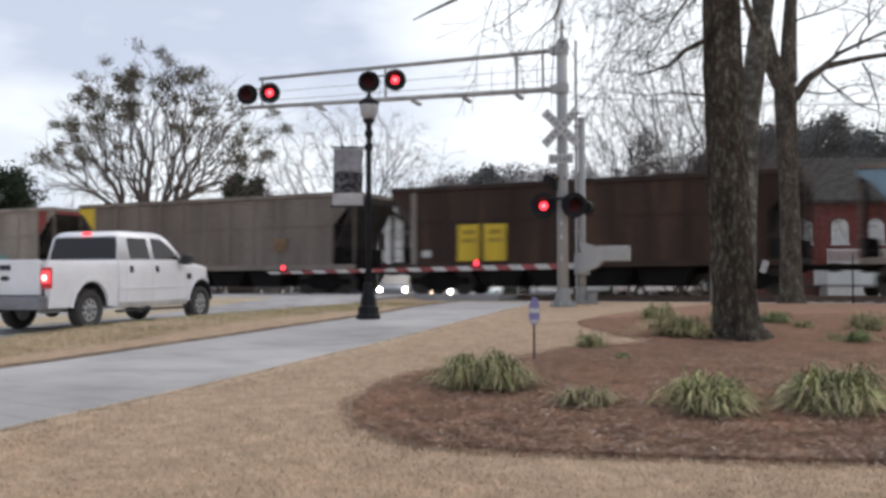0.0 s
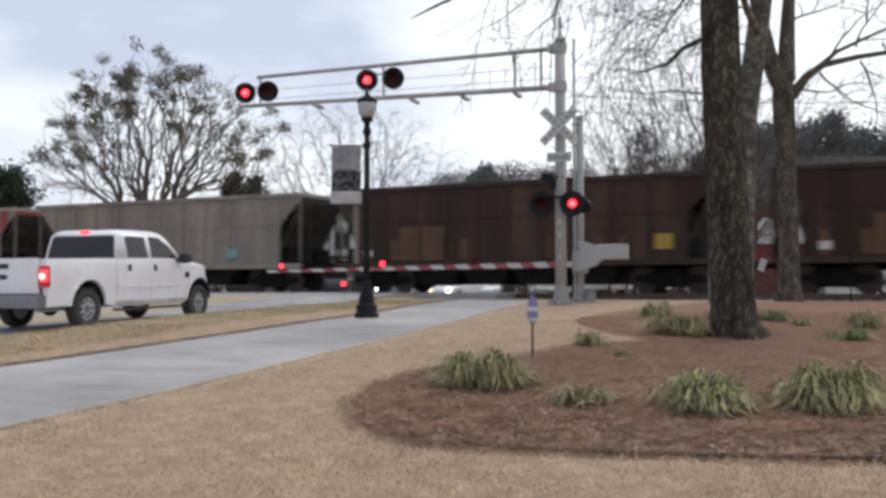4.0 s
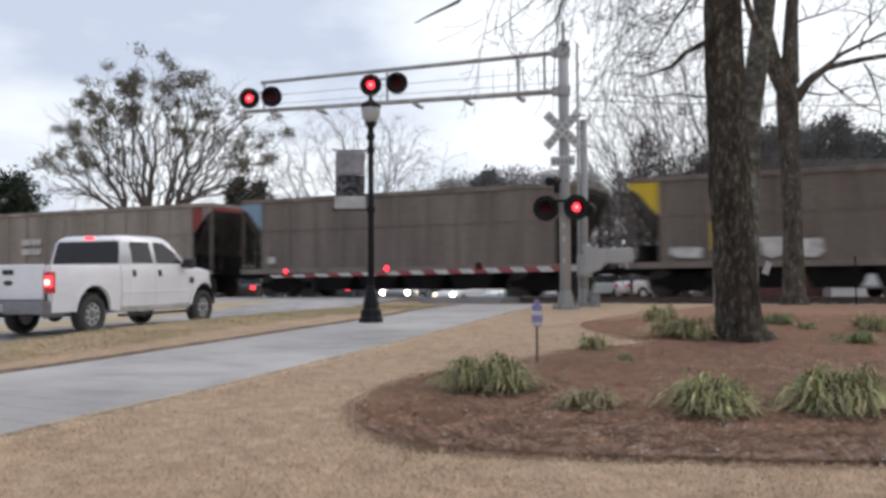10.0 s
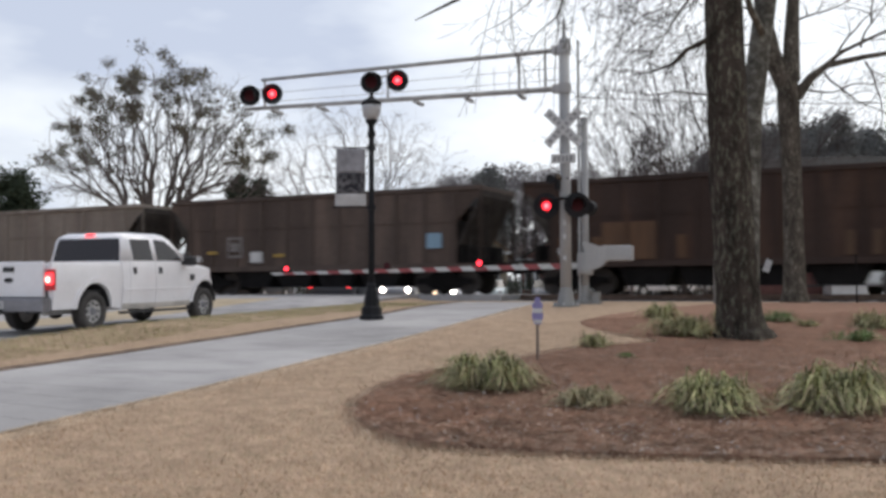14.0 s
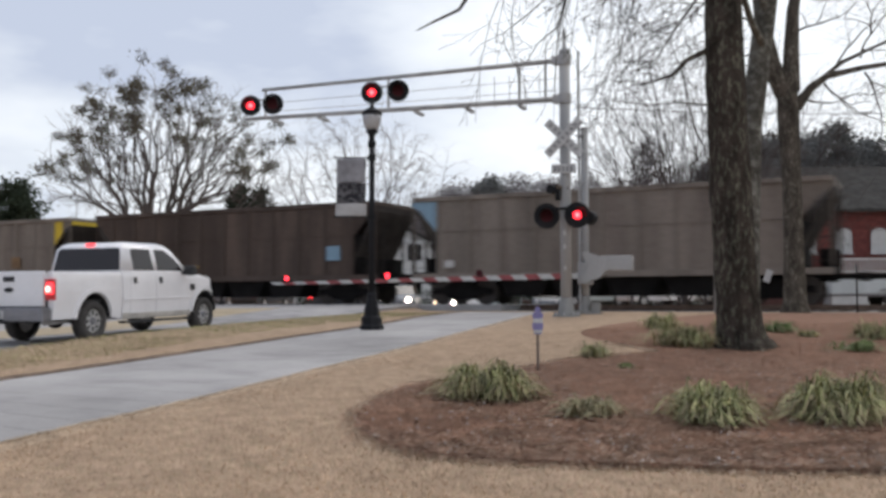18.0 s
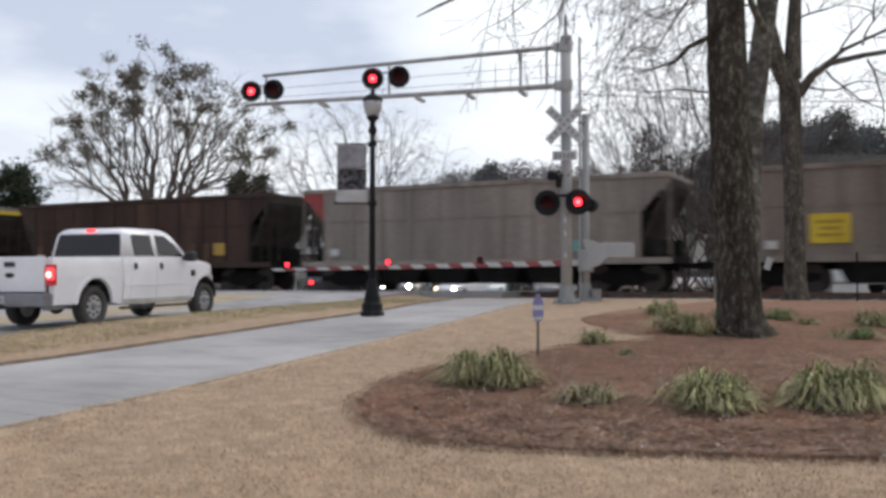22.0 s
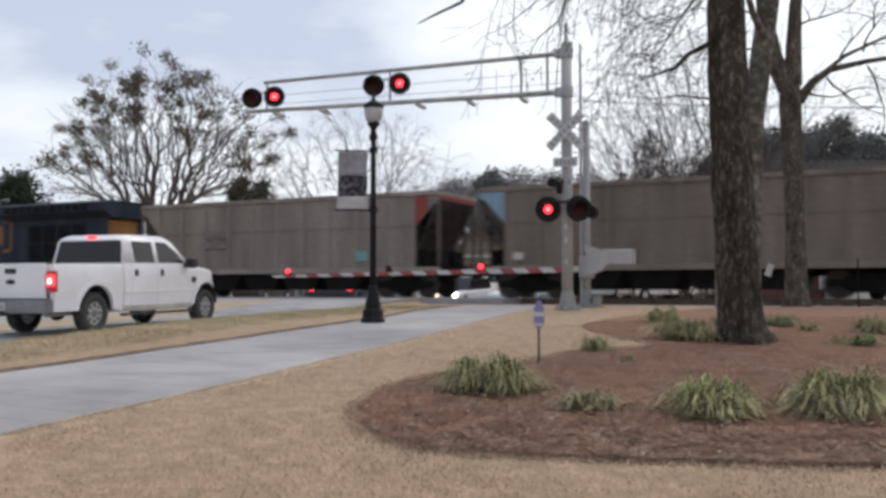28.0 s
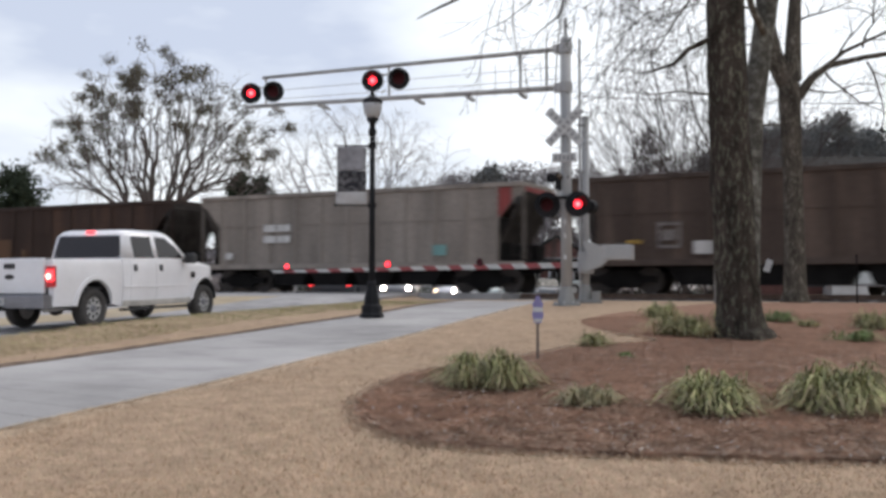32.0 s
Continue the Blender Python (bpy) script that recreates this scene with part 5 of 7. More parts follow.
for i in range(8):
    x = -5.5 + i * 1.28
    part("hood_door", box(x, x + 1.1, -1.018, -0.998, 1.6, 3.3, 0.006), M_NAVY, locomotive)
    part("door_latch", box(x + 0.98, x + 1.04, -1.03, -1.018, 2.4, 2.5), M_LOCOBLACK, locomotive)
for i in range(4):
    part("intake_louvre", box(4.2 + i * 0.95, 5.0 + i * 0.95, -1.068, -1.048, 1.7, 3.3), M_LOCOBLACK, locomotive, "dark louvre panel")
for i in range(5):
    part("dynamic_brake_louvre", box(-5.75 + i * 0.42, -5.5 + i * 0.42, -1.02, -0.99, 3.45, 3.98, 0.006), M_LOCOBLACK, locomotive, "dark upright louvre")
part("exhaust_housing", box(-3.7, -1.3, -0.85, 0.85, 4.10, 4.36, 0.10), M_NAVY, locomotive, "rounded roof housing")
# Two flat black plates, slightly proud of the hood.
part("intake_opening", box(-2.15, -1.7, -1.02, -0.99, 3.5, 3.9, 0.006), M_LOCOBLACK, locomotive, "flat black square plate")
part("hood_doorway", box(-3.12, -2.72, -1.026, -0.99, 1.6, 3.3, 0.006), M_LOCOBLACK, locomotive, "flat black doorway plate")
for i in range(6):
    part("roof_vent", box(-5.3 + i * 1.7, -4.5 + i * 1.7, -0.5, 0.5, 4.11, 4.21 + 0.05 * (i % 2), 0.02), M_LOCOBLACK, locomotive)
part("exhaust_stack", box(1.0, 1.7, -0.25, 0.25, 4.12, 4.42, 0.03), M_LOCOBLACK, locomotive)
part("hood_end", box(9.1, 9.25, -1.04, 1.04, 1.45, 3.72, 0.03), M_NAVY, locomotive, "dark blue hood end")
part("end_panel", box(9.252, 9.27, -1.02, 0.7, 1.75, 3.5), M_LOCOMARK, locomotive, "worn yellow end panel")
cab_b = bmesh.new()
add_prism(cab_b, [(-8.2, 1.42), (-5.9, 1.42), (-5.9, 4.2), (-6.2, 4.27), (-7.9, 4.22), (-8.28, 4.12), (-8.42, 3.4)], -1.5, 1.5)
bmesh.ops.bevel(cab_b, geom=cab_b.edges[:], offset=0.05, segments=2, affect="EDGES")
cab_l = part("cab", cab_b, M_NAVY, locomotive, "dark blue driver's cab")
part("cab_roof", box(-7.75, -6.15, -1.35, 1.35, 4.24, 4.32, 0.03), M_CABROOF, locomotive, "pale cab roof")
for x0, x1 in ((-7.85, -7.2), (-7.05, -6.4)):
    part("cab_window", box(x0, x1, -1.512, -1.49, 3.2, 3.8, 0.01), M_GLASS, cab_l, "dark side window")
part("cab_number_panel", box(-7.75, -7.0, -1.515, -1.502, 2.55, 2.95), M_LOCOFAINT, cab_l, "worn yellow number panel")
nose = bmesh.new()
add_prism(nose, [(-10.1, 1.42), (-8.2, 1.42), (-8.25, 3.6), (-8.7, 3.56), (-9.65, 3.3), (-10.0, 3.02)], -1.2, 1.2)
bmesh.ops.bevel(nose, geom=nose.edges[:], offset=0.08, segments=2, affect="EDGES")
part("nose", nose, M_NAVY, locomotive, "sloping dark blue nose")
# the big marking: plain blocks between brackets
for x0, x1, z0, z1 in ((0.05, 0.75, 2.42, 3.36), (0.86, 1.56, 2.42, 3.36), (1.67, 2.37, 2.42, 3.36), (-0.42, -0.29, 2.2, 3.6), (-0.27, 0.2, 2.1, 2.26), (-0.27, 0.2, 3.52, 3.66), (2.87, 3.0, 2.2, 3.6), (2.4, 2.85, 2.1, 2.26), (2.4, 2.85, 3.52, 3.66)):
    part("yellow_marking", box(x0, x1, -1.034, -1.022, z0, z1), M_LOCOWORN, locomotive, "faded yellow block marking")
part("fuel_tank", shell([(-3.6, 0.95), (3.6, 0.95), (3.4, 0.35), (3.1, 0.26), (-3.1, 0.26), (-3.4, 0.35)], -1.35, 1.35, 0.05), M_LOCOBLACK, locomotive, "black fuel tank")
for e in (-1, 1):
    part("pilot", box(min(e * 10.6, e * 10.7), max(e * 10.6, e * 10.7), -1.4, 1.4, 0.35, 1.3, 0.02), M_LOCOBLACK, locomotive)
    part("coupler", box(min(e * 10.7, e * 11.13), max(e * 10.7, e * 11.13), -0.14, 0.14, 0.76, 1.0, 0.03), M_LOCOBLACK, locomotive)
    part("step_well", box(min(e * 9.9, e * 10.55), max(e * 9.9, e * 10.55), -1.5, -1.2, 0.45, 1.22, 0.02), M_LOCOBLACK, locomotive)
    part("ditch_lamp", rod((e * 10.35, -1.53, 0.86), (e * 10.35, -1.50, 0.86), 0.09, None, 12), M_CLEARLAMP, locomotive, "lit step lamp")
for y in (-1.47, 1.47):
    rail_b = bmesh.new()
    add_rod(rail_b, (-5.6, y, 2.45), (9.9, y, 2.45), 0.02, None, 6)
    for i in range(11):
        add_rod(rail_b, (-5.6 + i * 1.55, y, 1.42), (-5.6 + i * 1.55, y, 2.45), 0.018, None, 6)
    part("hand_rail", rail_b, M_NAVY, locomotive, "thin walkway hand rail")
lframe = bmesh.new()
for y in (-1.12, 1.12):
    add_prism(lframe, [(-2.5, 0.45), (-2.5, 0.72), (-1.2, 0.80), (1.2, 0.80), (2.5, 0.72), (2.5, 0.45), (1.2, 0.35), (-1.2, 0.35)], y - 0.1, y + 0.1)
add_box(lframe, -1.6, 1.6, -1.0, 1.0, 0.6, 0.95)
lframe_m = mesh_of("bogie_frame", lframe, M_LOCOBLACK)
lw = rod((0, -0.07, 0), (0, 0.07, 0), 0.53, None, 24)
add_rod(lw, (0, -0.16, 0), (0, 0.16, 0), 0.16, None, 12)
lwheel = mesh_of("wheel", lw, M_WHEEL)
for x in (-6.8, 6.8):
    b = part("bogie", lframe_m, M_LOCOBLACK, locomotive, at=pose(x, 0, 0))
    for dx in (-1.9, 0, 1.9):
        for y in (-0.7525, 0.7525):
            part("wheel", lwheel, M_WHEEL, b, at=pose(dx, y, 0.53))

# ---- beyond the track: vehicles ----
M_HEAD = plain("headlamp_lit", (1.0, 0.88, 0.76), 0.3, 0, 30.0)
M_HEADDIM = plain("headlamp_dim", (1.0, 0.72, 0.45), 0.3, 0, 2.5)
M_SILVER = material("silver_paint", (0.42, 0.44, 0.46), 0.35, 0.2, 0.9, 1.05, 1.5, 15, 0.02, coat=0.5)
M_DARKCAR = material("dark_paint", (0.05, 0.055, 0.065), 0.35, 0, 0.9, 1.1, 1.5, 15, 0.02, coat=0.5)
M_PALECAR = material("pale_green_paint", (0.56, 0.62, 0.61), 0.35, 0, 0.9, 1.05, 1.5, 15, 0.02, coat=0.5)
M_GREYCAR = material("grey_paint", (0.14, 0.145, 0.16), 0.35, 0, 0.9, 1.1, 1.5, 15, 0.02, coat=0.5)
M_TRAILER = material("trailer_panel", (0.52, 0.57, 0.59), 0.5, 0, 0.85, 1.08, 0.8, 12, 0.05, streak=True)


def car(m, paint, words, tall=0.0, head=None, tail=None, name="parked_car", wide=1.0, dim=None):
    """A small road car, 4.5 m long, its nose along x."""
    c = thing(name, m, words, "car")
    b = shell([(-2.2, 0.35), (-1.75, 0.30), *arch(-1.35, 0.32, 0.36, 8)[::-1], *arch(1.38, 0.32, 0.36, 8)[::-1], (2.1, 0.32), (2.25, 0.45), (2.22, 0.68), (1.95, 0.82), (0.95, 0.95), (-1.7, 0.97 + tall * 0.1), (-2.2, 0.9 + tall * 0.1)], -0.88 * wide, 0.88 * wide, 0.05)
    part("body", b, paint, c, "", True)
    back_x = -1.9 if tall else -1.55
    g = bmesh.new()
    rings_ = []
    for xr, xf, hw, z in ((back_x, 1.05, 0.82, 0.93), (back_x + 0.25 - tall * 0.2, 0.25, 0.66, 1.40 + tall * 0.3), (back_x + 0.45 - tall * 0.3, 0.05, 0.60, 1.45 + tall * 0.32)):
        hw *= wide
        rings_.append([g.verts.new(p) for p in ((xr, -hw, z), (xf, -hw, z), (xf, hw, z), (xr, hw, z))])
    for lo_, hi_ in zip(rings_, rings_[1:]):
        for i in range(4):
            g.faces.new((lo_[i], lo_[(i + 1) % 4], hi_[(i + 1) % 4], hi_[i]))
    g.faces.new(rings_[-1])
    g.faces.new(rings_[0][::-1])
    part("glazing", g, M_GLASS, c, "dark glazed cabin")
    part("roof", box(back_x + 0.42 - tall * 0.3, 0.08, -0.63 * wide, 0.63 * wide, 1.42 + tall * 0.32, 1.475 + tall * 0.32, 0.02), paint, c)
    for e in (-1, 1):
        part("headlight", rod((2.16, e * 0.64, 0.66), (2.27, e * 0.64, 0.66), 0.12, 0.11, 14), (dim if dim and e < 0 else head) or M_RIM, c, "lit headlight" if head else "")
        part("tail_light", box(-2.24, -2.15, e * 0.70 * wide - 0.13, e * 0.70 * wide + 0.13, 0.68, 0.88, 0.02), tail or M_TAILRED, c, "lit brake light" if tail else "")
        for x in (-1.35, 1.38):
            wh = part("wheel", rod((x, e * 0.82 - 0.09, 0.32), (x, e * 0.82 + 0.09, 0.32), 0.32, None, 18), M_TYRE, c)
            part("rim", rod((x, e * 0.83 - 0.095, 0.32), (x, e * 0.83 + 0.095, 0.32), 0.19, None, 14), M_RIM, wh)
    return c


def seat(x, y):
    return x, y, max(ground_z(x, y), road_z(x, y) if 0 <= -(x - ROAD_X) * RC + (y - ROAD_Y) * RS <= ROAD_W else -9)


car(pose(*seat(-2.40, 50.6), 0, 0, -94), M_GREYCAR, "dark grey saloon waiting with headlights on", 0, M_HEAD, name="waiting_car")
car(pose(*seat(1.07, 58.9), 0, 0, -122), M_WHITECAR, "white hatchback waiting with headlights on", 1.0, M_HEAD, name="waiting_car", dim=M_HEADDIM)
car(pose(*seat(2.97, 61.5), 0, 0, -97), M_PALECAR, "pale green saloon standing beyond the crossing", 0)
car(pose(*seat(6.6, 64.0), 0, 0, -94), M_GREYCAR, "dark grey saloon standing beyond the crossing", 0)
car(pose(*seat(-5.5, 50.6), 0, 0, 80), M_DARKCAR, "dark wide van beyond the crossing with brake lights on", 1.0, None, M_TAIL, name="waiting_van", wide=1.42)
car(pose(*seat(-9.9, 51.0), 0, 0, 76), M_DARKCAR, "dark saloon beyond the crossing with brake lights on", 0, None, M_TAIL, name="waiting_car")
car(pose(*seat(12.6, 58.0), 0, 0, 20), M_WHITECAR, "white parked car in front of the houses", 1.0)
car(pose(*seat(9.4, 60.0), 0, 0, 170), M_PALECAR, "pale green parked car in front of the houses", 0)
car(pose(*seat(15.3, 61.0), 0, 0, 105), M_SILVER, "silver parked car in front of the houses", 0)
trailer = thing("cargo_trailer", pose(*seat(20.2, 43.6), 0, 0, 176), "pale blue-grey cargo trailer parked beyond the track", "trailer")
part("body", box(-3.0, 3.0, -1.0, 1.0, 0.55, 1.35, 0.06), M_TRAILER, trailer, "pale smooth trailer body")
part("lower_trim", box(-3.02, 3.02, -1.02, 1.02, 0.45, 0.56, 0.01), M_CHROME, trailer)
part("tongue", box(2.98, 4.1, -0.06, 0.06, 0.42, 0.52, 0.01), M_TRIM, trailer)
for x in (-0.5, 0.4):
    for e in (-1, 1):
        wt = part("wheel", rod((x, e * 0.92 - 0.1, 0.34), (x, e * 0.92 + 0.1, 0.34), 0.34, None, 18), M_TYRE, trailer)
        part("rim", rod((x, e * 0.93 - 0.1, 0.34), (x, e * 0.93 + 0.1, 0.34), 0.19, None, 14), M_RIM, wt)
for e in (-1, 1):
    part("mudguard", box(-1.0, 0.9, e * 1.0 - 0.12, e * 1.0 + 0.12, 0.72, 0.76, 0.01), M_CHROME, trailer)

# ---- brick building beyond the track ----
M_BRICK = material("red_brick", (0.135, 0.036, 0.031), 0.9, 0, 0.7, 1.25, 3, 30, 0.4, random_tone=0.22, speckle=(0.10, 0.029, 0.026))
M_MORTAR = material("mortar", (0.11, 0.05, 0.044), 0.95, 0, 0.8, 1.1, 3, 30, 0.3)
M_SHINGLE = material("grey_shingle", (0.055, 0.053, 0.05), 0.95, 0, 0.7, 1.2, 2, 15, 0.4, random_tone=0.15, spec=0.05)
M_WHITEWOOD = material("white_wood", (0.50, 0.50, 0.50), 0.7, 0, 0.85, 1.05, 2, 25, 0.1)
M_TANWALL = material("tan_siding", (0.30, 0.25, 0.18), 0.8, 0, 0.85, 1.08, 1, 15, 0.1)
M_PANE = material("window_pane", (0.50, 0.51, 0.51), 0.2, 0, 0.85, 1.08, 1, 10, 0.0, spec=0.3)
BX, BY, BT = 22.15, 70.0, -3.0
brick_house = thing("brick_building", pose(BX, BY, 0.7, 0, 0, BT), "red brick building with grey roof and white arched windows", "building")
WALL_X0, WALL_X1, WALL_Z0, WALL_Z1 = 0.0, 17.0, 1.6, 7.06
wall_b = part("wall", box(WALL_X0, WALL_X1, 0.0, 11.0, -0.5, WALL_Z1), M_MORTAR, brick_house, "red brick wall")
part("plinth", box(WALL_X0 - 0.06, WALL_X1 + 0.06, -0.10, -0.004, -0.5, WALL_Z0), M_MORTAR, brick_house, "dark brick base")
roof_b = bmesh.new()
add_prism(roof_b, [(-0.7, 7.0), (-0.7, 7.16), (5.5, 11.0), (11.7, 7.16), (11.7, 7.0), (5.5, 10.8)], WALL_X0 - 0.6, WALL_X1 + 0.6, "x")
part("roof", roof_b, M_SHINGLE, brick_house, "grey shingle roof")
part("eave_board", box(WALL_X0 - 0.6, WALL_X1 + 0.6, -0.74, -0.70, 6.94, 7.14), M_SHINGLE, brick_house)
for i in range(6):
    x = 1.55 + i * 2.55
    win = part("window", box(x - 0.52, x + 0.52, -0.05, -0.01, 4.05, 5.6), M_PANE, brick_house, "white arched window")
    fr = bmesh.new()
    o = [(x - 0.6, 4.0), *[(x - 0.6 * math.cos(math.pi * a / 8), 5.3 + 0.5 * math.sin(math.pi * a / 8)) for a in range(9)], (x + 0.6, 4.0)]
    n_ = [(x - 0.46, 4.12), *[(x - 0.46 * math.cos(math.pi * a / 8), 5.28 + 0.38 * math.sin(math.pi * a / 8)) for a in range(9)], (x + 0.46, 4.12)]
    k = len(o)
    vo = [[fr.verts.new((u, d, w)) for u, w in ring] for ring in (o, n_) for d in (-0.13, -0.02)]
    for i2 in range(k):
        j2 = (i2 + 1) % k
        fr.faces.new((vo[0][i2], vo[0][j2], vo[2][j2], vo[2][i2]))
        fr.faces.new((vo[0][i2], vo[1][i2], vo[1][j2], vo[0][j2]))
        fr.faces.new((vo[2][i2], vo[2][j2], vo[3][j2], vo[3][i2]))
    part("window_frame", fr, M_WHITEWOOD, win)
    part("glazing_bar", box(x - 0.035, x + 0.035, -0.10, -0.05, 4.05, 5.7), M_WHITEWOOD, win)
    part("glazing_bar", box(x - 0.5, x + 0.5, -0.095, -0.05, 4.75, 4.82), M_WHITEWOOD, win)
    part("window_sill", box(x - 0.68, x + 0.68, -0.22, -0.02, 3.89, 4.0), M_WHITEWOOD, win)
# bricks of the near wall stretch as courses of joined brick faces
cv, cf = [], []
rngb = random.Random(5)
for r in range(int((WALL_Z1 - WALL_Z0) / 0.085)):
    z0 = WALL_Z0 + 0.01 + r * 0.085
    x = WALL_X0 - (0.12 if r % 2 else 0)
    while x < WALL_X1:
        x0, x1 = max(x + 0.006, WALL_X0), min(x + 0.234, WALL_X1)
        if x1 - x0 > 0.05 and not any(abs((x0 + x1) / 2 - (1.55 + i * 2.55)) < 0.66 and 3.85 < z0 < 5.82 for i in range(6)):
            d = -0.008 - rngb.random() * 0.006
            b0 = len(cv)
            cv += [(x0, d, z0), (x1, d, z0), (x1, d, z0 + 0.073), (x0, d, z0 + 0.073), (x0, 0, z0), (x1, 0, z0), (x1, 0, z0 + 0.073), (x0, 0, z0 + 0.073)]
            cf += [(b0, b0 + 1, b0 + 2, b0 + 3), (b0 + 4, b0, b0 + 3, b0 + 7), (b0 + 1, b0 + 5, b0 + 6, b0 + 2), (b0 + 3, b0 + 2, b0 + 6, b0 + 7), (b0 + 4, b0 + 5, b0 + 1, b0)]
        x += 0.24
tagged(part("bricks", sheet("bricks", cv, cf, M_BRICK, False), M_BRICK, wall_b), kind="stuff")
porch = thing("porch", pose(BX + 5.0, BY - 2.2, 0.7, 0, 0, BT), "white wooden porch with a rail before the brick building", "porch")
part("floor", box(0, 7, 0, 1.8, -0.3, 2.2), M_WHITEWOOD, porch, "pale porch base")
part("top_rail", box(0, 7, 0.0, 0.12, 3.42, 3.55), M_WHITEWOOD, porch)
part("low_rail", box(0, 7, 0.0, 0.12, 2.55, 2.66), M_WHITEWOOD, porch)
for i in range(36):
    part("baluster", box(0.02 + i * 0.197, 0.09 + i * 0.197, 0.02, 0.10, 2.2, 3.42), M_WHITEWOOD, porch)


# ---- two houses seen between the cars ----
def house(m, w, d, h, rise, wall, roof_mat, words, trims):
    g = thing("house", m, words, "house")
    part("wall", box(0, w, 0, d, -0.4, h), wall, g)
    gable = bmesh.new()
    add_prism(gable, [(0, h), (w, h), (w / 2, h + rise)], 0.02, d - 0.02)
    part("gable", gable, wall, g)
    for e in (0, 1):
        x0 = -0.4 if e == 0 else w + 0.4
        k = rise / (w / 2)
        slab = bmesh.new()
        add_prism(slab, [(x0, h - 0.4 * k + 0.02), (x0, h - 0.4 * k + 0.2), (w / 2, h + rise + 0.2), (w / 2, h + rise + 0.02)], -0.5, d + 0.5)
        part("roof", slab, roof_mat, g, "shingle roof slope")
    for i in range(trims):
        x = (i + 0.5) * w / trims
        for z in ((0.9, 2.3), (3.5, 4.7)) if h > 4.5 else ((0.9, 2.3),):
            win = part("window", box(x - 0.45, x + 0.45, -0.03, 0.0, z[0], z[1]), M_GLASS, g, "dark sash window")
            for a, b, c_, d_ in ((-0.55, -0.45, z[0], z[1]), (0.45, 0.55, z[0], z[1]), (-0.55, 0.55, z[1], z[1] + 0.1), (-0.62, 0.62, z[0] - 0.1, z[0]), (-0.03, 0.03, z[0], z[1])):
                part("window_frame", box(x + a, x + b, -0.07, -0.01, c_, d_), M_WHITEWOOD, win)
    for i in range(int(h / 0.22)):
        part("siding_board", box(0.02, w - 0.02, -0.018, -0.001, i * 0.22, i * 0.22 + 0.2), wall, g)
    part("fascia_board", box(-0.3, w + 0.3, -0.56, -0.51, h - 0.14, h + 0.06), M_WHITEWOOD, g, "white fascia board")
    part("porch_roof", box(-0.2, w * 0.6, -2.0, -0.02, 2.75, 2.95), roof_mat, g)
    for i in range(4):
        part("porch_post", box(i * (w * 0.58) / 3, i * (w * 0.58) / 3 + 0.16, -1.9, -1.74, -0.3, 2.75), M_WHITEWOOD, g)
    return g


house(pose(-10.0, 64, 0.55, 0, 0, 4), 9.0, 8.0, 4.7, 2.2, material("white_siding", (0.66, 0.66, 0.65), 0.8, 0, 0.85, 1.08, 1, 15, 0.1), M_SHINGLE, "white clapboard house with grey roof behind the railway", 4)
house(pose(0.2, 72, 0.55, 0, 0, -3), 4.4, 7.0, 3.6, 1.7, M_TANWALL, material("tan_shingle", (0.20, 0.145, 0.10), 0.95, 0, 0.7, 1.2, 2, 15, 0.4, spec=0.05), "small tan house with a brown roof behind the railway", 2)
house(pose(5.4, 70, 0.55, 0, 0, -6), 5.2, 7.0, 3.0, 1.5, material("pink_brick", (0.24, 0.125, 0.11), 0.9, 0, 0.7, 1.2, 3, 30, 0.3), M_SHINGLE, "low pinkish brick house with white trim behind the railway", 3)
house(pose(12.6, 64, 0.55, 0, 0, -5), 4.6, 6.0, 4.2, 1.6, MATS["white_siding"], M_SHINGLE, "narrow white clapboard house behind the railway", 3)
house(pose(-36, 76, 0.55, 0, 0, 8), 10.0, 8.0, 3.2, 2.0, M_TANWALL, M_SHINGLE, "low tan house behind the large tree", 3)

# ---- overhead wire and its far pole ----
far_pole = thing("utility_pole", pose(24.0, 33.5, 0.9), "brown wooden utility pole carrying a wire", "utility pole")
part("pole", rod((0, 0, -0.2), (0, 0, 8.2), 0.15, 0.11, 12), M_OLDWOOD, far_pole)
part("crossarm", box(-0.9, 0.9, -0.06, 0.06, 7.3, 7.42), M_OLDWOOD, far_pole)
wire_pts = []
pa, pb = Vector((3.72, 26.3, 6.75)), Vector((24.0, 33.3, 8.3))
for k in range(25):
    q = pa.lerp(pb, k / 24)
    q.z -= 1.2 * (k / 24) * (1 - k / 24)
    wire_pts.append(q)

# ---- trees and plants ----
M_BARK = material("dark_bark", (0.042, 0.034, 0.028), 0.95, 0, 0.5, 1.5, 5.5, 22, 1.0, speckle=(0.10, 0.097, 0.074), spec=0.1, bump_scale=18, amount=0.30, stretch=(1.0, 1.0, 0.42))
M_FORKBARK = material("grey_bark", (0.068, 0.058, 0.048), 0.95, 0, 0.55, 1.45, 5.0, 22, 1.0, speckle=(0.14, 0.13, 0.105), spec=0.1, bump_scale=13, amount=0.28, stretch=(1.0, 1.0, 0.45))
M_LICHEN = material("lichen_bark", (0.09, 0.084, 0.071), 0.95, 0, 0.5, 1.4, 2.2, 14, 1.0, speckle=(0.185, 0.18, 0.158), spec=0.1, bump_scale=16)
M_TWIG = material("twig_bark", (0.125, 0.106, 0.098), 0.95, 0, 0.7, 1.2, 1.0, 10, 0.2, spec=0.1)
# Pale grey: the glare of the bright sky is put into this colour.
M_GREYTWIG = material("grey_twig", (0.25, 0.235, 0.23), 0.95, 0, 0.8, 1.15, 1.0, 10, 0.1, spec=0.05)
M_MIDTWIG = material("mid_twig", (0.15, 0.132, 0.132), 0.95, 0, 0.8, 1.15, 1.0, 10, 0.1, spec=0.05)
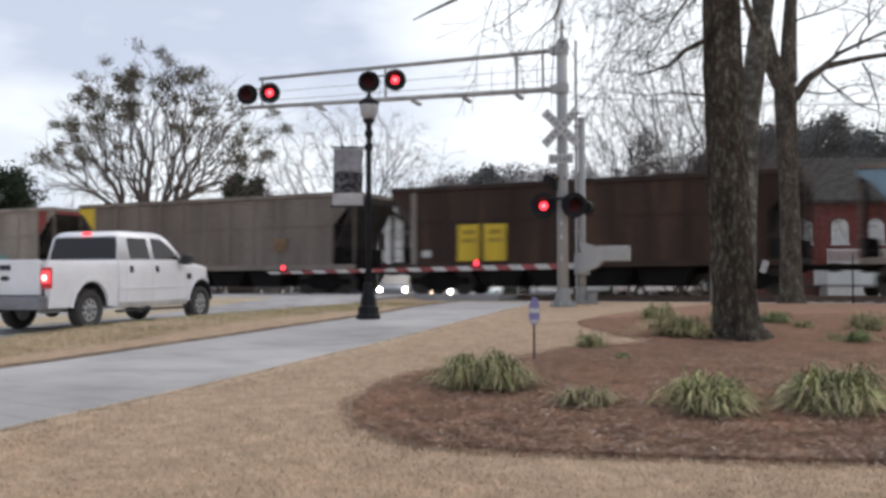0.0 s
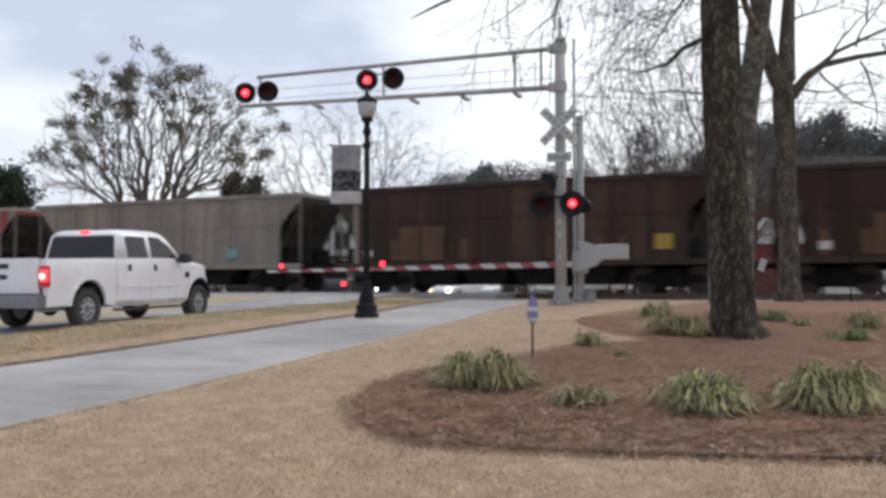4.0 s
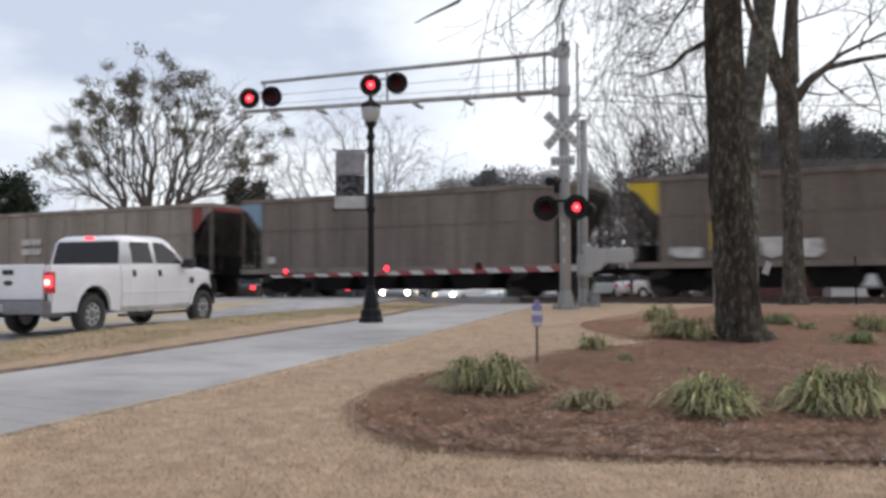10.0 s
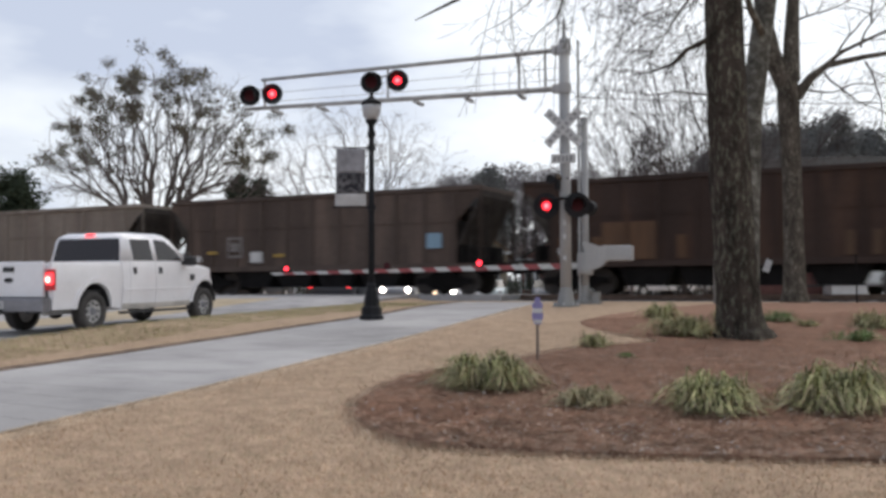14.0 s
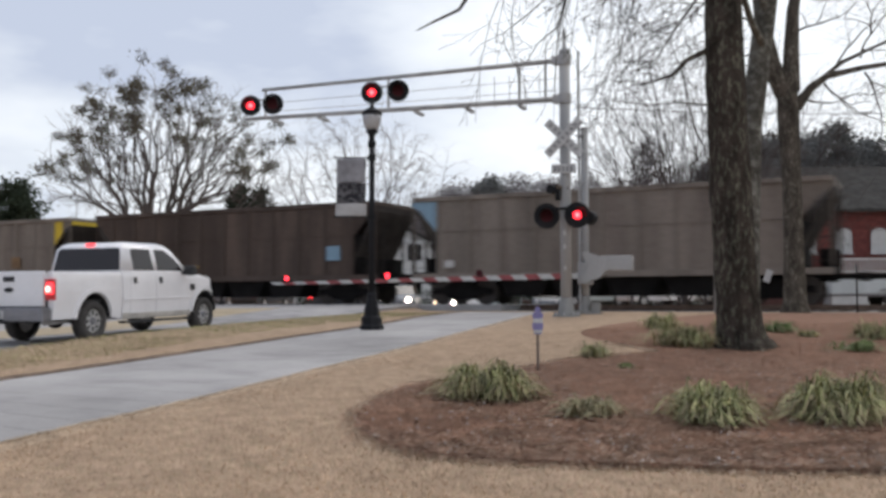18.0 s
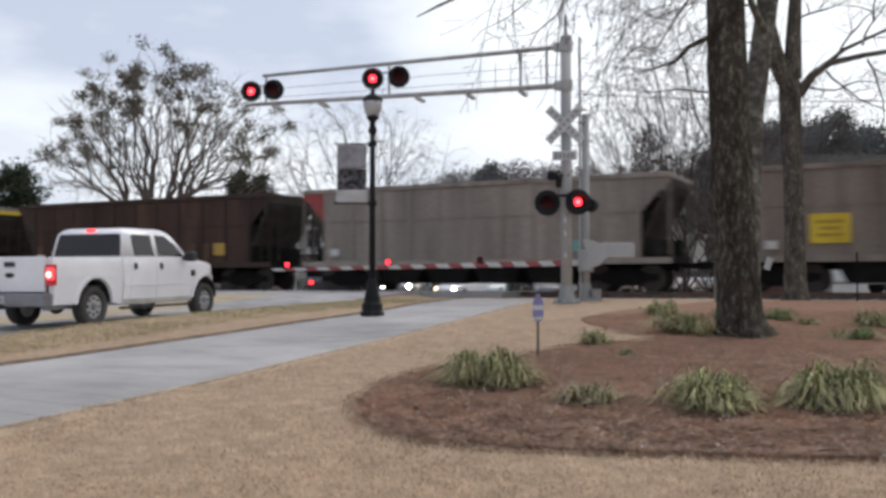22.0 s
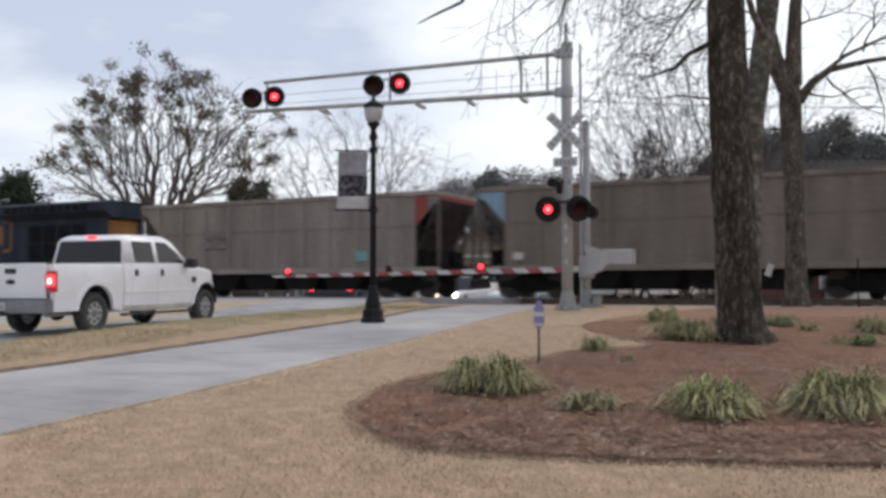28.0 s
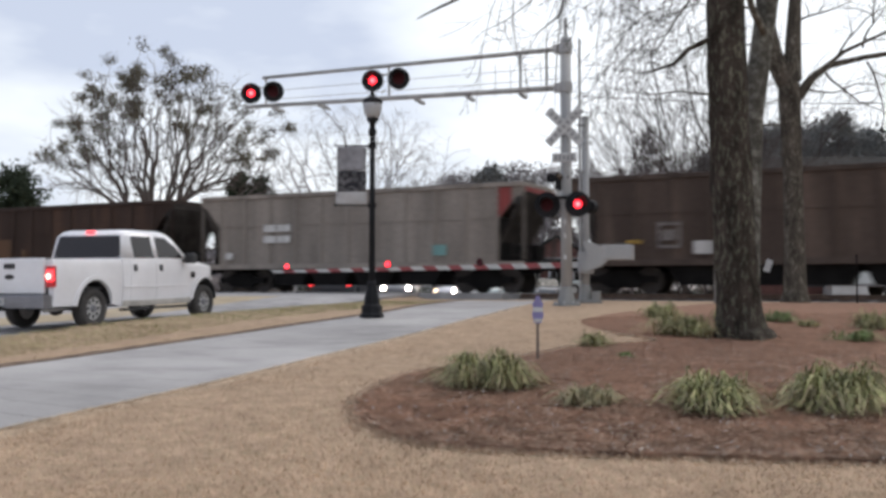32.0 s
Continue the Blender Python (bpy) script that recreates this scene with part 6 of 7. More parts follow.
M_DARKTWIG = material("dark_twig", (0.085, 0.073, 0.07), 0.95, 0, 0.8, 1.15, 1.0, 10, 0.1, spec=0.05)
M_OLIVE = material("olive_leaf", (0.112, 0.10, 0.072), 0.8, 0, 0.6, 1.4, 0.4, 6, 0.0, spec=0.15)
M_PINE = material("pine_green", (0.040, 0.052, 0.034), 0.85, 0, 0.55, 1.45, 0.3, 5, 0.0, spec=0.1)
# Distance haze is put into these two far colours.
M_FARPINE = material("hazed_far_pine", (0.165, 0.168, 0.165), 0.9, 0, 0.6, 1.3, 0.2, 3, 0.0, spec=0.05)
M_FARWOOD = material("hazed_far_wood", (0.27, 0.25, 0.255), 0.9, 0, 0.7, 1.2, 0.2, 3, 0.0, spec=0.05)
M_STRAP = material("strap_leaf", (0.20, 0.212, 0.085), 0.6, 0, 0.6, 1.4, 5, 20, 0.0, spec=0.3, speckle=(0.38, 0.34, 0.18), random_tone=0.12, island=0.6)
M_GREENSTRAP = material("green_strap_leaf", (0.11, 0.175, 0.055), 0.6, 0, 0.6, 1.4, 5, 20, 0.0, spec=0.3, island=0.5)
M_FADEDSTRAP = material("faded_strap_leaf", (0.235, 0.215, 0.125), 0.7, 0, 0.6, 1.4, 5, 20, 0.0, spec=0.2, island=0.5)
M_DRYLEAF = material("dry_leaf", (0.36, 0.285, 0.185), 0.8, 0, 0.7, 1.2, 5, 20, 0.0, spec=0.2, island=0.4)


class Wood:
    """Collects tapered tubes and leaves as plain lists."""

    def __init__(self, seed):
        self.v, self.f, self.lv, self.lf, self.tips, self.rng, self.split = [], [], [], [], [], random.Random(seed), None

    def limbs_follow(self):
        """What is added from here on is limbs and twigs, not trunk."""
        self.split = (len(self.v), len(self.f))

    def tube(self, pts, radii, n=6):
        base = len(self.v)
        for i, (p, r) in enumerate(zip(pts, radii)):
            d = (pts[min(i + 1, len(pts) - 1)] - pts[max(i - 1, 0)])
            d = d.normalized() if d.length > 1e-6 else Vector((0, 0, 1))
            side = d.cross(Vector((0.31, 0.95, 0.07))).normalized()
            up = d.cross(side)
            for k in range(n):
                a = k * math.tau / n
                self.v.append(tuple(p + side * (r * math.cos(a)) + up * (r * math.sin(a))))
        for i in range(len(pts) - 1):
            for k in range(n):
                a, b = base + i * n + k, base + i * n + (k + 1) % n
                self.f.append((a, b, b + n, a + n))

    def grow(self, p, d, length, r, depth, bend=0.25, lift=0.05, kids=(3, 4), shrink=0.62, spread=0.7, n=6):
        pts, radii = [p.copy()], [r]
        steps = 5 if depth > 1 else 3
        q, dd = p.copy(), d.normalized()
        for i in range(steps):
            dd = (dd + Vector((self.rng.uniform(-bend, bend), self.rng.uniform(-bend, bend), self.rng.uniform(-bend, bend) + lift))).normalized()
            q = q + dd * (length / steps)
            pts.append(q.copy())
            radii.append(max(r * (1 - 0.6 * (i + 1) / steps), 0.004))
        self.tube(pts, radii, max(3, n))
        if depth == 0:
            self.tips.append((q.copy(), dd.copy()))
            return
        for _ in range(self.rng.randint(*kids)):
            i = self.rng.randint(1, steps)
            side = Vector((self.rng.uniform(-1, 1), self.rng.uniform(-1, 1), self.rng.uniform(-0.6, 1.0)))
            side = (side - dd * side.dot(dd)).normalized()
            nd = (dd * (1 - spread * 0.5) + side * spread).normalized()
            self.grow(pts[i], nd, length * shrink * self.rng.uniform(0.75, 1.2), radii[i] * 0.62, depth - 1, bend, lift, kids, shrink, spread, n - 1)
        self.grow(q, dd, length * shrink, radii[-1], depth - 1, bend, lift, kids, shrink, spread, n - 1)

    def leaves(self, centre, spread, count, size):
        for _ in range(count):
            c = Vector(centre) + Vector((self.rng.gauss(0, spread), self.rng.gauss(0, spread), self.rng.gauss(0, spread * 0.7)))
            a = Vector((self.rng.uniform(-1, 1), self.rng.uniform(-1, 1), self.rng.uniform(-1, 1))).normalized()
            b = a.cross(Vector((self.rng.uniform(-1, 1), self.rng.uniform(-1, 1), self.rng.uniform(-1, 1)))).normalized()
            s = size * self.rng.uniform(0.6, 1.3)
            k = len(self.lv)
            self.lv += [tuple(c - a * s), tuple(c + b * s * 0.5), tuple(c + a * s), tuple(c - b * s * 0.5)]
            self.lf.append((k, k + 1, k + 2, k + 3))

    def plant(self, name, m, label, category, bark, leaf=None, crown_label="", twig=None):
        t = thing(name, m, label, category)
        nv, nf = self.split or (len(self.v), len(self.f))
        part("trunk", sheet("trunk", self.v[:nv], self.f[:nf], bark), bark, t)
        if nf < len(self.f):
            part("branching", sheet("branching", self.v[nv:], [tuple(i - nv for i in q) for q in self.f[nf:]], twig or bark), twig or bark, t, "bare limbs and twigs")
        if self.lf:
            part("crown", sheet("crown", self.lv, self.lf, leaf, False), leaf, t, crown_label)
        return t


V = Vector
wire = Wood(1)
wire.tube(wire_pts, [0.013] * 25, 5)
tagged(new("overhead_wire", sheet("overhead_wire", wire.v, wire.f, M_TRIM)), "thin dark overhead wire from the signal to a pole", "wire")
# the big trunk by the bed, its limbs reaching over the footpath
OX, OY = 4.42, 14.62
oak = Wood(11)
trunk_pts = [V((0.10, 0, -0.1)), V((0.06, 0, 0.12)), V((0.03, 0, 0.45)), V((-0.02, 0, 1.2)), V((-0.07, 0, 2.4)), V((-0.11, 0, 3.8)), V((-0.14, 0, 5.0)), V((-0.16, 0.05, 6.4)), V((-0.1, 0.1, 8.0)), V((0.1, 0.1, 10.0))]
rough_r = [0.48, 0.385, 0.33, 0.312, 0.303, 0.295, 0.285, 0.27, 0.22, 0.13]
fine_pts, fine_r = [], []
for i in range(len(trunk_pts) - 1):
    for q in range(9):
        fine_pts.append(trunk_pts[i].lerp(trunk_pts[i + 1], q / 9))
        fine_r.append(rough_r[i] + (rough_r[i + 1] - rough_r[i]) * q / 9)
oak.tube(fine_pts, fine_r, 36)
for i, (x, y, z) in enumerate(oak.v):
    a = math.atan2(y, x)
    k = 1 + 0.06 * noise.noise((math.cos(a) * 3, math.sin(a) * 3, z * 2.2)) + 0.06 * noise.noise((a * 4, z * 0.7, 5)) + 0.05 * noise.noise((math.cos(a) * 9, math.sin(a) * 9, z * 5)) + 0.04 * noise.noise((a * 11, z * 1.6, 2)) + (0.22 * max(0, math.sin(a * 4 + 0.6)) if z < 0.15 else 0)
    oak.v[i] = (x * k, y * k, z)
oak.limbs_follow()
for p, d, l, r in ((V((-0.14, 0, 7.3)), V((-1, -0.15, 0.42)), 2.6, 0.10), (V((-0.12, 0, 7.7)), V((-0.85, 0.5, 0.5)), 2.6, 0.10), (V((-0.1, 0, 8.0)), V((0.9, 0.3, 0.5)), 2.6, 0.10),
                   (V((0, 0, 8.3)), V((0.2, -0.8, 0.6)), 2.4, 0.09), (V((0, 0, 8.6)), V((-0.4, 0.7, 0.7)), 2.4, 0.09), (V((0.05, 0, 9.2)), V((0.4, 0.2, 1)), 2.2, 0.09)):
    oak.grow(p, d, l, r, 3, 0.20, 0.02, (2, 3), 0.62, 0.75, 7)
oak.tube([V((-0.2, 0, 6.3)), V((-1.2, 0, 7.3)), V((-2.6, 0, 7.2)), V((-3.4, 0, 6.5)), V((-3.88, 0, 5.74)), V((-4.21, 0, 5.23)), V((-4.57, 0, 5.06)), V((-4.88, 0, 4.9))], [0.09, 0.075, 0.06, 0.045, 0.035, 0.028, 0.02, 0.008], 6)
oak.tube([V((-1.2, 0, 7.3)), V((-2.2, 0, 6.6)), V((-2.48, 0, 5.74)), V((-2.59, 0, 5.26)), V((-2.7, 0, 4.95)), V((-3.01, 0, 4.69)), V((-3.25, 0, 4.27))], [0.05, 0.034, 0.024, 0.019, 0.014, 0.009, 0.004], 5)
oak.tube([V((-2.48, 0, 5.74)), V((-3.18, 0, 5.13)), V((-3.53, 0, 4.86)), V((-3.88, 0, 4.69)), V((-4.05, 0, 4.51))], [0.012, 0.010, 0.008, 0.006, 0.003], 4)
oak.tube([V((-0.36, 0, 4.6)), V((-0.71, 0, 4.43)), V((-0.93, 0, 4.21)), V((-1.28, 0, 4.08)), V((-1.54, 0, 4.06))], [0.05, 0.036, 0.026, 0.016, 0.005], 6)
oak.tube([V((-0.3, 0, 6.0)), V((-0.48, 0, 5.48)), V((-0.92, 0, 4.86)), V((-1.19, 0, 4.43)), V((-1.62, 0, 4.34))], [0.03, 0.022, 0.016, 0.012, 0.004], 5)
oak.tube([V((-0.3, 0, 3.72)), V((-0.85, 0, 3.78)), V((-1.28, 0, 3.73)), V((-1.89, 0, 3.81))], [0.02, 0.014, 0.010, 0.004], 5)
for p, d, l, r in ((V((-0.71, 0, 4.43)), V((-0.7, 0.1, -0.6)), 0.4, 0.012), (V((-0.93, 0, 4.21)), V((-0.6, -0.1, -0.7)), 0.4, 0.01), (V((-1.1, 0, 4.15)), V((-0.8, 0.1, 0.5)), 0.4, 0.009), (V((-0.92, 0, 4.86)), V((-0.8, 0, 0.2)), 0.5, 0.01),
                   (V((-0.36, 0, 3.0)), V((-0.8, 0, -0.5)), 0.5, 0.012), (V((-2.7, 0, 4.95)), V((0.3, 0, -0.8)), 0.45, 0.006), (V((-3.53, 0, 4.86)), V((0.1, 0, -0.9)), 0.5, 0.006), (V((-3.0, 0, 4.7)), V((-0.7, 0, -0.3)), 0.5, 0.006)):
    oak.grow(p, d, l, r, 2, 0.28, -0.02, (2, 3), 0.66, 0.8, 4)
# thin hanging twigs over the path
for i in range(24):
    p = V((oak.rng.uniform(-2.7, -0.4), oak.rng.uniform(-1.2, 1.2), oak.rng.uniform(5.0, 6.2)))
    oak.grow(p, V((oak.rng.uniform(-0.9, 0.3), oak.rng.uniform(-0.3, 0.3), -0.6)), oak.rng.uniform(0.4, 0.8), 0.006, 2, 0.22, -0.02, (1, 3), 0.65, 0.75, 4)
# long fine twigs arch down and outwards from the limb
for i in range(10):
    t = (i + oak.rng.random()) / 10
    a = V((-0.5 - 2.3 * t, 0, 6.9 + 0.35 * math.sin(math.pi * t)))
    e = V((a.x - oak.rng.uniform(0.5, 1.5), oak.rng.uniform(-0.5, 0.5), oak.rng.uniform(3.25, 4.7)))
    arc = [a.lerp(e, s / 7) + V((-0.45 * math.sin(math.pi * s / 7) * (0.6 + 0.4 * math.sin(i)), oak.rng.gauss(0, 0.02), oak.rng.gauss(0, 0.03))) for s in range(8)]
    oak.tube(arc, [0.010 - 0.001 * s for s in range(8)], 4)
    for s in (3, 4, 5, 6):
        oak.grow(arc[s], V((oak.rng.uniform(-0.8, 0.5), oak.rng.uniform(-0.3, 0.3), -0.6)), oak.rng.uniform(0.25, 0.6), 0.0045, 1, 0.2, -0.03, (1, 2), 0.65, 0.7, 3)
# a net of weeping twigs before the sky beside the trunk
for i in range(20):
    a = V((oak.rng.uniform(-1.5, -0.25), oak.rng.uniform(-0.4, 0.4), oak.rng.uniform(4.4, 6.3)))
    e = a + V((oak.rng.uniform(-1.3, -0.35), oak.rng.uniform(-0.4, 0.4), oak.rng.uniform(-1.9, -0.5)))
    e.z = max(e.z, 3.05)
    arc = [a.lerp(e, s / 6) + V((-0.12 * math.sin(math.pi * s / 6), oak.rng.gauss(0, 0.02), 0.28 * math.sin(math.pi * s / 6) + oak.rng.gauss(0, 0.015))) for s in range(7)]
    oak.tube(arc, [0.0068 - 0.0007 * s for s in range(7)], 4)
    for s in (1, 2, 3, 4, 5, 6):
        oak.grow(arc[s], V((oak.rng.uniform(-0.9, 0.3), oak.rng.uniform(-0.4, 0.4), oak.rng.uniform(-0.9, 0.35))), oak.rng.uniform(0.2, 0.5), 0.004, 1, 0.2, -0.03, (1, 2), 0.65, 0.7, 3)
# short spurs along the low limb
for i in range(26):
    t = (i + oak.rng.random()) / 26
    p = V((-0.4 - 1.15 * t, 0, 4.58 - 0.52 * t ** 0.7))
    oak.grow(p, V((oak.rng.uniform(-0.8, 0.4), oak.rng.uniform(-0.4, 0.4), oak.rng.uniform(-1, 0.8))), oak.rng.uniform(0.12, 0.3), 0.006, 1, 0.25, 0.0, (1, 2), 0.65, 0.8, 3)
oak.plant("oak_tree", pose(OX, OY, ground_z(OX, OY)), "large bare tree with rough dark bark in the mulch bed", "tree", M_BARK)

lich = Wood(4)
lich.tube([V((-0.15, 0, -0.1)), V((-0.14, 0, 0.4)), V((-0.09, 0, 2.0)), V((-0.02, 0, 4.0)), V((0.22, 0, 5.6)), V((0.45, 0, 7.2)), V((0.6, 0, 9)), V((0.7, 0, 11))], [0.32, 0.235, 0.215, 0.225, 0.22, 0.2, 0.16, 0.1], 14)
lich.limbs_follow()
for i in range(9):
    lich.grow(V((0.3 + i * 0.05, 0, 5.6 + i * 0.55)), V((lich.rng.uniform(-1, 1), lich.rng.uniform(-1, 1), 0.55)), 2.4, 0.09, 3, 0.2, 0.02, (2, 3), 0.62, 0.7, 6)
lich.plant("bare_tree", pose(6.28, 19.6, ground_z(6.28, 19.6)), "bare tree with pale lichen on its grey bark", "tree", M_LICHEN)

fork = Wood(8)
UP = V((0, 0, 0.55))
fork.tube([V((0, 0, -0.1)), V((0, 0, 0.3)), V((0, 0, 1.5)), V((-0.02, 0, 3.4)), V((-0.08, 0, 5.4)), V((-0.1, 0, 6.4))], [0.42, 0.31, 0.26, 0.25, 0.29, 0.24], 14)
fork.limbs_follow()
fork.tube([UP + q for q in (V((-0.15, 0, 5.3)), V((-0.5, 0, 6.1)), V((-0.72, 0, 7.2)), V((-0.9, 0, 9.0)), V((-1.2, 0, 11.5)))], [0.26, 0.24, 0.2, 0.15, 0.06], 10)
fork.tube([UP + q for q in (V((0.0, 0, 5.4)), V((0.08, 0.1, 6.6)), V((0.14, 0.1, 7.6)), V((0.35, 0.1, 8.8)), V((0.9, 0.1, 11)))], [0.24, 0.20, 0.16, 0.12, 0.05], 10)
fork.tube([UP + q for q in (V((0.15, 0, 4.95)), V((0.5, -0.1, 5.45)), V((0.95, -0.1, 5.78)), V((1.9, -0.1, 6.0)), V((3.2, -0.1, 6.2)), V((4.6, 0, 6.6)))], [0.16, 0.12, 0.09, 0.07, 0.055, 0.03], 9)
fork.tube([UP + q for q in (V((0.8, -0.1, 5.7)), V((1.35, -0.1, 6.15)), V((2.2, -0.1, 6.55)), V((3.2, -0.1, 7.0)))], [0.065, 0.055, 0.04, 0.022], 7)
for p, d in (((1.9, 0, 6.3), (0.4, 0.1, 0.9)), ((3.0, 0, 6.5), (0.5, 0.2, 0.8)), ((2.6, 0, 6.4), (0.4, -0.2, -0.8)), ((2.2, 0, 6.95), (0.3, 0.2, 0.9)), ((-0.7, 0, 7.2), (-0.8, 0.1, 0.5)), ((-0.6, 0, 6.4), (-0.9, 0.2, 0.3)),
             ((4.2, 0, 6.5), (0.3, 0.2, 0.9)), ((1.2, 0, 6.0), (0.3, -0.1, 0.95)), ((3.4, 0, 6.15), (0.3, 0, -0.8)), ((2.0, 0, 5.9), (0.5, 0.1, -0.8)), ((0.9, 0, 5.6), (0.7, 0.2, -0.5)), ((2.8, 0, 6.8), (0.5, -0.1, 0.7)), ((0.15, 0, 7.0), (0.8, -0.2, 0.5)),
             ((0.1, 0, 7.8), (0.8, 0.2, 0.5)), ((-0.9, 0, 9), (-0.5, 0.4, 0.7)), ((0.4, 0, 8.9), (0.6, -0.4, 0.7)), ((0.3, 0, 5.2), (0.8, 0.1, -0.15)), ((3.9, 0, 6.7), (0.7, 0.1, 0.3)), ((-0.3, 0, 4.2), (-0.8, 0.2, 0.2))):
    fork.grow(V(p) + UP, V(d), 1.5, 0.034, 3, 0.25, 0.0, (2, 4), 0.68, 0.75, 5)
fork.plant("bare_tree", pose(9.27, 25.6, ground_z(9.27, 25.6)), "forked bare tree with dark bark near the track", "tree", M_FORKBARK)

# crowns that fan out from a short trunk: each tip joins the skeleton where wood and way are shortest
def fan_tree(seed, origins, centre, radii, tips, floor, r_tip=0.012, droop=0.0, inner=0.5, pull=0.45, bumps=0.16, power=0.44):
    """A Wood whose limbs reach points spread through a domed crown. origins: feet of the stems, in the tree's space."""
    w = Wood(seed)
    c, rad = V(centre), V(radii)
    goals = []
    while len(goals) < tips:
        d = V((w.rng.gauss(0, 1), w.rng.gauss(0, 1), w.rng.gauss(0, 1))).normalized()
        k = (inner + (1 - inner) * w.rng.random() ** 0.6) * (1 + bumps * noise.noise(d * 2.2 + V((seed, 0, 0))) + bumps * noise.noise(d * 5 + V((0, seed, 0))))
        g = c + V((d.x * rad.x, d.y * rad.y, d.z * rad.z)) * k
        if g.z > floor:
            goals.append(g)
    goals.sort(key=lambda g: (g - c).length)
    pos, up, way = [], [], []
    for o, top in origins:
        for i in range(7):
            t = i / 6
            pos.append(V(o).lerp(V(top), t))
            up.append(len(pos) - 2 if i else -1)
            way.append(way[-1] + (pos[-1] - pos[-2]).length if i else 0.0)
    ends = []
    for g in goals:
        table = np.array([tuple(p) for p in pos])
        gap = table - np.array(tuple(g))
        cost = np.sqrt((gap ** 2).sum(1)) + pull * np.array(way) + np.where(table[:, 2] > g.z + 0.4, 3.0, 0.0)
        at = int(cost.argmin())
        start = pos[at]
        n = max(2, int((g - start).length / 0.7))
        bow = V((w.rng.uniform(-1, 1), w.rng.uniform(-1, 1), 0.8)) * 0.05 * (g - start).length
        last = at
        for i in range(1, n + 1):
            t = i / n
            p = start.lerp(g, t) + bow * (4 * t * (1 - t)) + V((w.rng.gauss(0, 0.025), w.rng.gauss(0, 0.025), w.rng.gauss(0, 0.025) - droop * t * t))
            pos.append(p)
            up.append(last)
            way.append(way[last] + (p - pos[last]).length)
            last = len(pos) - 1
        ends.append(last)
    load = [0.0] * len(pos)
    for e in ends:
        load[e] = 1.0
    for i in range(len(pos) - 1, -1, -1):
        load[i] = max(load[i], 0.6)
        if up[i] >= 0:
            load[up[i]] += load[i] if not (load[i] == 0.6 and i not in ends) else 0
    size = [r_tip * q ** power for q in load]
    main = max(size)
    strands, done = [], set()
    for e in sorted(range(len(pos)), key=lambda i: -way[i]):
        if e in done:
            continue
        line = [e]
        while up[line[-1]] >= 0:
            line.append(up[line[-1]])
            if line[-1] in done:
                break
        done.update(line)
        strands.append(line[::-1])
    trunks = [q for q in strands if up[q[0]] < 0]
    for q in trunks:
        w.tube([pos[i] for i in q], [size[i] for i in q], 8)
    w.limbs_follow()
    for q in strands:
        if up[q[0]] >= 0:
            w.tube([pos[i] for i in q], [min(size[q[1]] * 1.15, size[i]) for i in q], 6 if size[q[0]] > main * 0.3 else 4)
    w.tips = [(pos[e], (pos[e] - pos[up[e]]).normalized()) for e in ends]
    return w


# large spreading tree beyond the track, some leaves left on its tips
big = fan_tree(21, [((-0.5, 0.2, -0.3), (-2.0, 0.4, 6.2)), ((-0.25, 0.5, -0.3), (-0.9, 0.8, 6.6)), ((0.0, -0.4, -0.3), (-0.1, -0.8, 6.4)), ((0.25, 0.3, -0.3), (0.6, 0.4, 6.8)), ((0.5, 0, -0.3), (1.5, -0.2, 6.2))], (0.5, 0, 7.5), (8.0, 5.5, 8.2), 1080, 6.9, 0.0135, inner=0.24, pull=0.72, bumps=0.16, power=0.535)
for p, d in big.tips:
    edge = ((p.x / 7.5) ** 2 + ((p.z - 7.4) / 8.3) ** 2) ** 0.5
    share = (0.17 + 0.30 * (edge > 0.75)) * (1.25 if p.x < -0.5 else 0.7) * (1.25 if p.z > 13.2 else 1.0)
    if edge > 0.48 and p.z > 8.6 and big.rng.random() < share:
        for _ in range(2):
            big.leaves(p + V((big.rng.gauss(0, 0.2), big.rng.gauss(0, 0.2), big.rng.gauss(0, 0.15))), 0.22, 50, 0.09)
for p, d in list(big.tips):
    for _ in range(2):
        big.grow(p, d + V((big.rng.uniform(-0.9, 0.9), big.rng.uniform(-0.9, 0.9), big.rng.uniform(-0.5, 0.6))), big.rng.uniform(0.4, 0.8), 0.011, 0, 0.2, 0.0, (1, 2), 0.6, 0.7, 3)
big.plant("spreading_tree", pose(-18.2, 60, 0.5), "spreading tree with sparse olive leaves behind the train", "tree", M_TWIG, M_OLIVE, "sparse olive-brown leaf clumps")


def bare(seed, x, y, h, spread, mat, words, tips=260, r_tip=0.012, droop=0.35):
    w = fan_tree(seed, [((0, 0, -0.3), (0.15, 0, h * 0.36))], (0, 0, h * 0.52), (h * spread, h * spread, h * 0.48), tips, h * 0.3, r_tip, droop, 0.3, 0.8, 0.22)
    for p, d in list(w.tips):
        for _ in range(5):
            w.grow(p, (d + V((w.rng.uniform(-0.8, 0.8), w.rng.uniform(-0.8, 0.8), w.rng.uniform(-0.9, 0.3)))), 0.07 * h * w.rng.uniform(0.5, 1.2), r_tip * 0.55, 0, 0.25, -0.12, (1, 2), 0.6, 0.7, 3)
    return w.plant("bare_tree", pose(x, y, 0.45), words, "tree", mat)


bare(31, -6.2, 68, 15.5, 0.52, M_MIDTWIG, "grey bare tree behind the houses", 620, 0.012, 0.7)
bare(32, -1.8, 74, 11.0, 0.45, M_GREYTWIG, "pale grey bare tree behind the houses", 180)
bare(33, 10.0, 52, 13.0, 0.30, M_MIDTWIG, "grey bare tree beyond the track", 200, 0.009, 0.3)
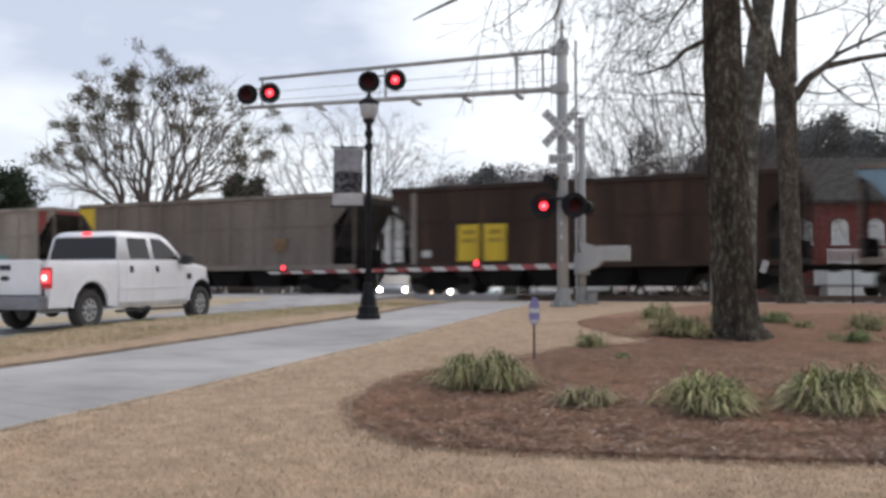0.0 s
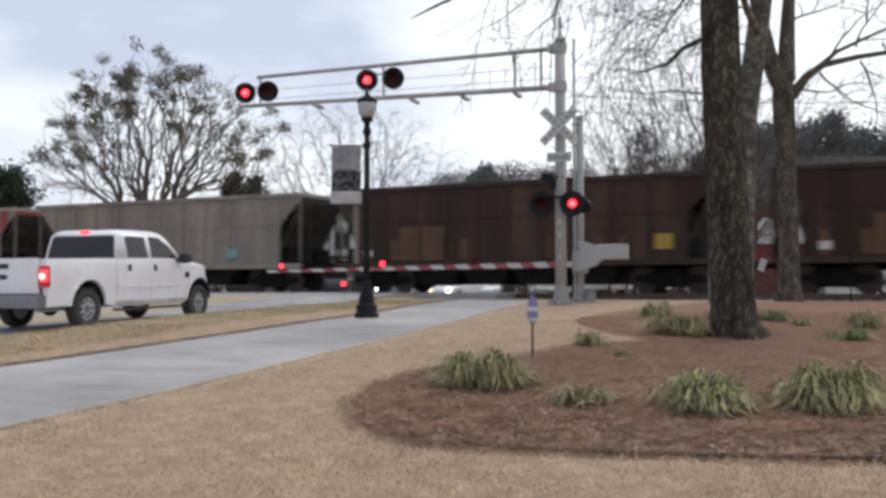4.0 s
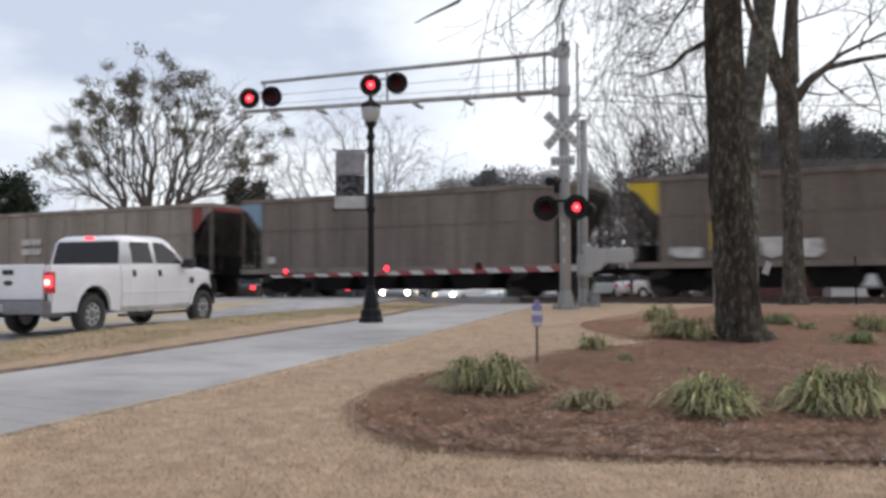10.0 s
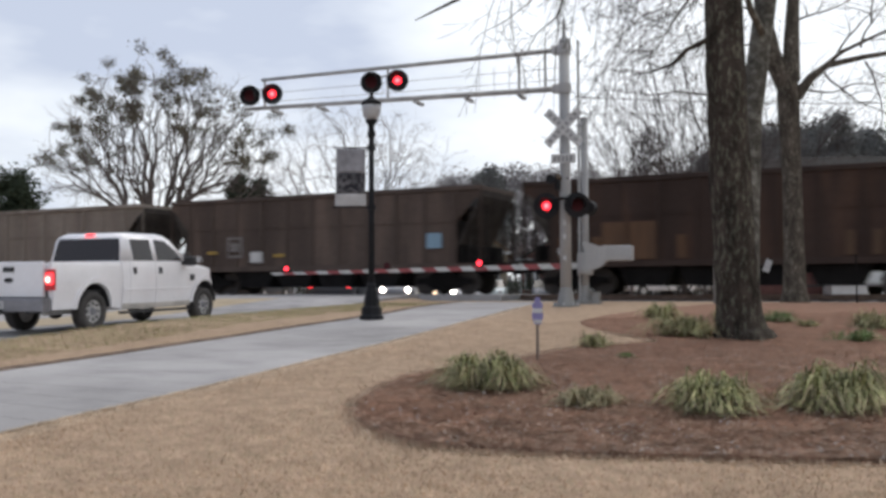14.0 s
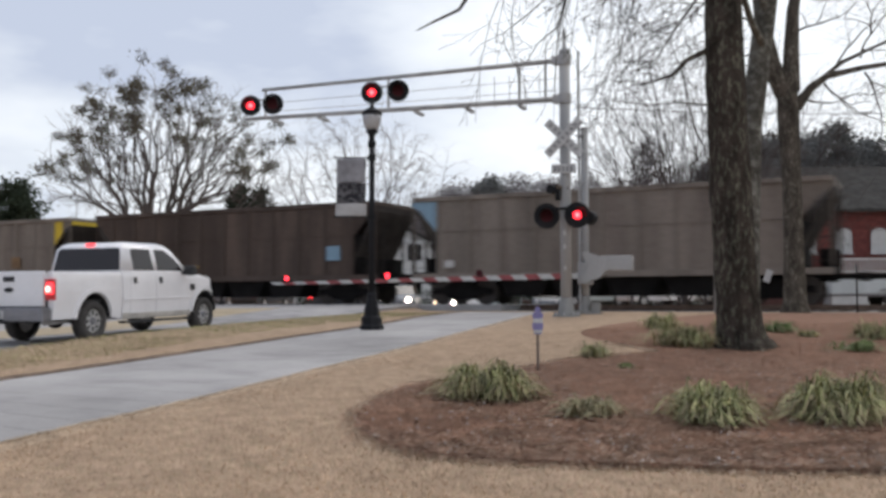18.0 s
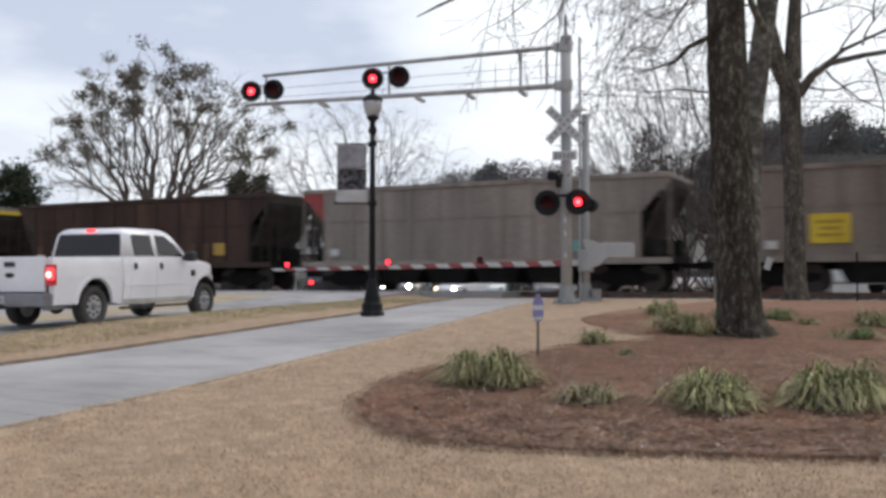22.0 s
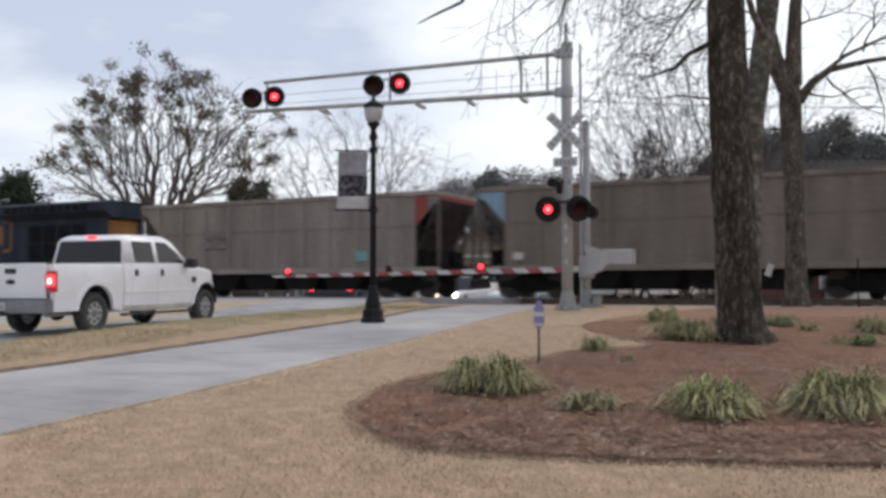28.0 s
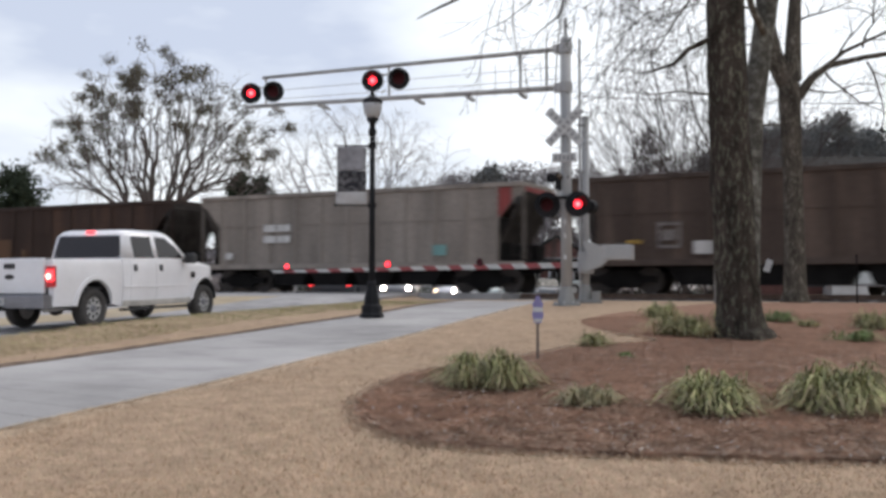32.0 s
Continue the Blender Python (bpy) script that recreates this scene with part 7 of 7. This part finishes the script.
bare(34, 13.4, 48, 15.0, 0.50, M_DARKTWIG, "broad dark bare tree beyond the track", 760, 0.0085, 0.1)
bare(38, 13.8, 56, 13.0, 0.50, M_DARKTWIG, "low dense bare tree beyond the track", 620, 0.009, 0.1)
bare(39, 17.5, 60, 13.0, 0.50, M_DARKTWIG, "dense dark bare tree beyond the track", 560, 0.0095, 0.1)
bare(36, -23.5, 68, 10, 0.40, M_GREYTWIG, "pale grey bare tree behind the train", 200)


def evergreen(seed, x, y, h, w_, mat, words, trunk_share=0.3, dense=115, leaf=None):
    """A pine or broad evergreen: a trunk, short limbs, and an uneven crown of small leaf clumps."""
    w = Wood(seed)
    w.tube([V((0, 0, -0.3)), V((0, 0, h * 0.5)), V((0.1, 0, h * 0.97))], [h * 0.022, h * 0.016, 0.03], 8)
    for i in range(30):
        z = h * (trunk_share + (1 - trunk_share) * (i + 0.5) / 30)
        k = (1 - (z / h - trunk_share) / (1 - trunk_share)) ** 0.55 + 0.12
        a = i * 2.4 + w.rng.uniform(-0.4, 0.4)
        r = w_ * 0.5 * k * w.rng.uniform(0.55, 1.1)
        e = V((r * math.cos(a), r * math.sin(a), z + w.rng.uniform(-0.2, 0.5)))
        w.tube([V((0, 0, z - 0.2)), e], [0.05, 0.015], 4)
        for q in (0.4, 0.7, 1.0):
            w.leaves(V((e.x * q, e.y * q, z + (e.z - z) * q)), 0.085 * w_, dense, leaf or 0.010 * h + 0.08)
    return w.plant("evergreen_tree", pose(x, y, 0.45), words, "tree", M_TWIG, mat, "dense dark evergreen crown")


evergreen(41, -31.6, 70, 9.2, 6.5, M_PINE, "dark broad evergreen tree behind the train", 0.1)
evergreen(43, -17.9, 82, 10.4, 3.6, M_PINE, "small dark evergreen tree behind the train", 0.35, 55)
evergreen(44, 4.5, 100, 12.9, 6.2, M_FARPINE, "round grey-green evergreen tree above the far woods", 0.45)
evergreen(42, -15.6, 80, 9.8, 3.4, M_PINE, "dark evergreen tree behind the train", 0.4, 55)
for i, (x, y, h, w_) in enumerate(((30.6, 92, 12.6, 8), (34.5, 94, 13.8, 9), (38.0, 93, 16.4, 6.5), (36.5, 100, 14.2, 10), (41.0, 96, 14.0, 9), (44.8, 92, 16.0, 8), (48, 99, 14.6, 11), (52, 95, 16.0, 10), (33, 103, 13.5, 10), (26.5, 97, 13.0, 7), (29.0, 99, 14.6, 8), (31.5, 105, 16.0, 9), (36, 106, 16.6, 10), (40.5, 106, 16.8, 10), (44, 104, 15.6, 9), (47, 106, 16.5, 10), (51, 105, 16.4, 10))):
    evergreen(50 + i, x, y, h * 1.08, w_, M_FARPINE, "pine tree greyed with haze behind the brick building", 0.25, 210 if y < 101 else 115, 0.14 if y < 101 else None)

# Haze is put into the colour, paler than the far pines.
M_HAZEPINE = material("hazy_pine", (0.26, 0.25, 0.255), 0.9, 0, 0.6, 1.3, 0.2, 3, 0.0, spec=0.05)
for i, (x, y, h, w_) in enumerate(((18.5, 88, 15.4, 5.0), (21.6, 92, 12.8, 7))):
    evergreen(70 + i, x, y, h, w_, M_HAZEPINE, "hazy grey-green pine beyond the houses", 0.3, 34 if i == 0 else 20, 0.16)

# clipped hedge before the houses
hedge = Wood(91)
for i in range(120):
    x = -12.5 + i * 0.245
    hedge.tube([V((x, 62.6, 0.3)), V((x + hedge.rng.uniform(-0.1, 0.1), 62.6, 1.7))], [0.02, 0.008], 4)
    for z in (1.0, 1.4, 1.8):
        hedge.leaves(V((x, 62.6 + hedge.rng.uniform(-0.2, 0.2), z + hedge.rng.uniform(-0.1, 0.1))), 0.2, 34, 0.07)
hedge.plant("hedge", Matrix(), "low dark green hedge before the houses", "hedge", M_TWIG, M_PINE, "dense dark hedge leaves")

# far woods, one uneven belt
belt = Wood(77)
for i in range(150):
    x = -150 + i * 2.05 + belt.rng.uniform(-0.8, 0.8)
    h = 5.2 + 9.6 * step01((x + 15) / 18) + 1.2 * noise.noise((x * 0.06, 0, 0)) + 1.8 * noise.noise((x * 0.3, 3, 0)) + (1.5 if x > 20 else 0)
    y = 118 + belt.rng.uniform(-6, 6)
    belt.tube([V((x, y, 0)), V((x + belt.rng.uniform(-0.3, 0.3), y, h * 0.9))], [0.2, 0.04], 4)
    for k in range(20):
        a = belt.rng.uniform(0, math.tau)
        z = (belt.rng.uniform(0.68, 1.0) if k < 13 else belt.rng.uniform(0.02, 0.7)) * h
        reach = 1.7 * (1.25 - z / h) + 0.5
        near_view = -26 < x < 46 and k < 13
        belt.leaves(V((x + math.cos(a) * reach, y + math.sin(a) * reach, z)), 0.8, 170 if near_view else 34, 0.17 if near_view else 0.36)
for i in range(330):
    x = -120 + i * 0.75
    belt.leaves(V((x, 104 + belt.rng.uniform(-2, 2), 1.2)), 1.0, 36, 0.6)
    high = 0.45 + 0.55 * step01((x + 15) / 18)
    belt.leaves(V((x, 104 + belt.rng.uniform(-2, 2), high * belt.rng.uniform(2.5, 6.5))), 1.1, 36, 0.6)
    belt.leaves(V((x, 104 + belt.rng.uniform(-2, 2), high * belt.rng.uniform(5.5, 8.5))), 1.1, 36, 0.5)
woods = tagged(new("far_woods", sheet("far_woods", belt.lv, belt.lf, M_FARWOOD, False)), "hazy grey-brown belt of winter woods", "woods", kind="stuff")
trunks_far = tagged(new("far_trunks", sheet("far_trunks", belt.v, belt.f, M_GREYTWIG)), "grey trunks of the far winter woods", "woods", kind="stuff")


# ---- clumps of strap-leaved plants in the bed ----
def clump(seed, x, y, wide, high, count, mat, words):
    rng = random.Random(seed)
    v, f_ = [], []
    cores = [V((rng.uniform(-0.24, 0.24) * wide, rng.uniform(-0.3, 0.3) * wide, 0)) for _ in range(7)]
    for i in range(int(count * 1.9)):
        a = rng.uniform(0, math.tau)
        core = cores[i % len(cores)]
        root = core + V((rng.gauss(0, wide * 0.05), rng.gauss(0, wide * 0.05), -0.03))
        reach = wide * 0.42 * rng.uniform(0.25, 1.2) * (1 + 0.2 * math.sin(2 * a + seed * 1.9) + 0.14 * math.sin(3 * a + seed))
        top = 0.88 * high * rng.uniform(0.4, 1.02) * (1 + 0.16 * math.sin(a + seed * 2.3)) * (1.05 - 0.38 * (reach / (wide * 0.5)) ** 2)
        d, n_ = V((math.cos(a), math.sin(a), 0)), V((-math.sin(a), math.cos(a), 0))
        width = rng.uniform(0.0032, 0.0075)
        k = len(v)
        fall = rng.uniform(0.45, 1.05) * min(1.0, reach / (wide * 0.26))
        if i % 11 == 0:
            fall, top = fall * 0.3, top * (1.12 if reach > wide * 0.2 else 0.9)
        for s in range(8):
            t = s / 7
            rise = math.sin(math.pi * 0.5 * min(1.0, t / 0.45)) - (fall * ((t - 0.45) / 0.55) ** 1.7 if t > 0.45 else 0)
            p = root + d * (reach * t ** 0.85) + n_ * (0.14 * wide * math.sin(i * 1.7) * t * t) + V((0, 0, top * rise))
            p.z = max(p.z, 0.012 if t > 0.3 else p.z)
            w_ = width * (1 - 0.9 * t ** 2.5)
            tw = n_ + V((0, 0, 0.35 * math.sin(i)))
            v += [tuple(p - tw * w_), tuple(p + tw * w_)]
        for s in range(7):
            q = k + s * 2
            f_.append((q, q + 1, q + 3, q + 2))
    z = ground_z(x, y) + bed_rise(x, y) + 0.01
    c = thing("strap_leaf_clump", pose(x, y, z), words, "plant", "leafy clumps in the bed")
    part("leaves", sheet("leaves", v, f_, mat), mat, c)
    dry_v = [(px * 1.02, py * 1.02, pz * 0.72) for px, py, pz in v[: len(v) // 2]]
    part("dry_leaves", sheet("dry_leaves", dry_v, [q for q in f_ if max(q) < len(dry_v)], M_DRYLEAF), M_DRYLEAF, c, "withered tan leaves")
    return c


for i, (x, y, wide, high, count) in enumerate(((0.42, 9.55, 0.96, 0.41, 600), (2.36, 8.46, 0.92, 0.36, 520), (3.47, 8.46, 1.06, 0.45, 640), (1.28, 8.74, 0.68, 0.22, 150), (4.0, 18.0, 0.75, 0.36, 150), (2.08, 13.6, 0.62, 0.27, 130),
                                               (3.72, 14.9, 1.15, 0.42, 260), (5.8, 16.9, 0.62, 0.26, 150), (6.05, 16.1, 0.42, 0.18, 70), (7.0, 15.8, 0.75, 0.36, 150), (5.95, 14.1, 0.68, 0.22, 110), (2.25, 12.1, 0.26, 0.12, 40), (4.9, 17.2, 0.5, 0.3, 90))):
    clump(100 + i, x, y, wide, high, count, M_GREENSTRAP if i in (7, 10, 11) else M_FADEDSTRAP if i == 3 else M_STRAP, "small sparse clump of strap leaves in the straw" if count < 155 else "arching clump of green and yellow strap leaves")


# ---- ground cover: short dry blades, straw and pale litter ----
def blades(name, count, region, size, mat, words, category, seed, flat=False, skip=None, height=ground_z, fat=0.4):
    rng = random.Random(seed)
    v, f_ = [], []
    while len(f_) < count:
        x, y = region(rng)
        if skip and skip(x, y):
            continue
        z = height(x, y)
        a = rng.uniform(0, math.tau)
        L, w_ = size * rng.uniform(0.5, 1.3), size * rng.uniform(0.05, 0.11) * (fat if flat else 1.0)
        if flat:
            dx, dy = L * math.cos(a), L * math.sin(a)
            lift = rng.uniform(0.0, 0.16) * L
            nx_, ny_ = -math.sin(a) * w_, math.cos(a) * w_
            k = len(v)
            v += [(x - nx_, y - ny_, z + 0.006), (x + nx_, y + ny_, z + 0.006), (x + dx + nx_, y + dy + ny_, z + lift + 0.01), (x + dx - nx_, y + dy - ny_, z + lift + 0.01)]
            f_.append((k, k + 1, k + 2, k + 3))
        else:
            lean = rng.uniform(0.2, 1.1)
            k = len(v)
            nx_, ny_ = -math.sin(a) * w_, math.cos(a) * w_
            v += [(x - nx_, y - ny_, z - 0.005), (x + nx_, y + ny_, z - 0.005), (x + math.cos(a) * L * lean, y + math.sin(a) * L * lean, z + L * 0.8)]
            f_.append((k, k + 1, k + 2))
    return tagged(new(name, sheet(name, v, f_, mat, False)), words, category, kind="stuff")


def on_path(x, y):
    return inside(x, y, PATH_RING)


PATH_RING = far_line + near_line[::-1]


def near_lawn(rng):
    y = 4.2 + 14 * rng.random() ** 1.7
    return rng.uniform(-0.5, 0.5) * y, y


blades("lawn_blades", 110000, near_lawn, 0.032, M_BLADE, "short dry tan grass blades", "grass", 1, False, lambda x, y: inside(x, y, bed_line) or on_path(x, y))


M_DEADLEAF = material("dead_leaf", (0.19, 0.105, 0.075), 0.9, 0, 0.7, 1.2, 4, 20, 0.1, island=0.4)
blades("lawn_leaves", 420, near_lawn, 0.03, M_DEADLEAF, "red-brown dead leaves scattered on the lawn", "leaf litter", 12, True, lambda x, y: inside(x, y, bed_line) or on_path(x, y), lambda x, y: ground_z(x, y) + 0.02, fat=2.6)


def bed_lip(rng):
    i = rng.randrange(len(bed_line))
    (x0, y0), (x1, y1) = bed_line[i], bed_line[(i + 1) % len(bed_line)]
    q = rng.random()
    ex, ey = y1 - y0, x0 - x1
    k = rng.gauss(0.03, 0.05) / (math.hypot(ex, ey) + 1e-6)
    return x0 + (x1 - x0) * q + ex * k, y0 + (y1 - y0) * q + ey * k


M_LIP = material("bleached_blade", (0.66, 0.545, 0.415), 0.9, 0, 0.7, 1.2, 2.0, 20, 0.0, spec=0.15, island=0.35)
blades("edge_grass", 7500, bed_lip, 0.046, M_LIP, "bleached longer grass along the bed", "grass", 5, False, lambda x, y: y > 16)


def path_lip(rng):
    i = rng.randrange(len(near_line) - 1)
    (x0, y0), (x1, y1) = near_line[i], near_line[i + 1]
    q, k = rng.random(), abs(rng.gauss(0.0, 0.045)) - 0.012
    ex, ey = y1 - y0, x0 - x1
    k /= math.hypot(ex, ey) + 1e-6
    return x0 + (x1 - x0) * q + ex * k, y0 + (y1 - y0) * q + ey * k


blades("path_edge_grass", 16000, path_lip, 0.04, M_LIP, "dry grass creeping over the edge of the footpath", "grass", 6, False, lambda x, y: y < 2 or y > 24)


def bed_spot(rng):
    y = 6.6 + 12 * rng.random() ** 1.5
    return rng.uniform(-1.1, 0.52 * y), y


def bed_top(x, y):
    return ground_z(x, y) + 0.016 + bed_rise(x, y)


blades("pine_straw", 80000, bed_spot, 0.085, M_STRAW, "loose red-brown pine needles on the bed", "mulch", 2, True, lambda x, y: not inside(x, y, bed_line), bed_top)
blades("straw_spill", 5200, bed_lip, 0.06, M_STRAW, "pine needles spilled over the edge of the bed", "mulch", 8, True, lambda x, y: y > 16, lambda x, y: ground_z(x, y) + 0.012)
M_FADED = material("faded_straw", (0.40, 0.28, 0.205), 0.9, 0, 0.7, 1.2, 3.0, 20, 0.0, spec=0.15, island=0.4)
blades("faded_straw", 11000, bed_spot, 0.09, M_FADED, "paler faded needles scattered over the bed", "mulch", 9, True, lambda x, y: not inside(x, y, bed_line) or y > 13 or noise.noise((x * 0.9, y * 0.9, 7)) < -0.2, lambda x, y: bed_top(x, y) + 0.012)
M_LITTER = material("pale_litter", (0.37, 0.325, 0.28), 0.9, 0, 0.7, 1.2, 4, 20, 0.1, island=0.4)
blades("leaf_litter", 2300, bed_spot, 0.026, M_LITTER, "pale dead leaves on the straw", "leaf litter", 3, True, lambda x, y: not inside(x, y, bed_line) or noise.noise((x * 1.3, y * 1.3, 4)) < -0.12, lambda x, y: bed_top(x, y) + 0.02, fat=2.6)

M_BLEACHED = material("bleached_leaf", (0.52, 0.50, 0.49), 0.85, 0, 0.8, 1.1, 4, 20, 0.1, island=0.25)
blades("bleached_leaves", 380, bed_spot, 0.026, M_BLEACHED, "bleached grey-white leaf scraps on the straw", "leaf litter", 15, True, lambda x, y: not inside(x, y, bed_line) or y > 12.5 or noise.noise((x * 0.8, y * 1.4, 11)) < 0.0, lambda x, y: bed_top(x, y) + 0.024, fat=2.4)


def verge_spot(rng):
    a, l = rng.uniform(-11, 12), rng.uniform(-2.6, -0.2)
    return on_road(a, l)


blades("verge_blades", 34000, verge_spot, 0.045, M_GREENBLADE, "thin greenish grass on the verge", "grass", 4, False, lambda x, y: on_path(x, y) or noise.noise((x * 0.6, y * 0.6, 7)) < -0.35 + 0.5 * noise.noise((x * 3, y * 3, 1)))


# ---- what moves ----
FLASH, FLASH_START = 1.075, 0.838


def blink_disc_rows(phase):
    """An added disc stands in for the lamp's blinking: behind the lens while it is lit and in front of it while it is
    dark, turn and turn about.
    """
    phase, x, z = phase if isinstance(phase, tuple) else (phase, None, None)
    if x is None:
        dark, lit = pose(0, 0.022, 0, 90), pose(0, 0.060, 0, 90)
    else:
        dark, lit = pose(x, -0.336, z, 90), pose(x, -0.300, z, 90)
    rows, k = [], -2
    last = None
    while True:
        t = FLASH_START + (k + phase) * FLASH / 2
        lighting = k % 2 == 0
        if t > 32.0:
            break
        if t > 0.07:
            if not rows:
                rows.append((0.0, dark if lighting else lit))
            rows += [(t - 0.034, dark if lighting else lit), (t, lit if lighting else dark)]
        last = lit if lighting else dark
        k += 1
    if rows[-1][0] < 31.95:
        rows.append((32.0, last))
    return rows


def motions():
    for sh, phase in BLINK_DISCS:
        walk(sh, blink_disc_rows(phase))
    for j, car, _ in TRAIN:
        walk(car, train_rows(car_place(j)))
    walk(locomotive, train_rows(-CAR_L * 27 - LOCO_L / 2 + 0.2))


motions()
